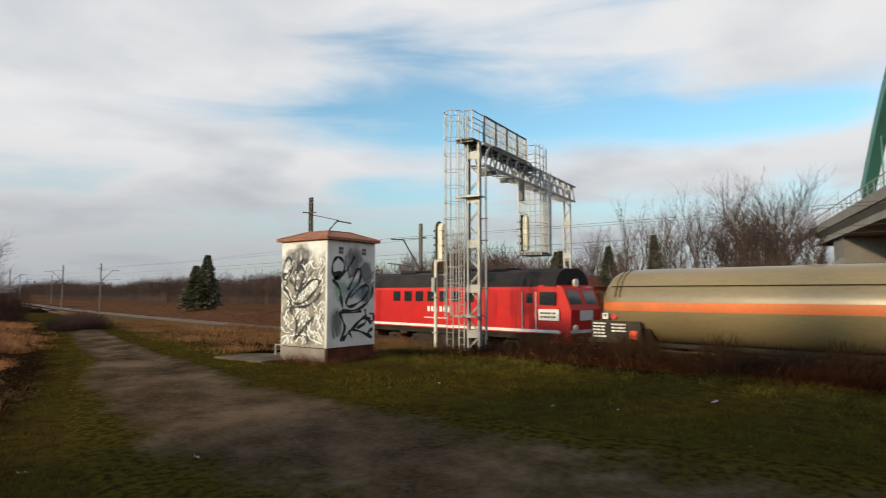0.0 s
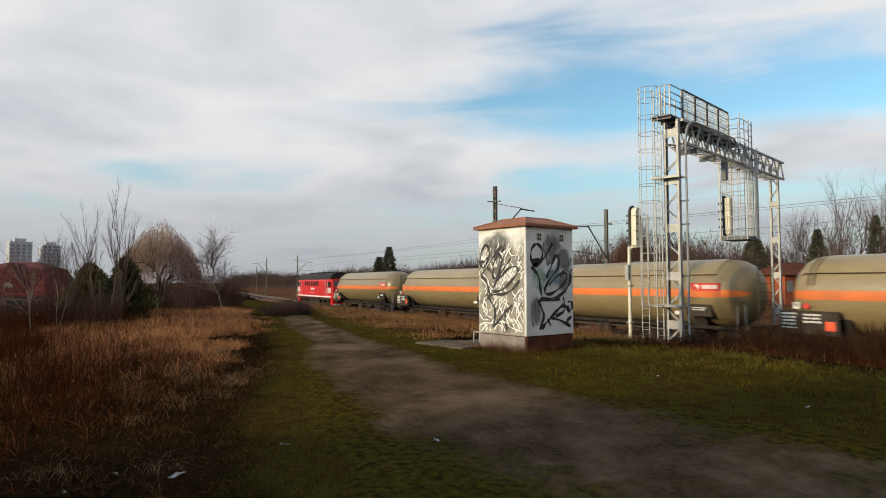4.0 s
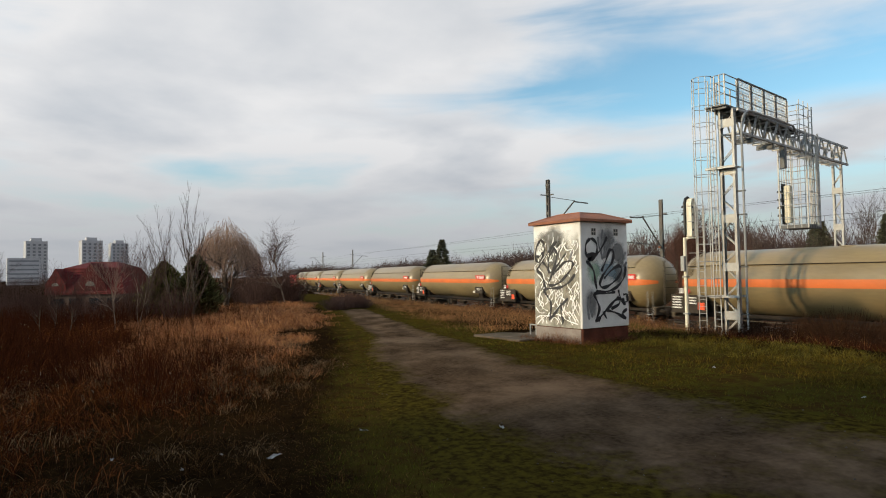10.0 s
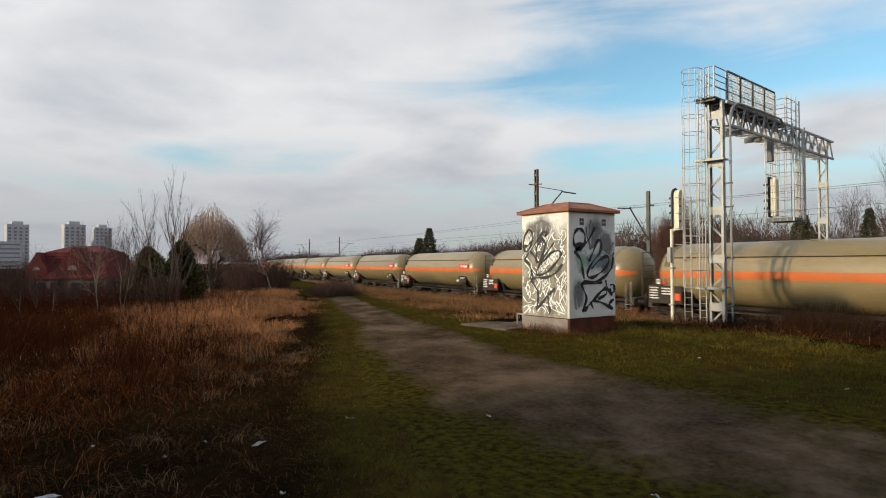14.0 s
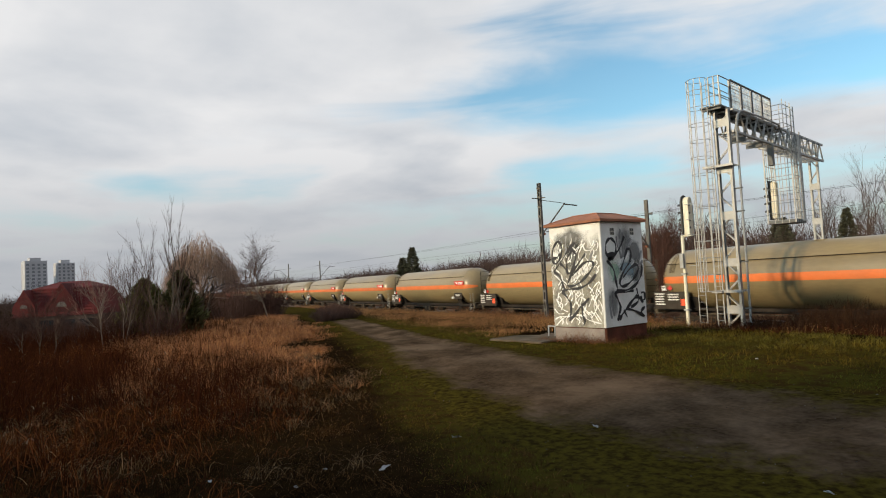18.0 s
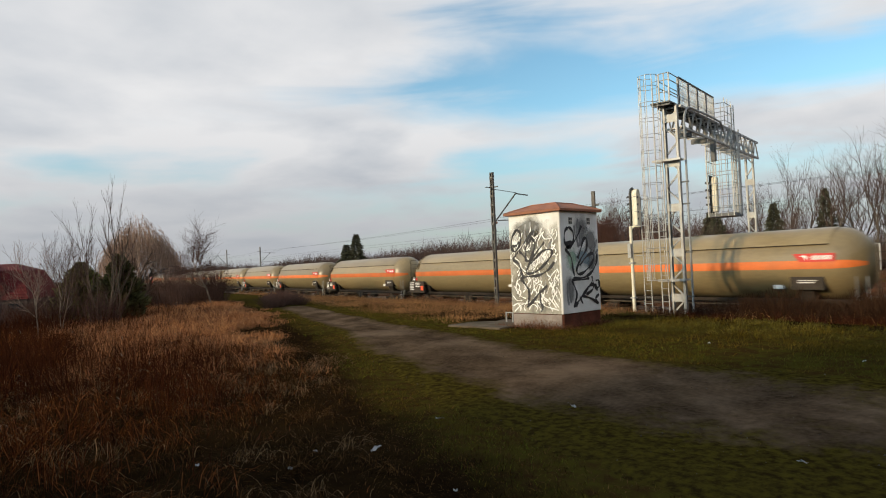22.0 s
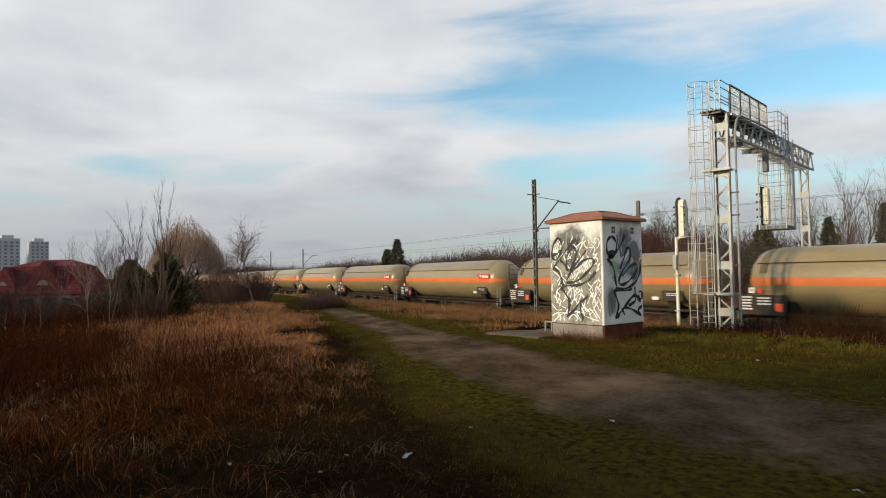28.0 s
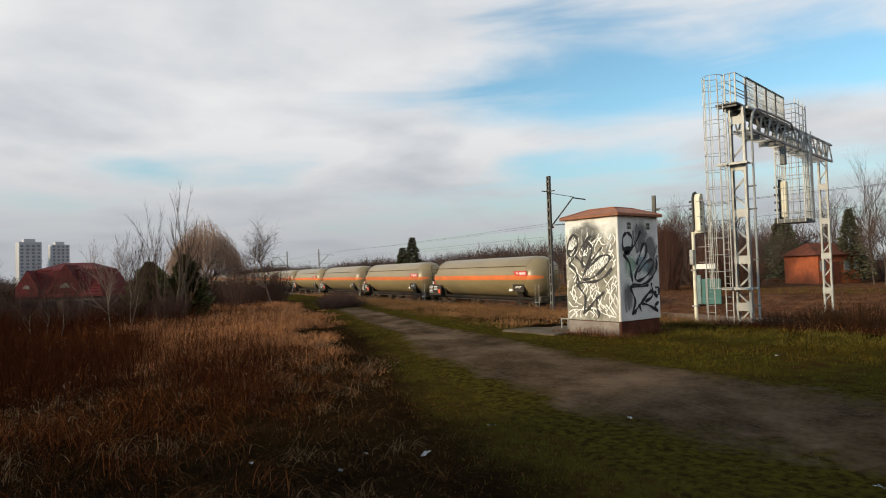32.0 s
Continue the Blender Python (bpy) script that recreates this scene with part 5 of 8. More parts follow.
def bogie(parent, x, z=0.0, base=1.8, r=0.46, frame_label="cast steel bogie frame"):
    b = part("bogie", Mesh().box(x - base / 2 - 0.55, -1.06, 0.44, x + base / 2 + 0.55, -0.94, 0.62).box(x - base / 2 - 0.55, 0.94, 0.44, x + base / 2 + 0.55, 1.06, 0.62)
             .box(x - 0.22, -1.0, 0.45, x + 0.22, 1.0, 0.72).box(x - 0.5, -1.07, 0.28, x + 0.5, -0.95, 0.44).box(x - 0.5, 0.95, 0.28, x + 0.5, 1.07, 0.44), M["underframe"], parent, frame_label)
    for dx in (-base / 2, base / 2):
        half = [(0.86, 0.0), (0.86, 0.10), (0.78, 0.12), (0.78, r - 0.10), (0.82, r - 0.09), (0.82, r - 0.005), (0.72, r), (0.71, r + 0.028), (0.68, r + 0.028), (0.68, 0.085)]
        w = Mesh().lathe([(-y, q) for y, q in half] + half[::-1], "y", 18, (x + dx, 0, r))
        part("wheelset", w, M["wheel"], b, smooth=True)
        for s in (-1, 1):
            part("axle_box", Mesh().bevelled(x + dx - 0.15, min(s * 0.93, s * 1.12), r - 0.15, x + dx + 0.15, max(s * 0.93, s * 1.12), r + 0.17, 0.03), M["underframe"], b)
            for o in (-0.26, 0.26):
                part("spring", Mesh().lathe([(r + 0.02 + q * 0.035, 0.075 + 0.015 * (q % 2)) for q in range(5)], "z", 10, (x + dx + o, s * 1.0, 0)), M["underframe"], b)
    return b


def buffers(parent, x, s, z=1.05):
    for y in (-0.875, 0.875):
        b = part("buffer", Mesh().lathe([(0, 0.03), (0.0, 0.13), (0.30, 0.11), (0.30, 0.075), (0.56, 0.075)], "x", 16, (0, 0, 0)), M["underframe"], parent, smooth=True)
        b.matrix_basis = pose(x, y, z, 0, 0, 0 if s > 0 else 180)
        part("buffer_plate", Mesh().lathe([(0.55, 0.0), (0.555, 0.24), (0.60, 0.235), (0.62, 0.0)], "x", 18), M["wheel"], b, smooth=True)
    part("coupling", Mesh().tube((x, 0, z), (x + s * 0.5, 0, z - 0.25), 0.05).bevelled(min(x, x + s * 0.16), -0.12, z - 0.14, max(x, x + s * 0.16), 0.12, z + 0.14, 0.02), M["wheel"], parent)


def tank_wagon(band=True, logo=True):
    """A tank wagon centred on its origin at rail level; x points backwards along the train."""
    w = thing("tank_wagon", "grey-beige gas tank wagon with orange band and red sign" if band else "weathered grey-beige gas tank wagon with a red sign", "tank wagon", group="tank wagons of the train")
    hl, R = TANK_L / 2, TANK_R
    prof = [(-hl, 0.02), (-hl + 0.02, 0.32), (-hl + 0.09, 0.63), (-hl + 0.21, 0.92), (-hl + 0.38, 1.17), (-hl + 0.60, 1.37), (-hl + 0.86, 1.50), (-hl + 1.15, R), (-hl + 1.3, R)]
    prof = prof + [(-x, r) for x, r in reversed(prof)]
    part("tank", Mesh().lathe(prof, "x", 56, (0, 0, AXIS_Z)), M["tank"], w, "riveted grey-beige pressure tank", smooth=True)
    # upper sun shield: a thin shell over the top
    sh = []
    a0, a1 = math.radians(33), math.radians(147)
    shp = [(-hl + 0.62, 1.38 + 0.035), (-hl + 0.86, 1.50 + 0.035), (-hl + 1.15, R + 0.035), (hl - 1.28, R + 0.035)]
    shield = part("sun_shield", Mesh().lathe(shp, "x", 30, (0, 0, AXIS_Z), a0, a1), M["tank"], w, "sun-shield sheet over the tank top", smooth=True)
    for a in (a0, a1):
        y, z = (R + 0.03) * math.cos(a), AXIS_Z + (R + 0.03) * math.sin(a)
        part("shield_lip", Mesh().box(-hl + 0.9, y - 0.03, z - 0.035, hl - 1.28, y + 0.03, z), M["underframe"], shield)
    if band:
        for c in (0.0, math.pi):
            bp = [(x, r + 0.006) for x, r in prof if abs(x) < hl - 0.05]
            part("orange_band", Mesh().lathe(bp, "x", 4, (0, 0, AXIS_Z), c - 0.118, c + 0.118), M["tank_band"], w, "orange warning band", smooth=True)
    for x in (-hl + 1.15, -hl + 1.35):
        part("tank_strap", Mesh().lathe([(x - 0.02, R + 0.008), (x - 0.02, R + 0.05), (x + 0.02, R + 0.05), (x + 0.02, R + 0.008)], "x", 40, (0, 0, AXIS_Z), 0.25, 2.9), M["underframe"], w)
    part("dome_lid", Mesh().lathe([(0, 0.45), (0.035, 0.45), (0.05, 0.36), (0.05, 0.0)], "z", 24, (0.3, 0, AXIS_Z + R - 0.01)), M["tank"], w, smooth=True)
    # underframe
    part("solebar", Mesh().box(-hl - 0.25, -1.22, 1.02, hl + 0.25, -1.10, 1.17).box(-hl - 0.25, 1.10, 1.02, hl + 0.25, 1.22, 1.17), M["underframe"], w)
    part("centre_sill", Mesh().box(-hl - 0.2, -0.35, 0.86, hl + 0.2, 0.35, 1.12), M["underframe"], w)
    for s in (-1, 1):
        part("headstock", Mesh().box(s * (hl + 0.25) - 0.06, -1.3, 0.82, s * (hl + 0.25) + 0.06, 1.3, 1.24), M["sill"], w)
        part("saddle", Mesh().prism([(-1.15, 1.12), (1.15, 1.12), (1.35, 1.75), (0.8, 1.36), (0.0, 1.2), (-0.8, 1.36), (-1.35, 1.75)], s * (hl - 2.3) - 0.35, s * (hl - 2.3) + 0.35), M["underframe"], w, "tank cradle")
        bogie(w, s * (hl - 2.25))
        buffers(w, s * (hl + 0.27), s)
        st = Mesh()
        for dx in (0.0, 0.42):
            st.tube((s * (hl + 0.12) - s * dx, -1.3, 0.5), (s * (hl + 0.12) - s * dx, -1.3, 2.15), 0.022, n=6)
        for z in (0.52, 0.84):
            st.box(min(s * (hl + 0.12), s * (hl - 0.30)), -1.42, z, max(s * (hl + 0.12), s * (hl - 0.30)), -1.24, z + 0.03)
        part("shunter_step", st, M["galv"] if s > 0 else M["sill"], w, "pale handrail and footstep")
    end = part("end_ladder", Mesh().bar((hl + 0.22, -0.5, 1.2), (hl + 0.22, -0.5, 3.9), 0.06, 0.06), M["sill"], w)
    part("ladder_rail", Mesh().bar((hl + 0.22, 0.5, 1.2), (hl + 0.22, 0.5, 3.9), 0.06, 0.06), M["sill"], end)
    for z in np.arange(1.6, 3.9, 0.38):
        part("rung", Mesh().tube((hl + 0.22, -0.5, z), (hl + 0.22, 0.5, z), 0.016, n=5), M["sill"], end)
    part("end_platform", Mesh().box(hl - 0.1, -1.2, 1.22, hl + 0.4, 1.2, 1.27), M["sill"], w)
    part("valve_box", Mesh().bevelled(-0.55, -1.35, 0.42, 0.25, -0.85, 0.98, 0.03), M["underframe"], w)
    part("brake_cylinder", Mesh().tube((1.2, -0.8, 0.72), (2.1, -0.8, 0.72), 0.2, n=14), M["underframe"], w)
    part("pipe_run", Mesh().tube((-5.4, -1.24, 0.86), (5.4, -1.24, 0.86), 0.03, n=6), M["sill"], w)
    for x in (-0.6, 0.05):
        part("valve_cap", Mesh().tube((x, -1.36, 0.55), (x, -1.36, 0.92), 0.07, n=8), M["sill"], w)
    # boards and signs on the south side
    f = part("data_board", Mesh().bevelled(-hl + 0.0, -1.66, 1.10, -hl + 2.35, -1.60, 2.05, 0.01), M["board"], w, "dark data board with small markings")
    bars(f, 5, M["label_white"], -hl + 0.12, 1.3, 0.6, 0.7, -1.662)
    bars(f, 3, M["label_white"], -hl + 1.0, 1.55, 0.7, 0.42, -1.664)
    part("red_plate", Mesh().box(-hl + 1.85, -1.672, 1.30, -hl + 2.2, -1.664, 1.66), M["label_orange"], f, "bright orange-red plate")
    d = part("hazard_label", Mesh().box(-hl + 0.55, -1.60, 2.12, -hl + 0.80, -1.585, 2.38), M["label_white"], w, "small white hazard label")
    part("hazard_mark", Mesh().prism([(-hl + 0.60, 2.33), (-hl + 0.75, 2.33), (-hl + 0.675, 2.18)], -1.606, -1.602, "y"), M["black"], d)
    part("hazard_diamond", Mesh().prism([(-hl + 0.92, 2.24), (-hl + 1.08, 2.40), (-hl + 1.24, 2.24), (-hl + 1.08, 2.08)], -1.60, -1.58, "y"), M["label_red"], w)
    def on_shell(z):
        return -math.sqrt(max(0.01, R * R - (z - AXIS_Z) ** 2))
    n = part("number_board", Mesh().prism([(hl - 2.85, 1.60), (hl - 1.45, 1.60), (hl - 1.45, 2.16), (hl - 2.85, 2.16)], on_shell(2.16) - 0.03, on_shell(1.60) + 0.02, "y"), M["board"], w, "dark number board")
    bars(n, 2, M["label_white"], hl - 2.5, 1.86, 0.75, 0.18, on_shell(2.16) - 0.032)
    part("notice_plate", Mesh().box(hl - 3.7, on_shell(1.75) - 0.03, 1.62, hl - 3.25, on_shell(1.75) + 0.02, 1.90), M["label_white"], w, "small white notice plate")
    if logo:
        y = on_shell(2.95) - 0.045
        sg = part("company_sign", Mesh().prism([(hl - 2.65, 3.16), (hl - 0.95, 3.16), (hl - 0.95, 2.80), (hl - 2.38, 2.80)], y, y + 0.06, "y"), M["label_red"], w, "red company sign with a white emblem")
        part("emblem", Mesh().prism([(hl - 2.34, 3.06), (hl - 2.16, 3.10), (hl - 2.02, 3.02), (hl - 2.10, 2.86), (hl - 2.16, 2.98)], y - 0.006, y - 0.002, "y"), M["label_white"], sg)
        m = Mesh()
        for i in range(5):
            m.box(hl - 1.86 + i * 0.165, y - 0.006, 2.89, hl - 1.86 + i * 0.165 + 0.125, y - 0.002, 3.07)
        part("lettering", m, M["label_white"], sg)
    for x in (hl - 0.55,):
        part("orange_valve", Mesh().tube((hl - 1.1, -1.3, 0.30), (hl - 1.1, -1.3, 0.75), 0.06, n=8).tube((hl - 1.25, -1.3, 0.55), (hl - 0.95, -1.3, 0.55), 0.04, n=8), M["yellow"], w)
    return w


def locomotive():
    """A heavy diesel locomotive centred on its origin at rail level; x points backwards along the train."""
    L = 17.0
    hl = L / 2
    w = thing("locomotive", "bright red diesel locomotive with a black roof and white waist stripe", "locomotive")
    sec = [(-1.46, 1.30), (-1.47, 3.42), (-1.40, 3.62), (1.40, 3.62), (1.47, 3.42), (1.46, 1.30)]
    part("body", Mesh().prism(sec, -hl + 1.7, hl - 1.7), M["loco_red"], w, "bright red body shell")
    roof = [(-1.44, 3.56), (-1.34, 3.95), (-1.02, 4.28), (-0.5, 4.44), (0.5, 4.44), (1.02, 4.28), (1.34, 3.95), (1.44, 3.56)]
    rf = part("roof", Mesh().prism(roof, -hl + 0.75, hl - 0.75), M["loco_roof"], w, "sooty black rounded roof")
    for x, l in ((-4.2, 1.4), (-1.0, 2.2), (2.6, 1.6)):
        part("roof_hatch", Mesh().bevelled(x, -0.7, 4.40, x + l, 0.7, 4.56, 0.05), M["loco_roof"], rf)
    part("exhaust", Mesh().tube((0.9, 0, 4.4), (0.9, 0, 4.62), 0.28, n=16), M["loco_roof"], rf)
    for s in (-1, 1):
        # cab: raked nose swept across the front
        x0, x1 = s * (hl - 1.72), s * hl
        out = [(x0, 1.30), (x1 - s * 0.05, 1.30), (x1, 2.45), (x1 - s * 0.42, 3.50), (x1 - s * 0.75, 3.64), (x0, 3.62)]
        cab = Mesh()
        wide = [1.46, 1.30, 1.30, 1.34, 1.34, 1.46]
        v = [(x, -y, z) for (x, z), y in zip(out, wide)] + [(x, y, z) for (x, z), y in zip(out, wide)]
        cab.add(v, [tuple(range(6)), tuple(range(6, 12))] + [(i, (i + 1) % 6, 6 + (i + 1) % 6, 6 + i) for i in range(6)])
        c = part("cab", cab, M["loco_red"], w, "red driver's cab")
        for y in (-0.68, 0.68):
            g = Mesh()
            q = lambda z: x1 - s * 0.42 * (z - 2.45) / 1.05 + s * 0.012
            g.add([(q(2.72), y - 0.50, 2.72), (q(2.72), y + 0.50, 2.72), (q(3.36), y + 0.46, 3.36), (q(3.36), y - 0.46, 3.36)], [(0, 1, 2, 3)])
            part("windscreen", g, M["glass"], c, "dark windscreen pane", fix=False)
        part("front_plate", Mesh().box(min(x1, x1 + s * 0.03), -0.55, 1.95, max(x1, x1 + s * 0.03), 0.55, 2.42), M["label_white"], c, "white plate on the nose")
        for y in (-0.95, 0.95):
            part("headlight", Mesh().lathe([(0, 0.15), (s * 0.10, 0.15), (s * 0.12, 0.11), (s * 0.10, 0.0)], "x", 16, (x1 - s * 0.03, y, 1.62)), M["lamp_glass"], c)
        part("front_headlamp", Mesh().lathe([(0, 0.2), (s * 0.14, 0.2), (s * 0.14, 0.0)], "x", 16, (x1 - s * 0.66, 0, 3.74)), M["lamp_glass"], c)
        part("white_stripe", Mesh().box(min(x1 - s * 0.02, x1 + s * 0.02), -1.30, 1.36, max(x1 - s * 0.02, x1 + s * 0.02), 1.30, 1.50), M["label_white"], c)
        skirt = [(-1.28, 0.42), (1.28, 0.42), (1.36, 1.28), (-1.36, 1.28)]
        part("skirt", Mesh().prism(skirt, min(x1 - s * 1.2, x1 - s * 0.1), max(x1 - s * 1.2, x1 - s * 0.1)), M["loco_red"], w, "red lower skirt")
        part("plough", Mesh().box(min(x1 - s * 0.12, x1), -1.28, 0.42, max(x1 - s * 0.12, x1), 1.28, 0.60), M["label_white"], w)
        buffers(w, x1 - s * 0.1, s)
        for y in (-1.475, 1.475):
            yy = (y, y + (0.01 if y > 0 else -0.01))
            part("cab_window", Mesh().box(min(x1 - s * 1.65, x1 - s * 0.75), min(yy) , 2.68, max(x1 - s * 1.65, x1 - s * 0.75), max(yy), 3.30), M["glass"], w, "dark cab side window")
            part("cab_door", Mesh().box(min(x1 - s * 2.55, x1 - s * 1.95), min(yy), 1.62, max(x1 - s * 2.55, x1 - s * 1.95), max(yy), 3.38), M["loco_red"], w)
            part("door_window", Mesh().box(min(x1 - s * 2.45, x1 - s * 2.05), min(y * 1.01, y * 1.016), 2.75, max(x1 - s * 2.45, x1 - s * 2.05), max(y * 1.01, y * 1.016), 3.25), M["glass"], w)
            for dx in (1.85, 2.68):
                part("handrail", Mesh().tube((x1 - s * dx, y * 1.03, 1.5), (x1 - s * dx, y * 1.03, 3.3), 0.025, n=6), M["label_white"], w, "white door handrail")
            p = part("side_plate", Mesh().box(min(x1 - s * 1.72, x1 - s * 0.55), min(yy), 1.95, max(x1 - s * 1.72, x1 - s * 0.55), max(yy), 2.48), M["label_white"], w, "white information plate")
            if y < 0:
                bars(p, 2, M["board"], min(x1 - s * 1.6, x1 - s * 0.7), 2.02, 0.85, 0.36, min(yy) - 0.001)
        # three-axle bogie
        bg = bogie(w, s * (hl - 3.9), base=4.2, r=0.52, frame_label="heavy three-axle bogie frame")
        m = Mesh()
        for q in (-1, 1):
            m.lathe([(q * 0.68, 0.02), (q * 0.68, 0.55), (q * 0.71, 0.55), (q * 0.82, 0.515), (q * 0.82, 0.42), (q * 0.78, 0.12), (q * 0.86, 0.10)], "y", 28, (s * (hl - 3.9), 0, 0.52))
        part("wheelset", m, M["wheel"], bg, smooth=True)
    for y in (-1.0, 1.0):
        yy = y * 1.475
        part("white_stripe", Mesh().box(-hl + 0.5, min(yy, yy * 1.012), 1.36, hl - 0.5, max(yy, yy * 1.012), 1.50), M["label_white"], w, "white waist stripe")
        for i in range(7):
            x = -3.9 + i * 0.98
            part("side_window", Mesh().box(x, min(yy, yy * 1.01), 2.78, x + 0.62, max(yy, yy * 1.01), 3.34), M["glass"], w, "dark engine-room window")
        for x in (3.3, 4.3):
            part("side_grille", Mesh().box(x, min(yy, yy * 1.01), 2.05, x + 0.85, max(yy, yy * 1.01), 3.25), M["loco_red"], w)
        for x in (2.95, 5.35, -4.9):
            part("seam", Mesh().box(x, min(yy, yy * 1.008), 1.52, x + 0.03, max(yy, yy * 1.008), 3.4), M["label_red"], w)
    part("fuel_tank", Mesh().bevelled(-2.2, -1.25, 0.30, 2.2, 1.25, 1.05, 0.1), M["underframe"], w, "grimy fuel tank")
    part("frame_sill", Mesh().box(-hl + 0.9, -1.40, 1.02, hl - 0.9, 1.40, 1.28), M["underframe"], w)
    m = Mesh()
    for i in range(6):
        m.box(-0.95 + i * 0.29 + (0.1 if i > 2 else 0), -1.486, 2.22, -0.95 + i * 0.29 + 0.2 + (0.1 if i > 2 else 0), -1.478, 2.50)
    part("number", m, M["label_white"], w)
    bars(w, 1, M["label_white"], -1.2, 1.80, 2.2, 0.14, -1.48)
    return w


def wagon_pose(s):
    """The pose of a vehicle whose middle is s metres along the track."""
    a, _ = track(s - 5.8)
    b, _ = track(s + 5.8)
    mid = (a + b) / 2
    h = math.atan2(b.y - a.y, -(b.x - a.x))
    return pose(mid.x, mid.y, RAIL_Z, 0, 0, -math.degrees(h))


RUN = [(0, -1.1), (2, -2.2), (3, -2.4), (6, -0.9), (8, -0.95), (10, -0.8), (12, -1.1), (13.5, -0.8), (18, -0.2), (19, -0.8), (20, -1.5), (21, -2.1), (22, -2.6), (23, -2.6), (24, -2.25), (25, -2.8), (26, -3.0), (29, -1.3), (30, 0.5), (31, 1.3), (32, 1.7)]
SPEED, START = 14.05, 1.85


def travelled(t):
    return START + SPEED * t - along(t, RUN)


def build_train():
    train = [(locomotive(), -PITCH + 1.25 + TANK_L + 8.5)]
    banded = tank_wagon(True, True)
    unsigned = tank_wagon(True, False)
    used = set()
    for i in range(23):
        n = i + 1
        src = unsigned if n in (18, 21) else banded
        w = src if src.name not in used else copy_thing(src, Matrix.Identity(4))
        used.add(src.name)
        train.append((w, -PITCH * n + TANK_L / 2))
    return train


def motions():
    for ob, off in TRAIN:
        walk(ob, [(t, wagon_pose(travelled(t) + off)) for t in [0.5 * k for k in range(65)]])


# ---- plants ----
class Heights:
    """Ground heights on a fine grid, for sowing plants."""

    def __init__(self):
        self.x0, self.y0, self.step = -110.0, -16.0, 0.5
        nx, ny = 260, 140
        self.z = np.array([[ground_z(self.x0 + i * 0.5, self.y0 + j * 0.5) for i in range(nx)] for j in range(ny)])

    def at(self, x, y):
        u, v = (x - self.x0) / self.step, (y - self.y0) / self.step
        i, j = np.clip(u.astype(int), 0, self.z.shape[1] - 2), np.clip(v.astype(int), 0, self.z.shape[0] - 2)
        a, b = np.clip(u - i, 0, 1), np.clip(v - j, 0, 1)
        z = self.z
        return (z[j, i] * (1 - a) + z[j, i + 1] * a) * (1 - b) + (z[j + 1, i] * (1 - a) + z[j + 1, i + 1] * a) * b


HEIGHTS = Heights()


def patchy(x, y, scale, seed):
    """A soft random field between 0 and 1."""
    r = np.random.RandomState(seed)
    v = np.zeros_like(x)
    for k in range(5):
        a = r.uniform(0, 6.28, 2)
        f = scale * (1 + 0.7 * k)
        v += np.sin(f * (x * math.cos(a[0]) + y * math.sin(a[0])) + a[1]) / (1 + 0.4 * k)
    return 0.5 + 0.5 * np.tanh(v * 0.8)


def blades(name, mat, x, y, height, width, lean, seed, label, category, segs=3, curl=0.5, droop=0.0, z=None, comb=0.0, az=None):
    """Sows one bent, tapered blade at each point, all in one mesh."""
    r = np.random.RandomState(seed)
    n = len(x)
    z = HEIGHTS.at(x, y) - 0.02 if z is None else z
    az = r.uniform(0, 6.283, n) if az is None else az
    wz = r.uniform(0, 6.283, n)
    if comb:        # neighbours lean the same way
        az = np.where(r.uniform(0, 1, n) < comb, 12.0 * patchy(x, y, 0.5, seed + 50) + r.normal(0, 0.5, n), az)
    tilt = np.abs(r.normal(0, lean, n))
    bend = r.uniform(0.2, 1.0, n) * curl
    rows = []
    for k in range(segs + 1):
        t = k / segs
        out = height * (np.sin(tilt) * t + bend * t * t * 0.5)
        up = height * t * np.cos(tilt) * np.maximum(0.05, 1 - 0.25 * bend * t - droop * t * t)
        cx, cy, cz = x + np.cos(az) * out, y + np.sin(az) * out, z + up
        w = width * (1 - 0.85 * t) * 0.5
        rows.append(np.stack([cx - np.cos(wz) * w, cy - np.sin(wz) * w, cz], -1))
        rows.append(np.stack([cx + np.cos(wz) * w, cy + np.sin(wz) * w, cz], -1))
    v = np.stack(rows, 1).reshape(-1, 3)
    per = 2 * (segs + 1)
    base = (np.arange(n) * per)[:, None, None]
    f = np.array([[2 * k, 2 * k + 1, 2 * k + 3, 2 * k + 2] for k in range(segs)])[None] + base
    f = f.reshape(-1, 4)
    me = bpy.data.meshes.new(name)
    me.vertices.add(len(v))
    me.vertices.foreach_set("co", v.ravel())
    me.loops.add(f.size)
    me.loops.foreach_set("vertex_index", f.ravel().astype(np.int32))
    me.polygons.add(len(f))
    me.polygons.foreach_set("loop_start", (np.arange(len(f)) * 4).astype(np.int32))
    me.update(calc_edges=True)
    me.materials.append(mat)
    return tagged(new(name, me), label, category, kind="stuff")


def sow(n, x0, x1, y0, y1, seed, keep):
    """Random points of a rectangle that pass the test keep(x, y) -> chance."""
    r = np.random.RandomState(seed)
    x, y = r.uniform(x0, x1, n), r.uniform(y0, y1, n)
    ok = r.uniform(0, 1, n) < keep(x, y)
    return x[ok], y[ok]


def path_edge(x):
    xs = [p[0] for p in sorted(PATH_MID)]
    mid = np.interp(x, xs, [p[1] for p in sorted(PATH_MID)])
    half = np.interp(x, [p[0] for p in sorted(PATH_HALF)], [p[1] for p in sorted(PATH_HALF)])
    return mid, half


def south_of_path(x, y):
    mid, half = path_edge(x)
    return mid - half - y


def north_of_path(x, y):
    mid, half = path_edge(x)
    return y - mid - half


def track_gap(x, y):
    return np.interp(x, TRACK_GRID[:, 0], TRACK_GRID[:, 1]) - y


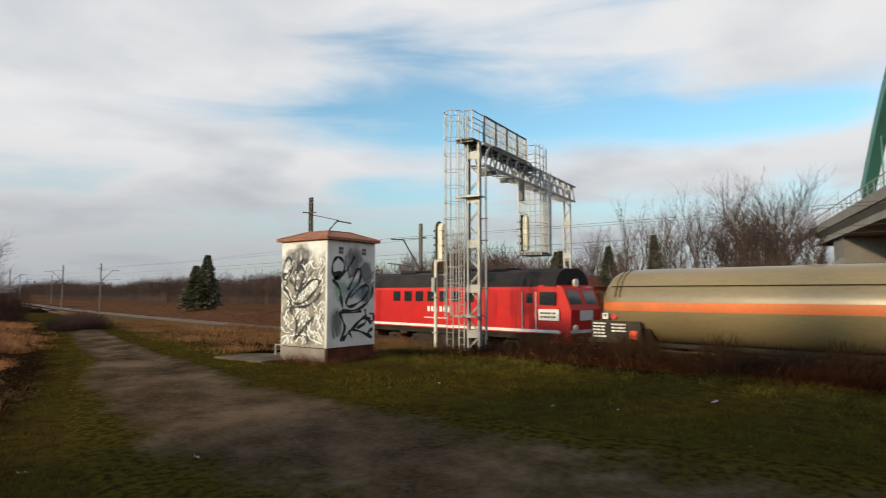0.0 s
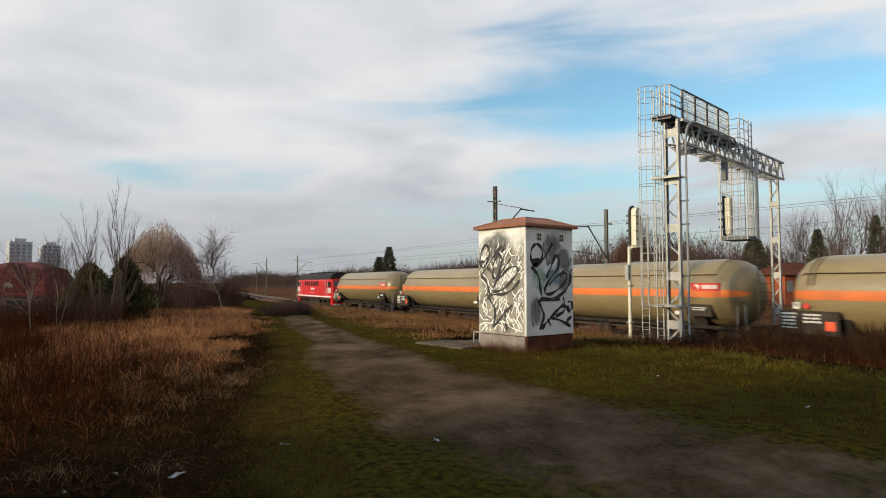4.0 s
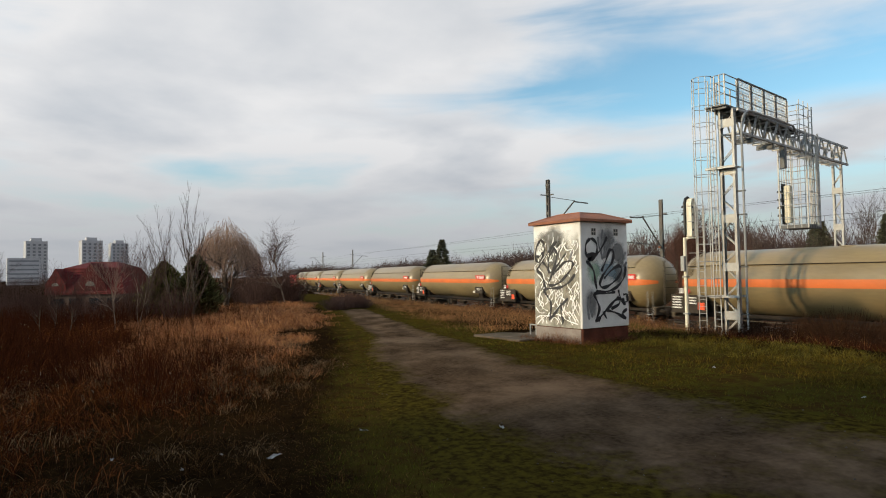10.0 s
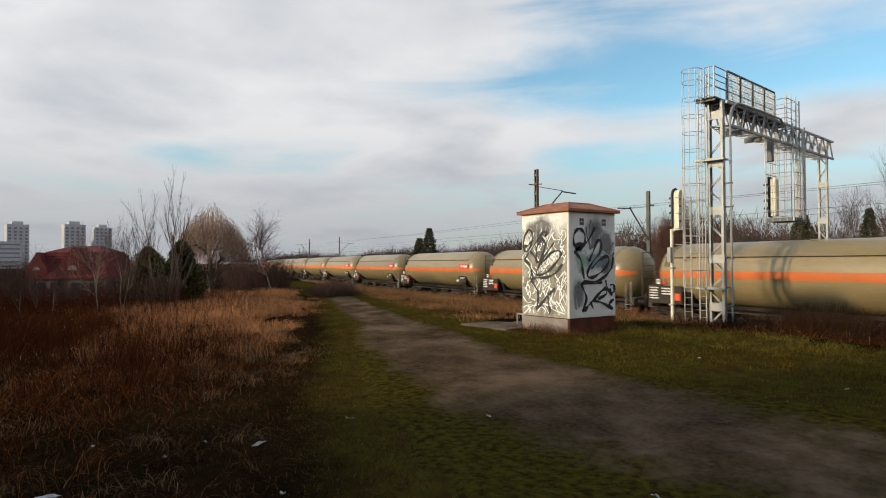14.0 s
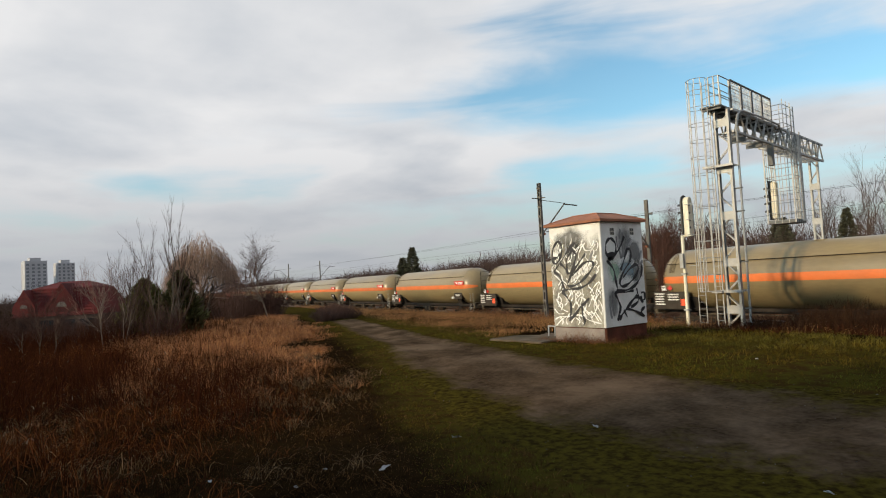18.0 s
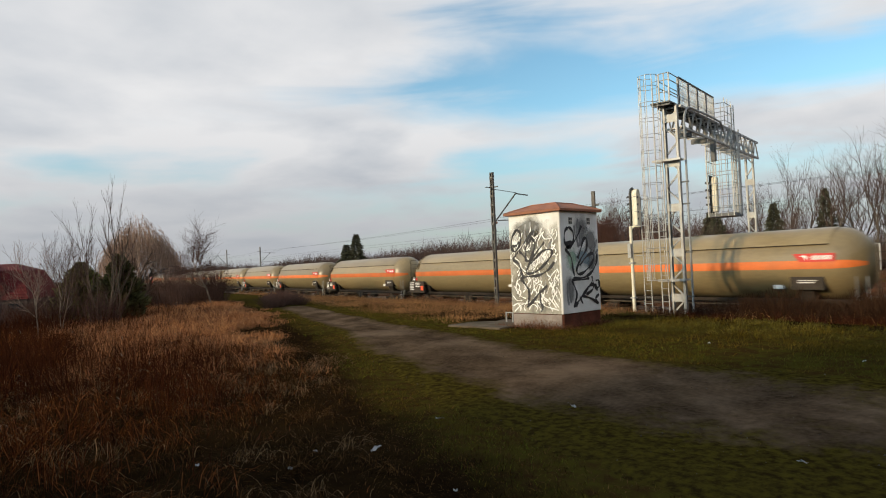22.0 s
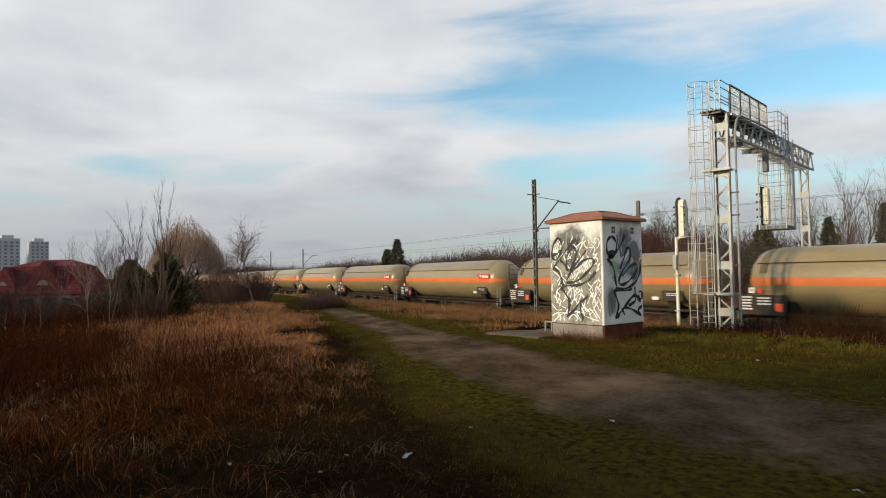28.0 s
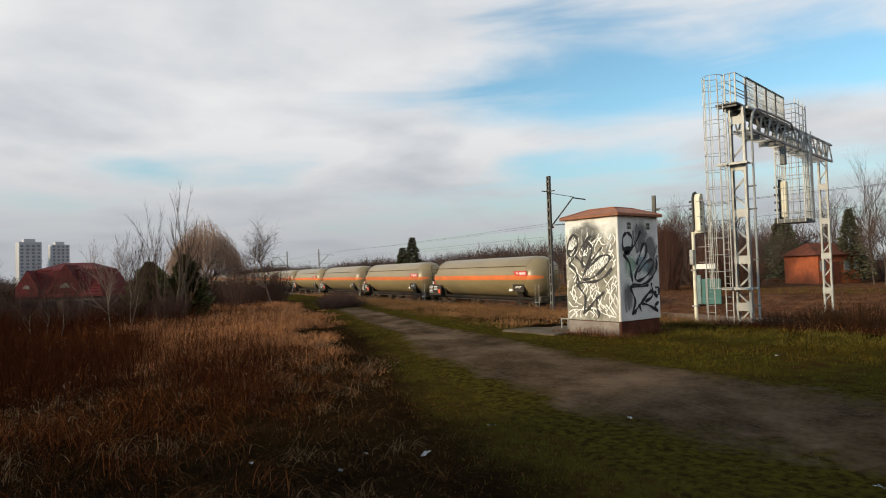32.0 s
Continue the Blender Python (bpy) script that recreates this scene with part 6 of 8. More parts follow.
def off_kiosk(x, y):
    return ~((x > SX0 - 2.7) & (x < SX1 + 0.05) & (y > SY0 - 0.95) & (y < SY1 + 0.05))


def from_eye(x, y):
    return np.minimum(np.hypot(x, y), np.hypot(x + 2.2, y + 3.2))


def build_plants():
    r = np.random.RandomState(1)
    # reed bed south of the path
    def reed_edge(x, y):
        return south_of_path(x, y) - 1.5 - 1.8 * patchy(x, y, 0.45, 3) + 0.8 * np.clip((-x - 16) / 14, 0, 1)
    def sunny(x, y):        # the paler half of the bed; its tan colour also stands in for sunlight
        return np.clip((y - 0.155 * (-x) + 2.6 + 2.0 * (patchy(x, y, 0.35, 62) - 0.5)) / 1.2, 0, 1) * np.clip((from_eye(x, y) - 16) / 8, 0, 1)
    def near(x, y):
        return np.clip((from_eye(x, y) - 3) / 8, 0.45, 1)
    def clumps(n, per, x0, x1, y0, y1, seed, spread, keep):
        """Blades in clumps: places, the clump's height factor and a lean shared in each clump."""
        q = np.random.RandomState(seed)
        cx, cy = sow(n, x0, x1, y0, y1, seed, keep)
        k = q.randint(per // 3, per, len(cx))
        size = np.repeat(q.uniform(0.5, 1.25, len(cx)), k)
        way = np.repeat(q.uniform(0, 6.283, len(cx)), k) + q.normal(0, 0.9, k.sum())
        x, y = np.repeat(cx, k) + q.normal(0, spread, k.sum()), np.repeat(cy, k) + q.normal(0, spread, k.sum())
        return x, y, size, way
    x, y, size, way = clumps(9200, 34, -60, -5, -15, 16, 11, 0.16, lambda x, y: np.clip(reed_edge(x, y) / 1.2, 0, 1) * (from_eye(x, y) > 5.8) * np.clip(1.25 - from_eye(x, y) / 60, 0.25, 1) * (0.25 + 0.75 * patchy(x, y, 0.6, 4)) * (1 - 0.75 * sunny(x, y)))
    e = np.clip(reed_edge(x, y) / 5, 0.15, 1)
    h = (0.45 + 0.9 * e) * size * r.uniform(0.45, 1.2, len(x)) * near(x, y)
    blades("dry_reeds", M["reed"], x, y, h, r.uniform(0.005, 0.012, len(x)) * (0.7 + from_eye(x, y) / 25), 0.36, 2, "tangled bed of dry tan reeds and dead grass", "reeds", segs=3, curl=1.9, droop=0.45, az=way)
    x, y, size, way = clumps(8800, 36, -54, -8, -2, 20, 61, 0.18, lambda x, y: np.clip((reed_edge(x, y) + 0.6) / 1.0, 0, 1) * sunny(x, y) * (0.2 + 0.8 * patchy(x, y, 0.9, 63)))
    blades("tan_reeds", M["reed_tan"], x, y, size * r.uniform(0.35, 1.1, len(x)) * np.clip(0.5 + reed_edge(x, y) / 4, 0.4, 1), r.uniform(0.006, 0.013, len(x)) * (0.7 + from_eye(x, y) / 25), 0.40, 64, "pinkish tan dry grass and reeds, coloured paler for the sunlit stretch", "reeds", segs=3, curl=1.7, droop=0.4, az=way)
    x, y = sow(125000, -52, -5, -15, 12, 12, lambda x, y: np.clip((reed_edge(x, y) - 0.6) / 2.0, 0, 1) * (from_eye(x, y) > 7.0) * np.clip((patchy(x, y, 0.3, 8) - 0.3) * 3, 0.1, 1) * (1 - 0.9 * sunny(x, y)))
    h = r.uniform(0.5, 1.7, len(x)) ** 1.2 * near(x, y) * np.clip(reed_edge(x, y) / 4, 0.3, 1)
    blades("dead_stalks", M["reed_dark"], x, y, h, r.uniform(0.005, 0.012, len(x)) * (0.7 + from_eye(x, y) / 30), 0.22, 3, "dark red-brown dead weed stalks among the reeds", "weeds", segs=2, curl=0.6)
    x, y = sow(900, -40, -6, -12, 11, 13, lambda x, y: np.clip((reed_edge(x, y) - 1.5) / 2, 0, 1) * (from_eye(x, y) > 7.5) * (patchy(x, y, 0.8, 31) > 0.4))
    z = HEIGHTS.at(x, y) + r.uniform(0.5, 1.25, len(x)) * near(x, y)
    blades("reed_plumes", M["plume"], x, y, r.uniform(0.10, 0.24, len(x)), r.uniform(0.012, 0.028, len(x)), 0.5, 4, "pale feathery seed heads above the reeds", "reed plumes", segs=4, curl=1.8, droop=0.6, z=z)
    # arching tussocks in front of the reeds
    cx, cy = sow(480, -24, -3, -9, 7, 41, lambda x, y: np.clip(reed_edge(x, y) + 1.4, 0, 1) * (from_eye(x, y) > 6.0))
    x, y = np.repeat(cx, 60), np.repeat(cy, 60)
    x, y = x + r.normal(0, 0.12, len(x)), y + r.normal(0, 0.12, len(x))
    blades("grass_tussocks", M["shade_straw"], x, y, r.uniform(0.25, 0.75, len(x)), r.uniform(0.004, 0.009, len(x)), 0.45, 42, "arching tussocks of dead grass", "dead grass", segs=4, curl=2.2, droop=0.75)
    x, y = sow(5200, -26, -3, -9, 8, 44, lambda x, y: np.clip(reed_edge(x, y) + 0.8, 0, 1) * (from_eye(x, y) > 6.5) * (0.1 + 0.9 * patchy(x, y, 1.0, 45)))
    z = HEIGHTS.at(x, y) + r.uniform(0.0, 0.55, len(x)) * np.clip(reed_edge(x, y) / 3, 0, 1)
    blades("pale_leaves", M["pale_leaf"], x, y, r.uniform(0.15, 0.5, len(x)), r.uniform(0.004, 0.008, len(x)), 0.6, 46, "pale curled dead leaves hanging in the reeds", "dead leaves", segs=6, curl=2.3, droop=0.85, z=z)
    # pale arching clumps standing out of the dark bed
    cx, cy = sow(620, -24, -3, -10, 8, 52, lambda x, y: np.clip(reed_edge(x, y) + 0.8, 0, 1) * (from_eye(x, y) > 6.2) * (0.1 + 0.9 * patchy(x, y, 0.6, 53)))
    x, y = np.repeat(cx, 34), np.repeat(cy, 34)
    x, y = x + r.normal(0, 0.16, len(x)), y + r.normal(0, 0.16, len(x))
    blades("pale_tussocks", M["pale_leaf"], x, y, r.uniform(0.3, 0.95, len(x)) * near(x, y), r.uniform(0.004, 0.010, len(x)), 0.5, 54, "pale grey-tan arching clumps of dead grass", "dead grass", segs=5, curl=2.2, droop=0.7)
    # uneven tufts on the bank beside the signal
    x, y, size, way = clumps(2600, 46, -20, 4, 15, 24.5, 47, 0.14, lambda x, y: off_kiosk(x, y) * np.clip((north_of_path(x, y) - 0.8) / 2.0, 0, 1) * np.clip((track_gap(x, y) - 3.6 - 5.5 * np.clip((x + 15) / 1.5, 0, 1)) / 1.0, 0, 1) * (0.1 + 0.9 * patchy(x, y, 0.55, 48)))
    blades("bank_tufts", M["bank_grass"], x, y, size * r.uniform(0.12, 0.42, len(x)), r.uniform(0.006, 0.013, len(x)), 0.42, 49, "uneven yellow-green grass tufts on the bank", "grass tufts", segs=3, curl=1.4, droop=0.3, az=way)
    # low dead grass and leaves between the reeds and the verge
    x, y = sow(165000, -34, 4, -9, 9, 14, lambda x, y: np.clip(0.25 + south_of_path(x, y) / 2.0, 0, 1) * (south_of_path(x, y) > -0.2) * (from_eye(x, y) > 5.0) * (from_eye(x, y) < 26) * (0.25 + 0.75 * patchy(x, y, 1.1, 9)))
    blades("dead_grass", M["shade_straw"], x, y, r.uniform(0.06, 0.30, len(x)), r.uniform(0.004, 0.010, len(x)), 0.8, 5, "matted dead straw-coloured grass", "dead grass", segs=2, curl=1.6, droop=0.4)
    x, y = sow(45000, -22, 3, -8, 9, 15, lambda x, y: np.clip(south_of_path(x, y) - 0.8, 0, 1) * (from_eye(x, y) > 5.0) * (0.2 + 0.8 * patchy(x, y, 0.9, 10)))
    blades("fallen_leaves", M["leaf_litter"], x, y, r.uniform(0.03, 0.08, len(x)), r.uniform(0.02, 0.05, len(x)), 1.3, 6, "brown fallen leaves on the ground", "leaves", segs=2, curl=0.9)
    x, y = sow(150000, -30, 4, -4, 12, 411, lambda x, y: (south_of_path(x, y) > -0.4) * np.clip((3.0 - south_of_path(x, y)) / 1.0, 0, 1) * (from_eye(x, y) > 5.0) * np.clip((patchy(x, y, 0.5, 412) - 0.38) * 4, 0, 1) * np.clip(1.2 - from_eye(x, y) / 30, 0.1, 1))
    blades("trampled_grass", M["trampled"], x, y, r.uniform(0.04, 0.13, len(x)), r.uniform(0.005, 0.011, len(x)) * (0.8 + from_eye(x, y) / 16), 0.9, 413, "brown trampled dead grass in the verge", "dead grass", segs=2, curl=1.4, droop=0.3)
    # green verge on both sides of the path, and moss tufts in it
    def verge(x, y):
        s, q = south_of_path(x, y), north_of_path(x, y)
        wide = np.where(x > -16.5, 9.5, 4.0)
        return np.clip(np.clip((s + 0.35) / 0.4, 0, 1) * np.clip((1.4 - s + 1.6 * patchy(x, y, 0.5, 90)) / 1.6, 0, 1) + np.clip((q + 0.35) / 0.5, 0, 1) * np.clip((wide - q) / 2.0, 0, 1), 0, 1)
    def worn(x, y):        # bare brown gaps in the trodden verge
        s = (south_of_path(x, y) > -0.3) * np.clip((20 - from_eye(x, y)) / 8, 0, 1)
        return 1 - s * np.clip((0.66 - patchy(x, y, 0.5, 95)) * 4.0, 0, 0.96)
    x, y = sow(580000, -48, 6, -2, 25, 16, lambda x, y: verge(x, y) * worn(x, y) * off_kiosk(x, y) * (from_eye(x, y) > 5.0) * np.clip(1.2 - from_eye(x, y) / 40, 0.2, 1) * np.clip((patchy(x, y, 1.2, 12) - 0.12) * 1.5, 0.06, 1) * (track_gap(x, y) > 4.6))
    tall = 0.8 + 1.2 * np.clip(north_of_path(x, y) / 3, 0, 1) * (north_of_path(x, y) > 0) * (x > -20) * patchy(x, y, 0.9, 33)
    blades("verge_grass", M["grass"], x, y, r.uniform(0.04, 0.14, len(x)) * tall, r.uniform(0.004, 0.010, len(x)) * (0.8 + from_eye(x, y) / 16), 0.55, 7, "short mossy green-yellow grass along the path", "grass", segs=2, curl=1.0)
    x, y = sow(150000, -30, 8, 2, 13, 17, lambda x, y: (np.abs(y - path_edge(x)[0]) < path_edge(x)[1]) * np.clip((patchy(x, y, 0.8, 14) - 0.50 - 0.10 * (y > path_edge(x)[0])) * 5, 0, 1) * (from_eye(x, y) > 5.0) * np.clip(1.4 - from_eye(x, y) / 17, 0, 1))
    blades("path_tufts", M["grass"], x, y, r.uniform(0.02, 0.07, len(x)), r.uniform(0.005, 0.010, len(x)), 0.7, 8, "thin moss and grass tufts on the trodden path", "grass tufts", segs=2, curl=0.9)
    # brighter moss in patches along both edges of the path
    def mossy_edge(x, y):
        s, q = south_of_path(x, y), north_of_path(x, y)
        rim = np.clip((s + 0.5) / 0.4, 0, 1) * np.clip((1.7 - s) / 0.8, 0, 1) * np.clip((patchy(x, y, 0.5, 404) - 0.35) * 3, 0, 1) + np.clip((q + 0.3) / 0.4, 0, 1) * np.clip((3.4 - q) / 1.6, 0, 1)
        return rim * np.clip((patchy(x, y, 0.55, 401) - 0.46) * 5, 0, 1)
    x, y = sow(260000, -36, 6, -2, 20, 402, lambda x, y: mossy_edge(x, y) * off_kiosk(x, y) * (from_eye(x, y) > 5.0) * np.clip(1.25 - from_eye(x, y) / 34, 0.2, 1) * (track_gap(x, y) > 6))
    blades("moss_patches", M["moss"], x, y, r.uniform(0.03, 0.11, len(x)), r.uniform(0.005, 0.010, len(x)) * (0.8 + from_eye(x, y) / 16), 0.55, 403, "green mossy grass patches along the path's edges", "moss", segs=2, curl=1.0)
    # loose stones and clods on the path
    r2 = np.random.RandomState(77)
    sx, sy = sow(1700, -24, 6, 2, 13, 78, lambda x, y: (np.abs(y - path_edge(x)[0]) < path_edge(x)[1] * 1.05) * (from_eye(x, y) > 4.8) * (0.2 + 0.8 * patchy(x, y, 0.8, 79)))
    sz = HEIGHTS.at(sx, sy) + 0.035
    m = Mesh()
    for a, b, c in zip(sx, sy, sz):
        q, w = r2.uniform(0.006, 0.022), r2.uniform(0, 6.28)
        ring = [(a + q * math.cos(w + k * 1.257) * r2.uniform(0.7, 1.2), b + q * math.sin(w + k * 1.257) * r2.uniform(0.7, 1.2), c - 0.004) for k in range(5)]
        m.add(ring + [(a + q * 0.2, b, c + q * 0.8)], [(k, (k + 1) % 5, 5) for k in range(5)])
    single("path_gravel", m, M["stone"], "loose pale stones and clods on the path", "gravel", kind="stuff", fix=False)
    # dry grass belt between path and railway
    x, y = sow(330000, -75, 12, 10, 32, 18, lambda x, y: off_kiosk(x, y) * np.clip((north_of_path(x, y) - 0.7 - 7.2 * np.clip((x + 18) / 2, 0, 1)) / 1.6, 0.0, 1) * np.clip((track_gap(x, y) - 3.0) / 0.8, 0, 1) * np.clip((-13.6 - x) / 1.5, 0.06, 1) * (0.15 + 0.85 * patchy(x, y, 0.8, 15)))
    g = np.clip((11 - track_gap(x, y)) / 6, 0, 1)
    h = r.uniform(0.12, 0.62, len(x)) * (0.6 + 0.8 * patchy(x, y, 1.1, 96)) + g * r.uniform(0.0, 0.75, len(x)) * patchy(x, y, 0.9, 16)
    blades("trackside_straw", M["straw"], x, y, h, r.uniform(0.006, 0.014, len(x)), 0.42, 9, "tawny dry grass beside the railway", "dry grass", segs=2, curl=1.3, droop=0.2, comb=0.4)
    # dark bramble stems by the track, east of the gantry and round the kiosk
    def bramble(x, y):
        a = np.clip((9.5 - track_gap(x, y)) / 2.5, 0, 1) * np.clip((track_gap(x, y) - 2.2) / 0.6, 0, 1) * (x > -15.2)
        b = np.exp(-(((x - SX1 - 0.25) / 0.35) ** 2 + ((y - SY1 + 0.4) / 1.3) ** 2)) + np.exp(-(((x + 16.3) / 0.9) ** 2 + ((y - SY0 + 0.22) / 0.22) ** 2))
        c = np.clip((7.5 - track_gap(x, y)) / 2, 0, 1) * np.clip((track_gap(x, y) - 2.6) / 0.6, 0, 1) * 0.55
        return np.clip(np.maximum(np.maximum(a, b), c), 0, 1)
    x, y = sow(420000, -60, 14, 12, 30, 19, lambda x, y: bramble(x, y) * (0.3 + 0.7 * patchy(x, y, 0.9, 17)) * ~((x > SX0) & (x < SX1) & (y > SY0) & (y < SY1)))
    blades("bramble_stems", M["reed_dark"], x, y, r.uniform(0.3, 1.0, len(x)) * np.clip(0.4 + 0.6 * (y > 18), 0, 1) * (1 + 0.5 * (x > -14) * np.clip((7.5 - track_gap(x, y)) / 2, 0, 1)) * np.where(x > -14, 0.55 + 0.75 * patchy(x, y, 0.6, 171), 1.0), r.uniform(0.006, 0.018, len(x)), 0.40, 10, "dark red-brown bramble and weed stems by the track", "brambles", segs=2, curl=1.6, droop=0.3)
    x, y = sow(16000, SX0 - 0.6, SX1 + 0.7, SY0 - 0.7, SY1 + 0.3, 95, lambda x, y: ((y < SY0 - 0.02) | (x > SX1 + 0.02)) * np.clip(1.1 - np.maximum(SY0 - y, x - SX1) / 0.55, 0, 1) * patchy(x, y, 2.6, 96))
    blades("kiosk_weeds", M["kiosk_weed"], x, y, r.uniform(0.10, 0.55, len(x)) * np.clip(1.3 - 0.7 * np.abs(x + 16.2), 0.45, 1), r.uniform(0.006, 0.014, len(x)), 0.35, 97, "dry red-brown weeds at the kiosk's foot", "weeds", segs=3, curl=1.2)
    # tall tawny and red-brown weeds along the railway bank
    x, y, size, way = clumps(3400, 40, -14, 9, 14, 27.5, 301, 0.20, lambda x, y: np.clip((7.5 - track_gap(x, y)) / 2.0, 0, 1) * np.clip((track_gap(x, y) - 2.3) / 0.5, 0, 1) * (0.15 + 0.85 * patchy(x, y, 0.7, 302)))
    blades("bank_weeds", M["bramble"], x, y, size * r.uniform(0.5, 1.35, len(x)), r.uniform(0.010, 0.022, len(x)), 0.38, 303, "tall dark brown weeds and brambles beside the railway", "weeds", segs=3, curl=1.2, droop=0.2, az=way)
    x, y, size, way = clumps(2600, 40, -48, -17.8, 14, 33, 304, 0.22, lambda x, y: off_kiosk(x, y) * np.clip((8.5 - track_gap(x, y)) / 3.0, 0, 1) * np.clip((track_gap(x, y) - 2.6) / 0.6, 0, 1) * np.clip((patchy(x, y, 0.55, 305) - 0.25) * 2, 0, 1))
    blades("red_weeds", M["kiosk_weed"], x, y, size * r.uniform(0.35, 1.0, len(x)), r.uniform(0.007, 0.016, len(x)), 0.35, 306, "red-brown dead weeds and bramble beside the railway", "weeds", segs=3, curl=1.3, droop=0.2, az=way)
    # rough field north of the railway
    x, y = sow(120000, -75, 16, 32, 58, 20, lambda x, y: (track_gap(x, y) < -7.9) * (0.3 + 0.7 * patchy(x, y, 0.4, 18)))
    blades("field_growth", M["field_growth"], x, y, r.uniform(0.05, 0.28, len(x)), r.uniform(0.015, 0.04, len(x)), 0.5, 11, "low red-brown growth across the railway", "field growth", segs=2, curl=0.9)
    x, y = sow(26000, -60, 14, 44, 62, 21, lambda x, y: np.clip((y - 45) / 3, 0, 1) * (0.3 + 0.7 * patchy(x, y, 0.3, 19)))
    blades("meadow_grass", M["bank_grass"], x, y, r.uniform(0.06, 0.22, len(x)), r.uniform(0.03, 0.06, len(x)), 0.5, 12, "strip of green grass before the allotments", "grass", segs=2, curl=0.8)


def grow(mesh_thick, mesh_thin, p, d, length, radius, level, rnd, spread, up, thin_at, twig_len, kids, taper=0.62, wander=0.22):
    """Grows a limb and its side shoots."""
    steps = 4 if level > 1 else 3
    r0 = radius
    for k in range(steps):
        d = (d + Vector((rnd.gauss(0, wander), rnd.gauss(0, wander), rnd.gauss(0, wander * 0.6) + up * 0.25))).normalized()
        q = p + d * (length / steps)
        r1 = radius * (1 - (1 - taper) * (k + 1) / steps)
        (mesh_thick if r0 > thin_at else mesh_thin).tube(p, q, max(r0, 0.004), max(r1, 0.003), n=6 if r0 > 0.06 else 4 if r0 > thin_at else 3, caps=False)
        p, r0 = q, r1
        if level > 0 and k >= (1 if level > 2 else 0):
            for c in range(kids if k < steps - 1 else kids + 1):
                a = rnd.uniform(0, 6.283)
                side = d.cross(Vector((math.cos(a), math.sin(a), 0.3))).normalized()
                ang = rnd.uniform(0.5, 1.0) * spread
                nd = (d * math.cos(ang) + side * math.sin(ang)).normalized()
                grow(mesh_thick, mesh_thin, p, nd, length * rnd.uniform(0.42, 0.68) if level > 1 else twig_len * rnd.uniform(0.6, 1.3), r1 * rnd.uniform(0.45, 0.7), level - 1, rnd, spread, up, thin_at, twig_len, kids, taper, wander)


def bare_tree(x, y, height, seed, label, stems=1, bark="bark", twig="twig", spread=0.8, up=0.35, level=3, kids=2, twig_len=0.6, radius=None, name="bare_tree", z=None, wander=0.16, first=0.55, lean=0.05):
    rnd = random.Random(seed)
    z = ground_z(x, y) if z is None else z
    t = thing(name, label, "tree", pose(x, y, z))
    thick, thin = Mesh(), Mesh()
    radius = radius or height * 0.016
    for s in range(stems):
        thick = Mesh()
        a = 6.283 * s / stems + rnd.uniform(-0.4, 0.4)
        off = 0.0 if stems == 1 else 0.25 + 0.12 * stems * rnd.random()
        d = Vector((math.cos(a) * (lean if stems == 1 else 0.16), math.sin(a) * (lean if stems == 1 else 0.16), 1)).normalized()
        h = height * (1 if s == 0 else rnd.uniform(0.7, 0.98))
        grow(thick, thin, Vector((math.cos(a) * off, math.sin(a) * off, -0.2)), d, h * first, radius * (1 if stems == 1 else 0.75), level, rnd, spread, up, radius * 0.22, twig_len, kids, wander=wander)
        part("trunk" if stems == 1 else "stem", thick, M[bark], t, "", smooth=True, fix=False)
    part("crown", thin, M[twig], t, "leafless twigs", fix=False)
    return t


def conifer(x, y, height, width, seed, label, mat="needle", dense=1.0, name="conifer_tree", z=None, columnar=False, clump=0.17):
    rnd = random.Random(seed)
    z = ground_z(x, y) if z is None else z
    t = thing(name, label, "tree", pose(x, y, z))
    part("trunk", Mesh().tube((0, 0, -0.2), (0, 0, height * 0.92), height * 0.018, 0.01, n=7), M["bark"], t)
    m = Mesh()
    n = int(4300 * dense)
    for i in range(n):
        q = rnd.random() ** 0.8
        h = height * (0.06 + 0.94 * q)
        prof = ((1 - q) ** 0.55 * (0.8 + 0.25 * math.sin(7 * q + 3 * math.sin(3 * (seed + q)))) if columnar else (1 - q) ** 1.0) + 0.03
        tier = 0.86 + 0.14 * math.sin(h * 6.0 + 2.0 * rnd.random())
        a = rnd.uniform(0, 6.283)
        lobe = 0.84 + 0.42 * noise.noise(Vector((math.cos(a) * 1.6, math.sin(a) * 1.6, h * 0.9 + seed * 7.3)))
        r = width / 2 * prof * tier * lobe * rnd.uniform(0.35, 1.12)
        c = Vector((r * math.cos(a), r * math.sin(a), h - (0.0 if columnar else 0.10 * r)))
        s = clump * rnd.uniform(0.6, 1.4) * (0.6 + 0.5 * (1 - q))
        d = Vector((math.cos(a) + rnd.gauss(0, 0.4), math.sin(a) + rnd.gauss(0, 0.4), rnd.uniform(0.2, 1.6) if columnar else -0.1 + rnd.uniform(-0.3, 0.4))).normalized()
        w = d.cross(Vector((0, 0, 1))).normalized().lerp(Vector((rnd.gauss(0, 1), rnd.gauss(0, 1), rnd.gauss(0, 1))), 0.3).normalized()
        tip = c + d * s * 1.6
        m.add([c - w * s * 0.35, c + w * s * 0.35, tip + w * s * 0.1 + Vector((0, 0, rnd.uniform(-.1, .1) * s)), tip - w * s * 0.1, c + d * s * 0.8 + Vector((0, 0, s * 0.25))], [(0, 1, 4), (1, 2, 4), (2, 3, 4), (3, 0, 4)])
    part("crown", m, M[mat], t, "dark evergreen foliage", fix=False)
    return t


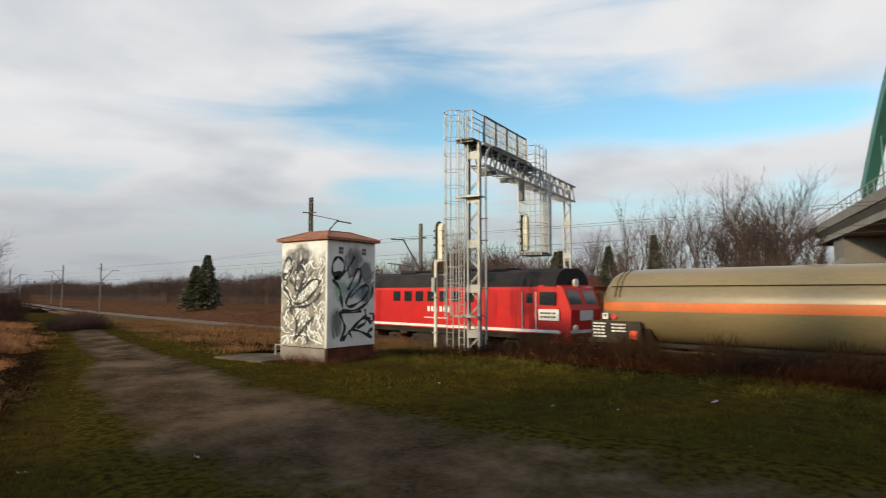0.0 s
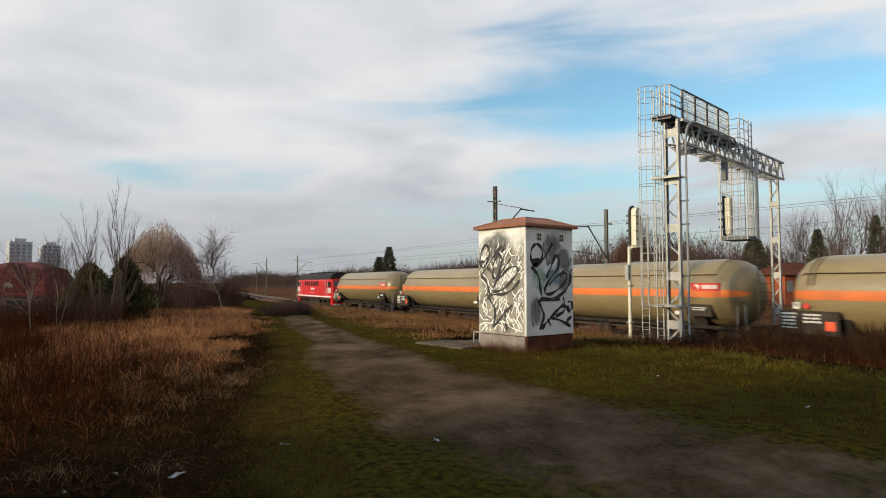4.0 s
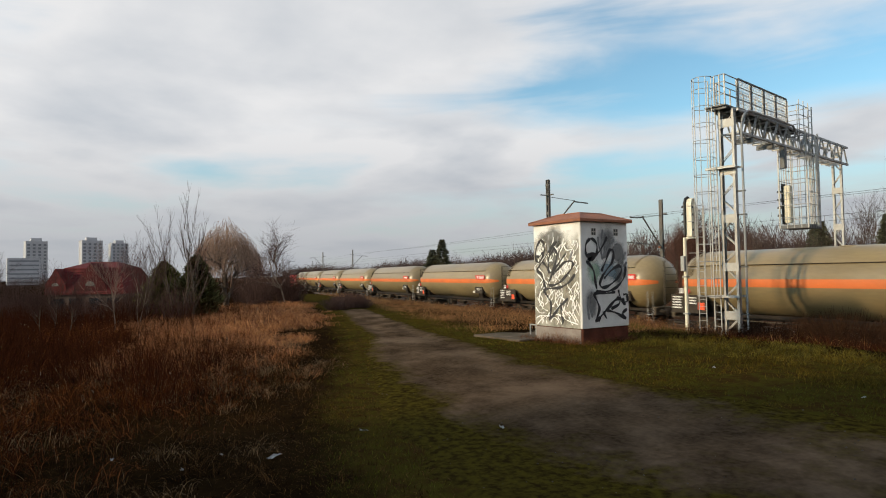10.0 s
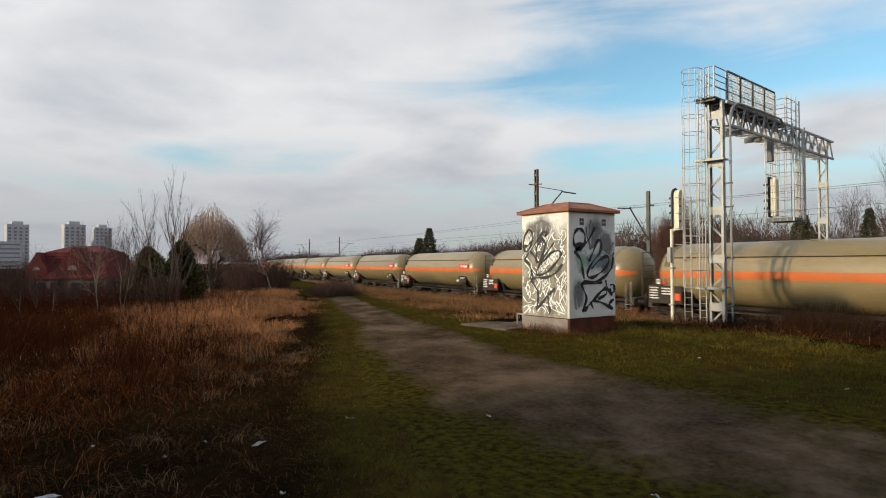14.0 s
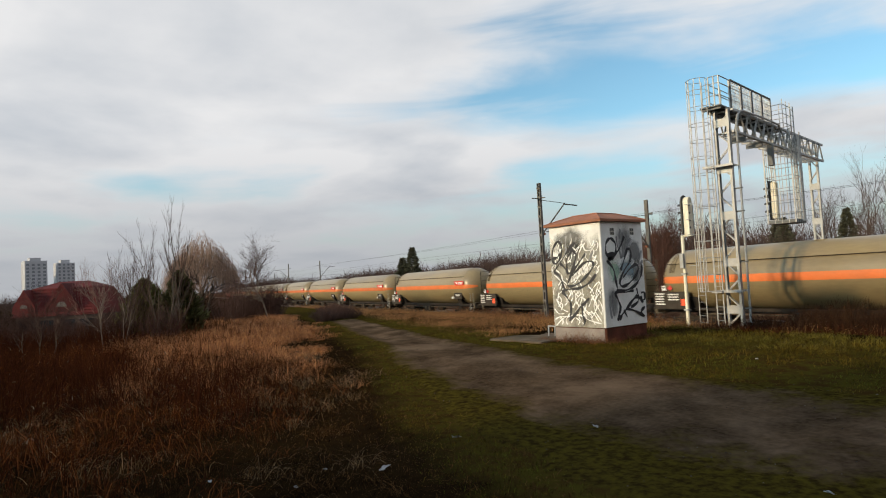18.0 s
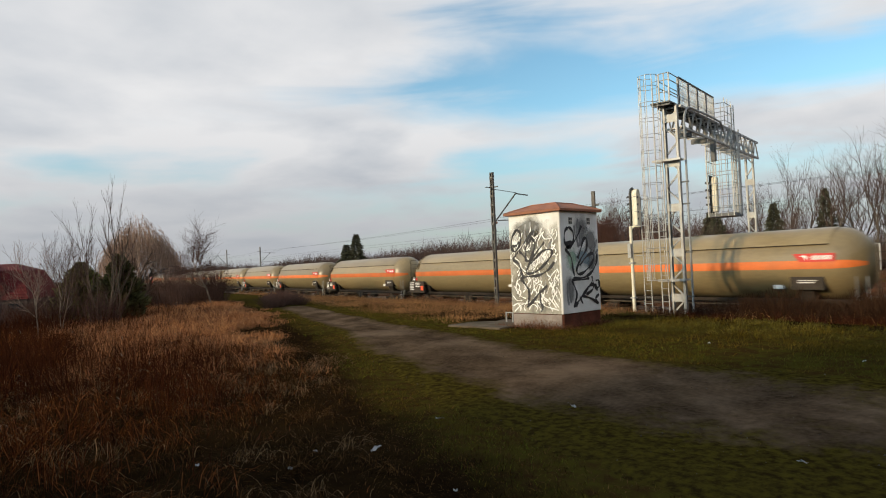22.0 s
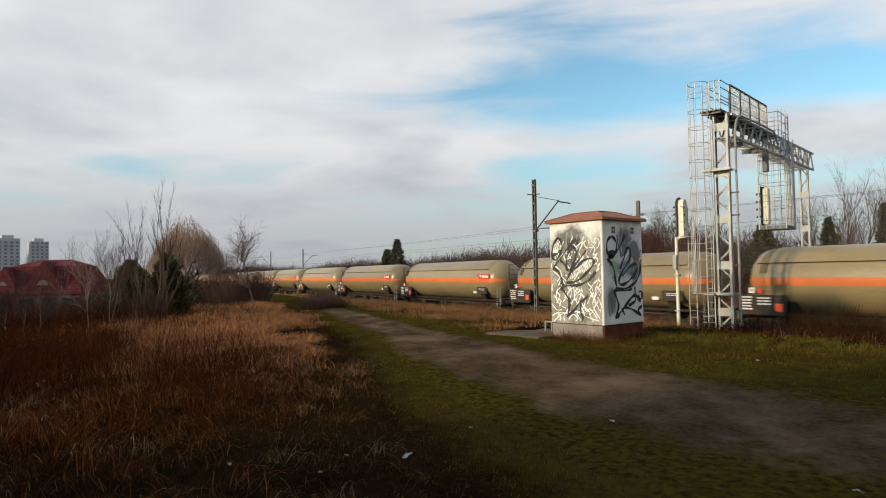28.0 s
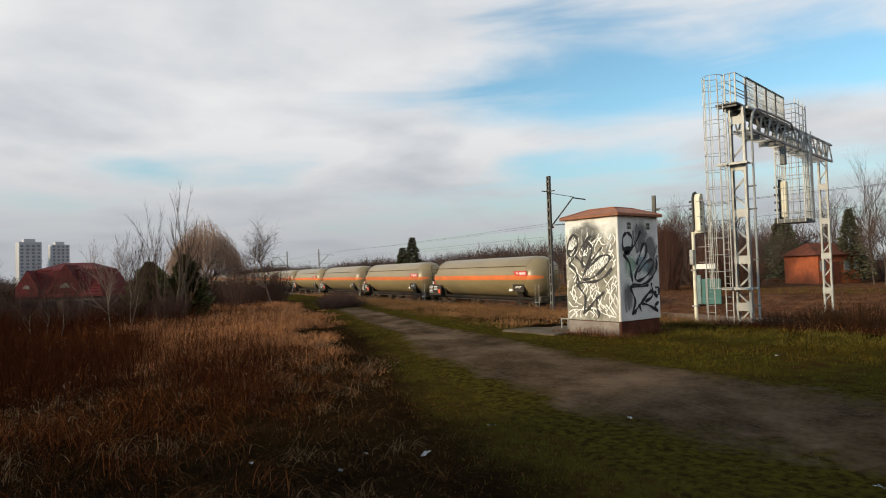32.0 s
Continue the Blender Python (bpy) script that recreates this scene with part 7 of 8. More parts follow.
def shrub(x, y, height, width, seed, label, mat="twig", n=420, name="bare_shrub", z=None, stout=1.0):
    rnd = random.Random(seed)
    z = ground_z(x, y) if z is None else z
    t = thing(name, label, "shrub", pose(x, y, z))
    m = Mesh()
    for i in range(n):
        a, q = rnd.uniform(0, 6.283), rnd.random() ** 0.6
        b = Vector((math.cos(a) * q * width * 0.28, math.sin(a) * q * width * 0.28, 0))
        h = height * rnd.uniform(0.45, 1.0) * (1 - 0.35 * q * q)
        e = b + Vector((math.cos(a) * q * width * 0.25 + rnd.gauss(0, 0.12) * width * 0.3, math.sin(a) * q * width * 0.25 + rnd.gauss(0, 0.12) * width * 0.3, h))
        mid = (b + e) / 2 + Vector((rnd.gauss(0, 0.05), rnd.gauss(0, 0.05), 0.05 * h))
        m.tube(b, mid, 0.010 * stout, 0.007 * stout, n=3, caps=False).tube(mid, e, 0.007 * stout, 0.003 * stout, n=3, caps=False)
        for k in range(2):
            s = mid.lerp(e, rnd.uniform(0.1, 0.8))
            m.tube(s, s + Vector((rnd.gauss(0, 0.16), rnd.gauss(0, 0.16), rnd.uniform(0.1, 0.4))) * (height / 2.5), 0.005 * stout, 0.002 * stout, n=3, caps=False)
    part("branchwork", m, M[mat], t, fix=False)
    return t


def weeping_willow(x, y, height, width, seed, label):
    rnd = random.Random(seed)
    z = ground_z(x, y)
    t = thing("willow_tree", label, "tree", pose(x, y, z))
    thick, thin = Mesh(), Mesh()
    grow(thick, thin, Vector((0, 0, -0.2)), Vector((0, 0, 1)), height * 0.42, height * 0.03, 2, rnd, 0.9, 0.2, 0.02, 1.0, 2)
    part("trunk", thick, M["bark"], t, smooth=True, fix=False)
    for i in range(2100):
        a, q = rnd.uniform(0, 6.283), rnd.random() ** 0.45
        lump = 0.86 + 0.14 * math.sin(5 * a + 2) * math.cos(3 * a)
        top = height * (0.50 + 0.50 * math.sqrt(max(0, 1 - q * q))) * lump * rnd.uniform(0.75, 1.0)
        p = Vector((math.cos(a) * q * width / 2, math.sin(a) * q * width / 2, top))
        fall = top * rnd.uniform(0.15, 0.55)
        for k in range(4):
            e = p + Vector((math.cos(a) * 0.13 * (2 - k) + rnd.gauss(0, 0.14), math.sin(a) * 0.13 * (2 - k) + rnd.gauss(0, 0.14), -fall * (0.06, 0.2, 0.34, 0.4)[k]))
            thin.tube(p, e, 0.013, 0.008, n=3, caps=False)
            p = e
    part("crown", thin, M["twig_willow"], t, "pale hanging twigs", fix=False)


def far_belt(name, pts, depth, height, n, seed, label, mat="far_wood"):
    """A distant belt of leafless woodland along a line: many slender stems with rounded crowns of fine twigs."""
    rnd = random.Random(seed)
    m = Mesh()
    lens = [math.dist(a, b) for a, b in zip(pts, pts[1:])]
    total = sum(lens)
    for i in range(n):
        s = rnd.uniform(0, total)
        k = 0
        while s > lens[k] and k < len(lens) - 1:
            s -= lens[k]
            k += 1
        a, b = pts[k], pts[k + 1]
        q = s / lens[k]
        nx, ny = -(b[1] - a[1]) / lens[k], (b[0] - a[0]) / lens[k]
        o = rnd.uniform(0, depth)
        x, y = a[0] + (b[0] - a[0]) * q + nx * o, a[1] + (b[1] - a[1]) * q + ny * o
        z = ground_z(x, y) - 0.3
        swell = 0.85 + 0.30 * noise.noise(Vector((x * 0.03, y * 0.03, seed))) + 0.25 * noise.noise(Vector((x * 0.12, y * 0.12, seed)))
        h = height * max(0.35, swell) * rnd.uniform(0.55, 1.0)
        rx = h * rnd.uniform(0.20, 0.34)
        top = Vector((x, y, z + h * 0.58))
        for c in range(27):
            u = Vector((rnd.gauss(0, 1), rnd.gauss(0, 1), rnd.gauss(0.25, 1))).normalized()
            o = rnd.uniform(0.35, 1.0)
            e = top + Vector((u.x * rx * o, u.y * rx * o, u.z * h * 0.42 * o))
            p = e - (u + Vector((rnd.gauss(0, 0.5), rnd.gauss(0, 0.5), 0.7))).normalized() * h * rnd.uniform(0.10, 0.24)
            w = u.cross(Vector((rnd.gauss(0, 1), rnd.gauss(0, 1), rnd.gauss(0, 1)))).normalized() * h * rnd.uniform(0.0025, 0.006)
            m.add([p - w, p + w, e], [(0, 1, 2)])
        w = 0.008 * h
        m.add([(x - w, y, z), (x + w, y, z), (x + w * 0.4, y, z + h * 0.62), (x - w * 0.4, y, z + h * 0.62)], [(0, 1, 2, 3)])
    return single(name, m, M[mat], label, "woodland", kind="stuff", fix=False)


def build_trees():
    # south-west corner: reeds give way to garden trees
    bare_tree(-42.4, 7.2, 8.1, 3, "tall slender leafless birch clump in dry reeds", stems=4, spread=0.5, up=0.8, level=2, kids=3, twig_len=0.7, radius=0.058, name="birch_tree", wander=0.10, first=0.62)
    bare_tree(-44.5, 5.4, 6.0, 8, "thin leafless birch with upright twigs", stems=2, spread=0.5, up=0.7, radius=0.045, level=2, kids=3, name="birch_tree", wander=0.10, first=0.6)
    bare_tree(-38.0, 3.0, 4.3, 24, "small pale-barked leafless tree with crooked limbs", stems=1, bark="bark_pale", twig="twig_pale", spread=0.7, up=0.75, radius=0.034, twig_len=0.5, name="pale_tree", wander=0.18, lean=0.06)
    bare_tree(-40.3, 4.4, 5.0, 34, "small pale-barked leafless tree beside the house", stems=2, bark="bark_pale", twig="twig", spread=0.6, up=0.8, radius=0.03, twig_len=0.5, name="pale_tree", wander=0.16)
    bare_tree(-50.0, 16.6, 6.3, 13, "pale-barked leafless tree with a wide open crown", stems=1, bark="bark_pale", twig="twig", spread=1.0, up=0.28, radius=0.075, twig_len=0.8, name="pale_tree", level=3, kids=3, wander=0.2, first=0.55)
    weeping_willow(-58.5, 14.0, 8.6, 5.6, 2, "large pale weeping willow without leaves")
    conifer(-46.6, 6.8, 3.7, 4.4, 5, "broad yellow-green garden thuja", "thuja_light", 1.2, "thuja_bush", columnar=True, clump=0.24)
    conifer(-44.1, 8.4, 4.0, 3.4, 7, "tall dark green garden thuja beside birches", "thuja", 1.2, "thuja_bush", columnar=True, clump=0.24)
    shrub(-52.4, 17.4, 3.8, 4.4, 9, "dense dark brown leafless shrub beside the path", n=420)
    for i, (x, y, h, w) in enumerate(((-50.5, 14.2, 3.4, 3.6), (-54.5, 15.0, 3.9, 4.4), (-53.8, 18.2, 3.4, 3.6), (-41.5, 6.6, 2.6, 3.0), (-44, 4.6, 2.8, 3.2), (-46.5, 1.5, 1.9, 4.0), (-49.5, -1.5, 2.2, 4.4), (-48, 4.0, 1.8, 4.0), (-42, -6.0, 2.6, 4.0), (-55, -1.5, 3.4, 5.0), (-58, -4.5, 3.8, 5.5), (-54, -6.0, 3.2, 5.0), (-62, -2.0, 3.6, 5.0))):
        shrub(x, y, h, w, 40 + i, "dense red-brown leafless garden shrub", n=300)
    for i, (x, y, h, w) in enumerate(((-41.2, 17.2, 1.1, 2.6), (-42.8, 18.6, 1.3, 3.0), (-44.5, 19.6, 1.2, 3.0), (-41.8, 19.2, 0.9, 2.2), (-46.5, 20.6, 1.1, 3.2), (-48.5, 21.5, 1.0, 3.0))):
        shrub(x, y, h, w, 300 + i, "low dark bramble shrub where the path ends", n=260, name="low_shrub")
    rnd = random.Random(410)
    for i in range(30):
        x = -13.6 + 0.66 * i + rnd.uniform(-0.4, 0.4)
        y = track_y(x) - rnd.uniform(3.4, 6.2)
        shrub(x, y, rnd.uniform(1.0, 1.75), rnd.uniform(1.8, 2.8), 420 + i, "dark tangled bramble bush on the railway bank", "bramble", n=330, name="bramble_bush", stout=0.9)
    for i in range(9):
        x = -20.5 - 2.6 * i + rnd.uniform(-0.8, 0.8)
        y = track_y(x) - rnd.uniform(3.6, 6.0)
        shrub(x, y, rnd.uniform(0.6, 1.1), rnd.uniform(1.6, 2.8), 450 + i, "red-brown bramble bush in dry grass by the railway", "kiosk_weed", n=240, name="bramble_bush", stout=0.9)
    bare_tree(-42, -3.0, 4.0, 77, "leafless garden tree beside the red-roofed house", stems=2, spread=0.8, up=0.5, radius=0.05)
    bare_tree(-38.5, 0.2, 3.4, 78, "thin leafless garden tree beside the red-roofed house", stems=3, spread=0.7, up=0.5, radius=0.04)
    # unseen thickets and conifers behind the camera, added only to shade the near ground
    for i, (x, y, h, w) in enumerate(((-20.5, -18, 4.6, 6.0), (-16, -18, 5.4, 6.0), (-11.5, -18, 5.8, 6.0), (-7, -17, 6.0, 6.0), (-2.5, -18, 6.2, 6.0), (2, -17.5, 6.4, 6.0), (6.5, -17, 6.4, 6.0), (11, -16, 6.2, 6.0), (15.5, -14, 6.2, 6.0), (19.5, -11, 6.0, 6.0), (23.5, -8, 6.0, 6.0))):
        shrub(x, y, h, w, 200 + i, "unseen leafless thicket added south of the reeds for shade", n=620, name="hedge_thicket", stout=3.0)
    for i, (x, y, h, w) in enumerate(((-11.0, -10.5, 4.0, 6.0), (-6.5, -10.0, 4.6, 6.0), (-2.0, -10.0, 4.8, 6.0), (2.5, -10.0, 4.8, 6.0), (6.5, -8.0, 5.0, 6.0), (8.5, -3.5, 5.2, 6.0), (9.0, 1.5, 5.2, 6.0))):
        shrub(x, y, h, w, 240 + i, "unseen leafless thicket added at the edge of the reeds to cut skylight", n=900, name="hedge_thicket", stout=3.5)
    for i, (x, y, h, w) in enumerate(((-15.0, -20, 17.0, 7.0), (-10.0, -19, 17.5, 8.0), (-4.5, -19, 17.5, 8.5), (1.5, -18, 17.0, 9.0), (7.5, -17, 17.0, 9.0))):
        conifer(x, y, h, w, 220 + i, "unseen tall conifer added south of the reeds for shade", "needle", 0.7, "conifer_tree", clump=0.75)
    # north of the railway, west: spruces and woods
    conifer(-88.2, 55.0, 6.8, 5.4, 15, "dark narrow spruce standing above the train", "needle", 0.5, "spruce_tree", clump=0.42)
    conifer(-86.8, 56.0, 8.2, 5.2, 16, "taller dark ragged spruce standing above the train", "needle", 0.5, "spruce_tree", clump=0.42)
    far_belt("far_woodland", [(-330, 110), (-240, 108), (-170, 98), (-120, 90), (-96, 84), (-62, 74), (-44, 70)], 30, 10.6, 9000, 1, "grey-brown leafless woodland beyond the railway")
    far_belt("far_woodland", [(-900, -200), (-700, 40), (-520, 130), (-300, 140)], 60, 13, 1500, 2, "hazy leafless woodland on the horizon")
    far_belt("far_woodland", [(-260, -130), (-210, -40), (-190, 20), (-230, 48)], 30, 8, 1900, 3, "leafless trees and hedges beyond the gardens")
    far_belt("far_woodland", [(-60, 96), (-20, 100), (30, 110), (90, 105)], 40, 6.5, 1500, 4, "leafless woodland behind the allotments")
    # north of the railway, east
    bare_tree(-36.6, 50.3, 9.2, 171, "bushy red-brown leafless tree behind the kiosk", stems=3, twig="twig_brown", spread=0.6, up=0.7, radius=0.09, twig_len=0.9, level=3, kids=3, wander=0.14, first=0.5)
    shrub(-36.6, 50.3, 7.4, 4.0, 172, "dense red-brown thicket under a leafless tree", "twig_brown", n=620, name="thicket", stout=1.6)
    shrub(-33.5, 52.5, 5.2, 5.2, 173, "dark brown leafless thicket across the railway", "twig_brown", n=620, name="thicket", stout=1.6)
    shrub(-31.0, 54.0, 4.6, 4.4, 174, "dark brown leafless thicket across the railway", "twig_brown", n=520, name="thicket", stout=1.6)
    conifer(-34.0, 70.0, 7.2, 6.2, 19, "dark conifer behind the orange cottage", "needle", 1.0, "spruce_tree", clump=0.23)
    conifer(-26.2, 65.8, 7.2, 5.2, 20, "dark spruce among bare trees across the railway", "needle", 1.0, "spruce_tree", clump=0.23)
    conifer(-22.9, 71.1, 8.6, 4.6, 22, "dark narrow spruce among bare trees", "needle", 0.9, "spruce_tree", clump=0.23)
    conifer(-36.5, 74.0, 7.4, 6.8, 23, "dark rounded conifer beyond the gantry", "needle", 1.0, "spruce_tree", clump=0.26)
    for i, (x, y, h, st) in enumerate(((-27.3, 73.3, 12.4, 2), (-23.6, 70.2, 11.8, 2), (-19.6, 71.7, 13.4, 2), (-30.5, 71.6, 9.5, 2), (-21.4, 74.5, 12.6, 2), (-17.4, 75.0, 12.0, 2), (-8.5, 82.0, 13.0, 3), (-33.0, 62.0, 6.5, 2), (-40.0, 66.0, 7.0, 2), (-22.0, 60.0, 6.2, 2))):
        bare_tree(x, y, h * 0.92, 100 + i, "tall leafless tree across the railway", stems=st, twig="far_twig", spread=0.7, up=0.65, radius=0.012 * h, twig_len=1.1, wander=0.14, first=0.6)
    for i, (x, y, h) in enumerate(((-13.6, 79.5, 15.6), (-11.0, 78.5, 13.0), (-15.8, 81.0, 11.5))):
        bare_tree(x, y, h * 1.02, 120 + i, "large dense-twigged leafless tree near the bridge", stems=2, twig="far_twig", spread=0.75, up=0.6, radius=0.18, twig_len=1.2, level=3, kids=3, wander=0.13, first=0.55)
    for i, (x, y, h, w) in enumerate(((-14.5, 76, 9.0, 7.0), (-10.8, 77, 9.5, 7.0), (-8.0, 79, 7.5, 5.0), (-12.6, 79, 11.0, 6.0), (-18.5, 76, 5.0, 6.0), (-23.5, 69, 4.2, 6.0), (-28.5, 68, 4.2, 5.0), (-38.0, 60, 4.0, 6.0), (-44.0, 62, 4.6, 7.0), (-52.0, 64, 4.4, 7.0), (-31.5, 54.5, 3.6, 4.0))):
        shrub(x, y, h, w, 60 + i, "dense brown leafless thicket across the railway", "far_twig", n=560, name="thicket")


# ---- buildings ----
def window(parent, x0, x1, z0, z1, y, face, mat="far_window"):
    return part("window", Mesh().box(x0, min(y, y + face * 0.05), z0, x1, max(y, y + face * 0.05), z1), M[mat], parent)


def build_buildings():
    # red-roofed house south-west, behind the reeds; its front looks east-south-east
    gz = ground_z(-57, 3.6)
    h = thing("house", "house with a dark red mansard roof and gabled dormers", "house", pose(-58.0, 4.2, gz, 0, 0, 56))
    L, W, e, r = 3.1, 2.8, 1.9, 4.45
    part("wall", Mesh().box(-L + 0.2, -W + 0.2, -0.3, L - 0.2, W - 0.2, e), M["far_wall_warm"], h, "ochre rendered wall")
    m = Mesh()
    lo = [(-L, -W, e), (L, -W, e), (L, W, e), (-L, W, e)]
    hi = [(-L + 0.9, -W + 1.1, r - 0.5), (L - 0.9, -W + 1.1, r - 0.5), (L - 0.9, W - 1.1, r - 0.5), (-L + 0.9, W - 1.1, r - 0.5)]
    ri = [(-L + 2.0, 0, r), (L - 2.0, 0, r)]
    m.add(lo + hi + ri, [(3, 2, 1, 0), (0, 1, 5, 4), (1, 2, 6, 5), (2, 3, 7, 6), (3, 0, 4, 7), (4, 5, 9, 8), (6, 7, 8, 9), (5, 6, 9), (7, 4, 8)])
    roof = part("roof", m, M["red_tile"], h, "dark red tiled mansard roof")
    for i in range(9):
        z = e + (r - 0.5 - e) * (i + 0.5) / 9
        k = (i + 0.5) / 9
        part("tile_course", Mesh().bar((-L + 0.9 * k, -W + 1.1 * k - 0.02, z), (L - 0.9 * k, -W + 1.1 * k - 0.02, z), 0.05, 0.05), M["red_tile"], roof)
    for x, w, k in ((-2.3, 0.85, 1.0), (0.4, 1.25, 1.35)):
        d = part("dormer", Mesh().prism([(x - w, e + 0.25), (x + w, e + 0.25), (x + w * 0.9, e + 0.8), (x, e + 0.9 + 1.1 * k), (x - w * 0.9, e + 0.8)], -W + 0.12, -W + 2.0, "y"), M["red_tile"], h, "steep gabled dormer with red tiles")
        part("dormer_window", Mesh().lathe([(-W + 0.10, 0.0), (-W + 0.10, 0.27 * k)], "y", 12, (x, 0, e + 0.65), 0, math.pi), M["dormer_glass"], d, "pale arched dormer window")
    for x in (-2.2, -0.75, 0.8, 2.2):
        window(h, x - 0.5, x + 0.5, 0.5, 1.6, -W + 0.2, -1, "glass")
    # tower blocks
    for i, (x, y, w, top) in enumerate(((-727, 4, 18, 42), (-701, 49, 18, 42), (-709, 74, 15, 40))):
        b = thing("tower_block", "distant pale grey concrete apartment tower", "apartment tower", pose(x, y, -4, 0, 0, 8), "apartment towers on the horizon")
        part("wall", Mesh().box(-7, -w / 2, 0, 7, w / 2, top + 2), M["far_wall"], b)
        part("roof_hut", Mesh().box(-4, -w / 4, top + 2, 4, w / 4, top + 5), M["far_wall"], b)
        for f in range(12):
            for k in range(4):
                y0 = -w / 2 + w * (k + 0.25) / 4
                part("window", Mesh().box(7.0, y0, 3 + f * 3.3, 7.15, y0 + w / 8, 4.9 + f * 3.3), M["far_window"], b)
        for k in (-0.5, 0.0, 0.5):
            part("balcony_bay", Mesh().box(7.0, k * w * 0.5 - 0.7, 2, 7.6, k * w * 0.5 + 0.7, top), M["far_wall"], b)
    b = thing("low_block", "distant long pale apartment block", "apartment block", pose(-606, 8, -4, 0, 0, 4))
    part("wall", Mesh().box(-7, -24, 0, 7, -2, 24), M["far_wall"], b)
    for f in range(6):
        part("window_band", Mesh().box(7.0, -23, 4 + f * 3.4, 7.1, -3, 5.2 + f * 3.4), M["far_window"], b)
    # orange cottage and allotment sheds across the railway
    gz = ground_z(-29, 66)
    c = thing("brick_cottage", "small orange brick cottage with a dark low roof", "cottage", pose(-28.4, 67.2, gz, 0, 0, 62))
    part("wall", Mesh().box(-4.2, -3.0, -0.3, 0.4, 1.6, 2.8), M["brick_orange"], c, "orange brick wall")
    part("roof", Mesh().add([(-4.6, -3.4, 2.75), (0.8, -3.4, 2.75), (0.8, 2.0, 2.75), (-4.6, 2.0, 2.75), (-3.4, -0.7, 4.0), (-0.4, -0.7, 4.0)], [(3, 2, 1, 0), (0, 1, 5, 4), (2, 3, 4, 5), (1, 2, 5), (3, 0, 4)]), M["plinth"], c, "dark brown roof")
    for x in (-3.6, -1.0):
        window(c, x - 0.4, x + 0.2, 1.2, 2.2, -3.0, -1)
    part("window_frame", Mesh().box(-0.35, -3.07, 1.2, 0.25, -3.004, 2.3), M["label_white"], c, "white-framed window")
    part("door", Mesh().box(-2.8, -3.06, 0, -1.9, -3.004, 2.1), M["plinth"], c)
    gz = ground_z(-27.4, 42.5)
    t = thing("equipment_cabinet", "teal-painted trackside equipment cabinet", "cabinet", pose(-27.6, 42.0, gz, 0, 0, 30))
    part("body", Mesh().bevelled(-0.50, -0.45, 0, 0.85, 0.45, 1.9, 0.04), M["teal"], t, "teal cabinet body")
    part("side", Mesh().bevelled(-1.02, -0.5, 0, -0.53, 0.4, 2.2, 0.04), M["teal_pale"], t, "pale grey-teal narrow cabinet")
    for x in (-0.05, 0.4):
        part("door_seam", Mesh().box(x, -0.458, 0.15, x + 0.02, -0.45, 1.8), M["black"], t)
    sg = thing("track_sign", "small white rectangular sign on a post", "sign", pose(-25.9, 38.6, ground_z(-25.9, 38.6)))
    part("plate", Mesh().box(-0.85, -0.02, 3.15, 0.75, 0.02, 3.5), M["label_white"], sg)
    part("post", Mesh().tube((0, 0.05, -0.2), (0, 0.05, 3.4), 0.04, n=8), M["galv"], sg)
    gz = ground_z(-21, 70)
    s = thing("garden_shed", "grey-green allotment shed with a pale frame", "shed", pose(-20.0, 67.5, gz, 0, 0, 62))
    part("wall", Mesh().box(-1.8, -1.2, -0.2, 1.8, 1.2, 2.3), M["teal"], s)
    part("roof", Mesh().box(-2.0, -1.4, 2.3, 2.0, 1.4, 2.42), M["galv"], s)
    part("frame", Mesh().bar((-1.9, -1.5, 0), (-1.9, -1.5, 2.6), 0.1, 0.1).bar((1.9, -1.5, 0), (1.9, -1.5, 2.6), 0.1, 0.1).bar((-1.9, -1.5, 2.6), (1.9, -1.5, 2.6), 0.1, 0.1), M["label_white"], s)
    # road bridge over the railway
    b = thing("road_bridge", "concrete road bridge with green steel arches over the railway", "bridge", pose(-5.7, 72.9, 0, 0, 0, 14.2))
    # south of y -62 the deck runs on unseen, to block low skylight
    part("deck", Mesh().prism([(0, 7.6), (13, 7.6), (13, 9.5), (0, 9.5), (0, 8.8), (0.5, 8.4)], -112, 12, "y"), M["bridge"], b, "concrete bridge deck")
    part("parapet", Mesh().box(-0.15, -112, 8.9, 0.1, 30, 9.75), M["bridge"], b, "pale concrete edge beam")
    rl = part("railing", Mesh().tube((0, -112, 10.75), (0, 30, 10.75), 0.05).tube((0, -112, 10.2), (0, 30, 10.2), 0.03), M["galv"], b)
    for i in range(71):
        part("baluster", Mesh().bar((0, -112 + i * 2, 9.7), (0, -112 + i * 2, 10.75), 0.05, 0.05), M["galv"], rl)
    part("abutment", Mesh().box(0.4, -2, -2, 13, 3, 7.6), M["bridge"], b, "concrete abutment")
    # solid wall out of view, added to dim the near ground
    part("retaining_wall", Mesh().box(0.6, -112, -2, 12.4, -66, 7.596), M["bridge"], b, "unseen wall added under the deck to block low skylight")
    part("wing_wall", Mesh().add([(0.2, -1.5, 5.6), (0.2, -1.5, -1.5), (-5, 5, -1.5), (-5, 5, 1.0), (0.8, -1.5, 5.6), (0.8, -1.5, -1.5), (-4.6, 5.6, -1.5), (-4.6, 5.6, 1.0)], [(0, 1, 2, 3), (7, 6, 5, 4), (0, 3, 7, 4), (0, 4, 5, 1), (2, 6, 7, 3), (1, 5, 6, 2)]), M["bridge"], b, "sloping concrete wing wall")
    for y in (-22, -60):
        for x in (2.5, 10.5):
            part("pier", Mesh().tube((x, y, -2), (x, y, 7.6), 0.7, n=20), M["bridge"], b)
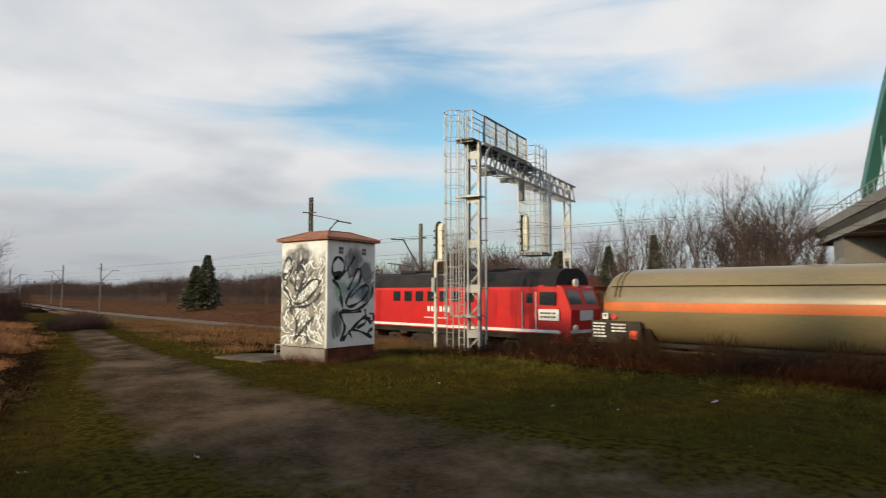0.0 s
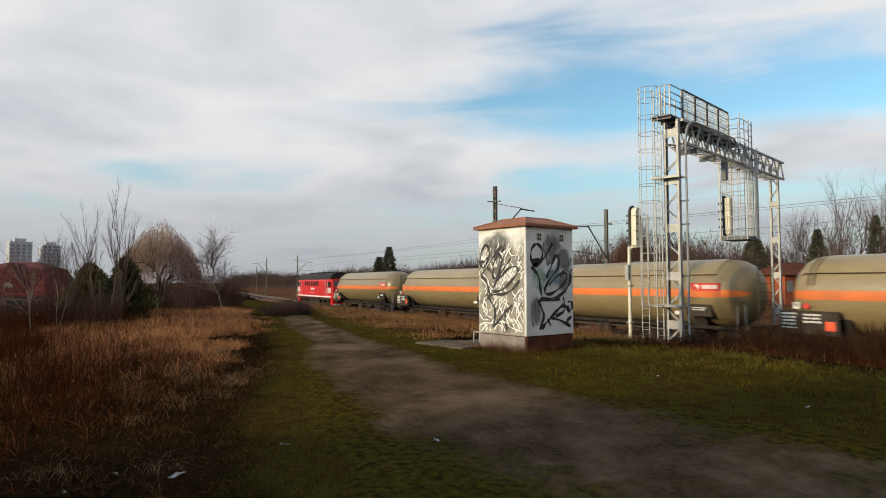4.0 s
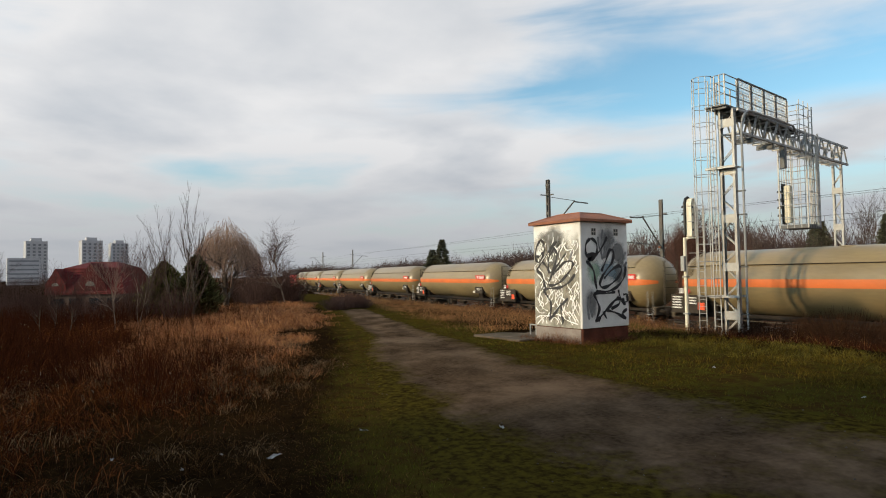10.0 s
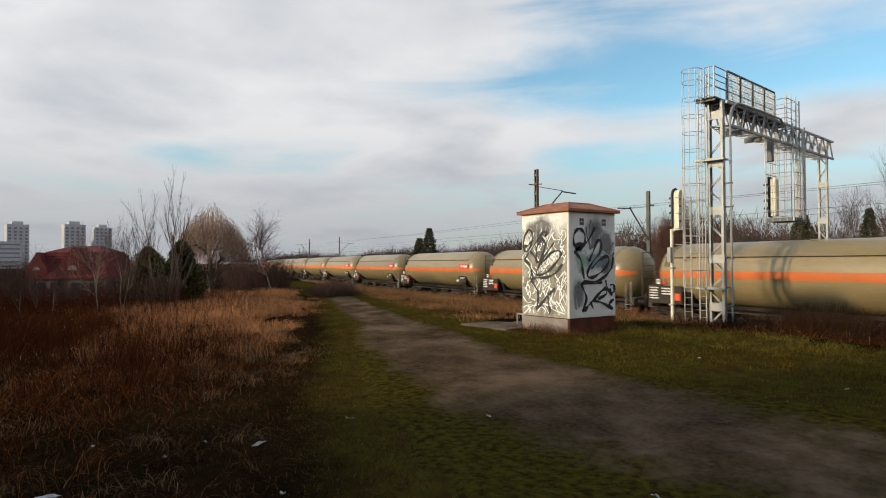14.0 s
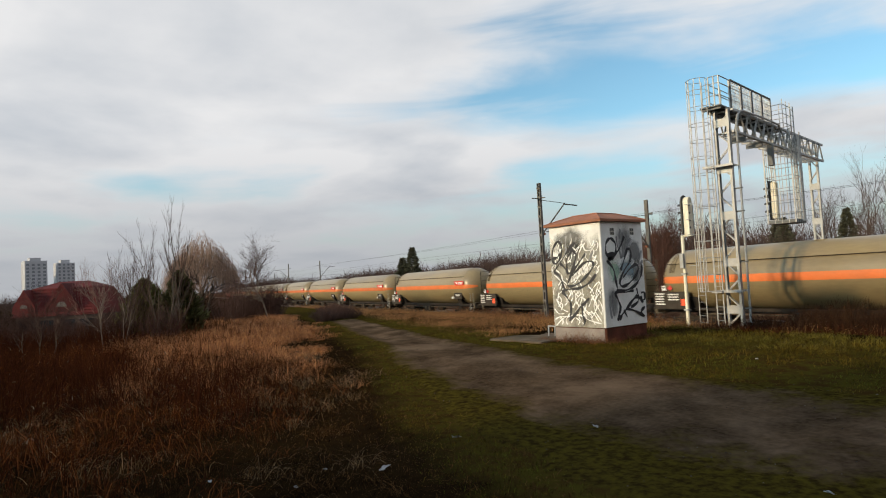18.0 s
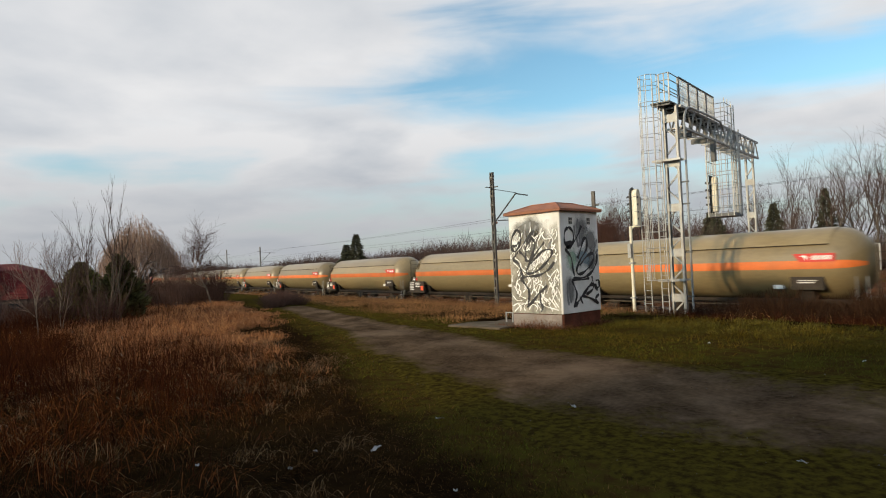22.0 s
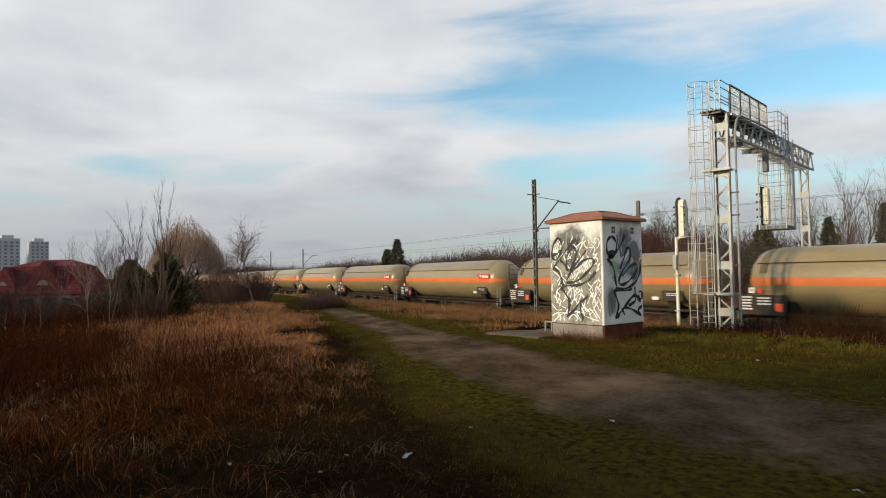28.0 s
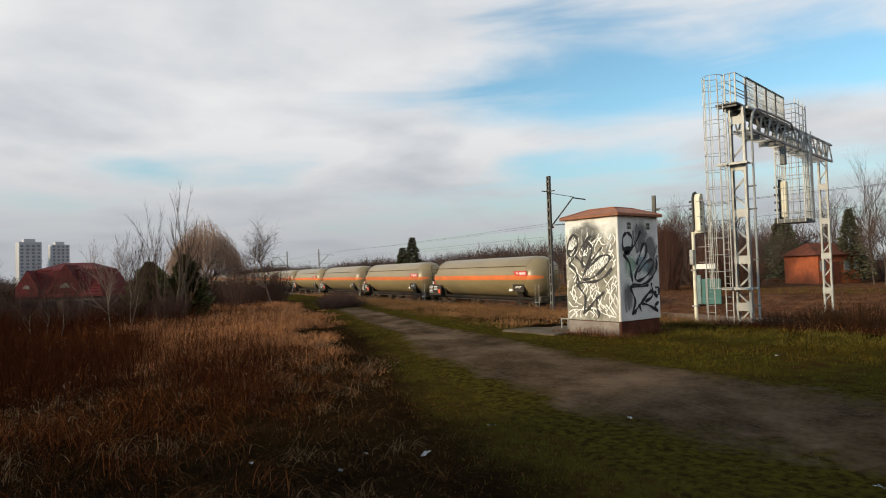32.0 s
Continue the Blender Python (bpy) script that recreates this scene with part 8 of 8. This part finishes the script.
    for x in (1.2, 11.8):
        pts = [(x, -8 - 44 * q, 9.5 + 13 * math.sin(math.pi * (q * 0.94 + 0.03))) for q in np.linspace(0, 1, 17)]
        arch = Mesh()
        for i, p in enumerate(pts):
            u, v = Vector(pts[max(0, i - 1)]), Vector(pts[min(len(pts) - 1, i + 1)])
            out = (v - u).normalized().cross(Vector((1, 0, 0)))
            for dx, dr in ((-0.45, -0.55), (0.45, -0.55), (0.45, 0.55), (-0.45, 0.55)):
                arch.v.append(tuple(Vector(p) + Vector((dx, 0, 0)) + out * dr))
        arch.f += [(i * 4 + k, i * 4 + (k + 1) % 4, i * 4 + 4 + (k + 1) % 4, i * 4 + 4 + k) for i in range(len(pts) - 1) for k in range(4)]
        part("arch", arch, M["bridge_steel"], b, "dark green steel arch")
        for p in pts[2:-2:2]:
            part("hanger", Mesh().tube(p, (p[0], p[1], 9.5), 0.06, n=6), M["bridge_steel"], b)


def build_litter():
    rnd = random.Random(9)
    spots = ((-9.63, 2.2, 0.46, 0.11), (-9.2, -0.45, 0.50, 0.42), (-7.6, 1.16, 0.16, 0.1), (-7.5, 1.76, 0.14, 0.08), (-9.9, 0.96, 0.12, 0.08), (-8.7, 5.78, 0.16, 0.08), (-4.85, 5.03, 0.2, 0.08), (-9.6, 13.1, 0.12, 0.1),
             (-5.85, 12.05, 0.10, 0.08), (-3.2, 14.2, 0.30, 0.14), (-4.6, 12.4, 0.12, 0.08), (-10.3, 1.6, 0.12, 0.08), (-11.2, 0.2, 0.14, 0.1), (-10.1, 3.9, 0.28, 0.07))
    for i, (x, y, l, w) in enumerate(spots):
        l, w = l * 0.55, w * 0.5
        m = Mesh()
        n, k = 5, 4
        for a in range(n):
            for b in range(k):
                m.v.append(((a / (n - 1) - 0.5) * l + rnd.gauss(0, 0.008), (b / (k - 1) - 0.5) * w + rnd.gauss(0, 0.008), 0.05 + abs(rnd.gauss(0, 0.02))))
        m.f = [(a * k + b, (a + 1) * k + b, (a + 1) * k + b + 1, a * k + b + 1) for a in range(n - 1) for b in range(k - 1)]
        ob = single("paper_scrap" if l < 0.18 else "plastic_scrap", m, M["litter"], "crumpled white paper scrap lying on the ground", "litter", fix=False)
        ob.matrix_basis = pose(x, y, ground_z(x, y), rnd.uniform(-8, 8), rnd.uniform(-8, 8), rnd.uniform(0, 180))


# ---- the place ----
build_ground()
build_path()
build_buildings()
build_kiosk()
build_gantry()
build_signal()
build_masts()
build_trees()
build_plants()
build_litter()
TRAIN = build_train()
build_track()
motions()
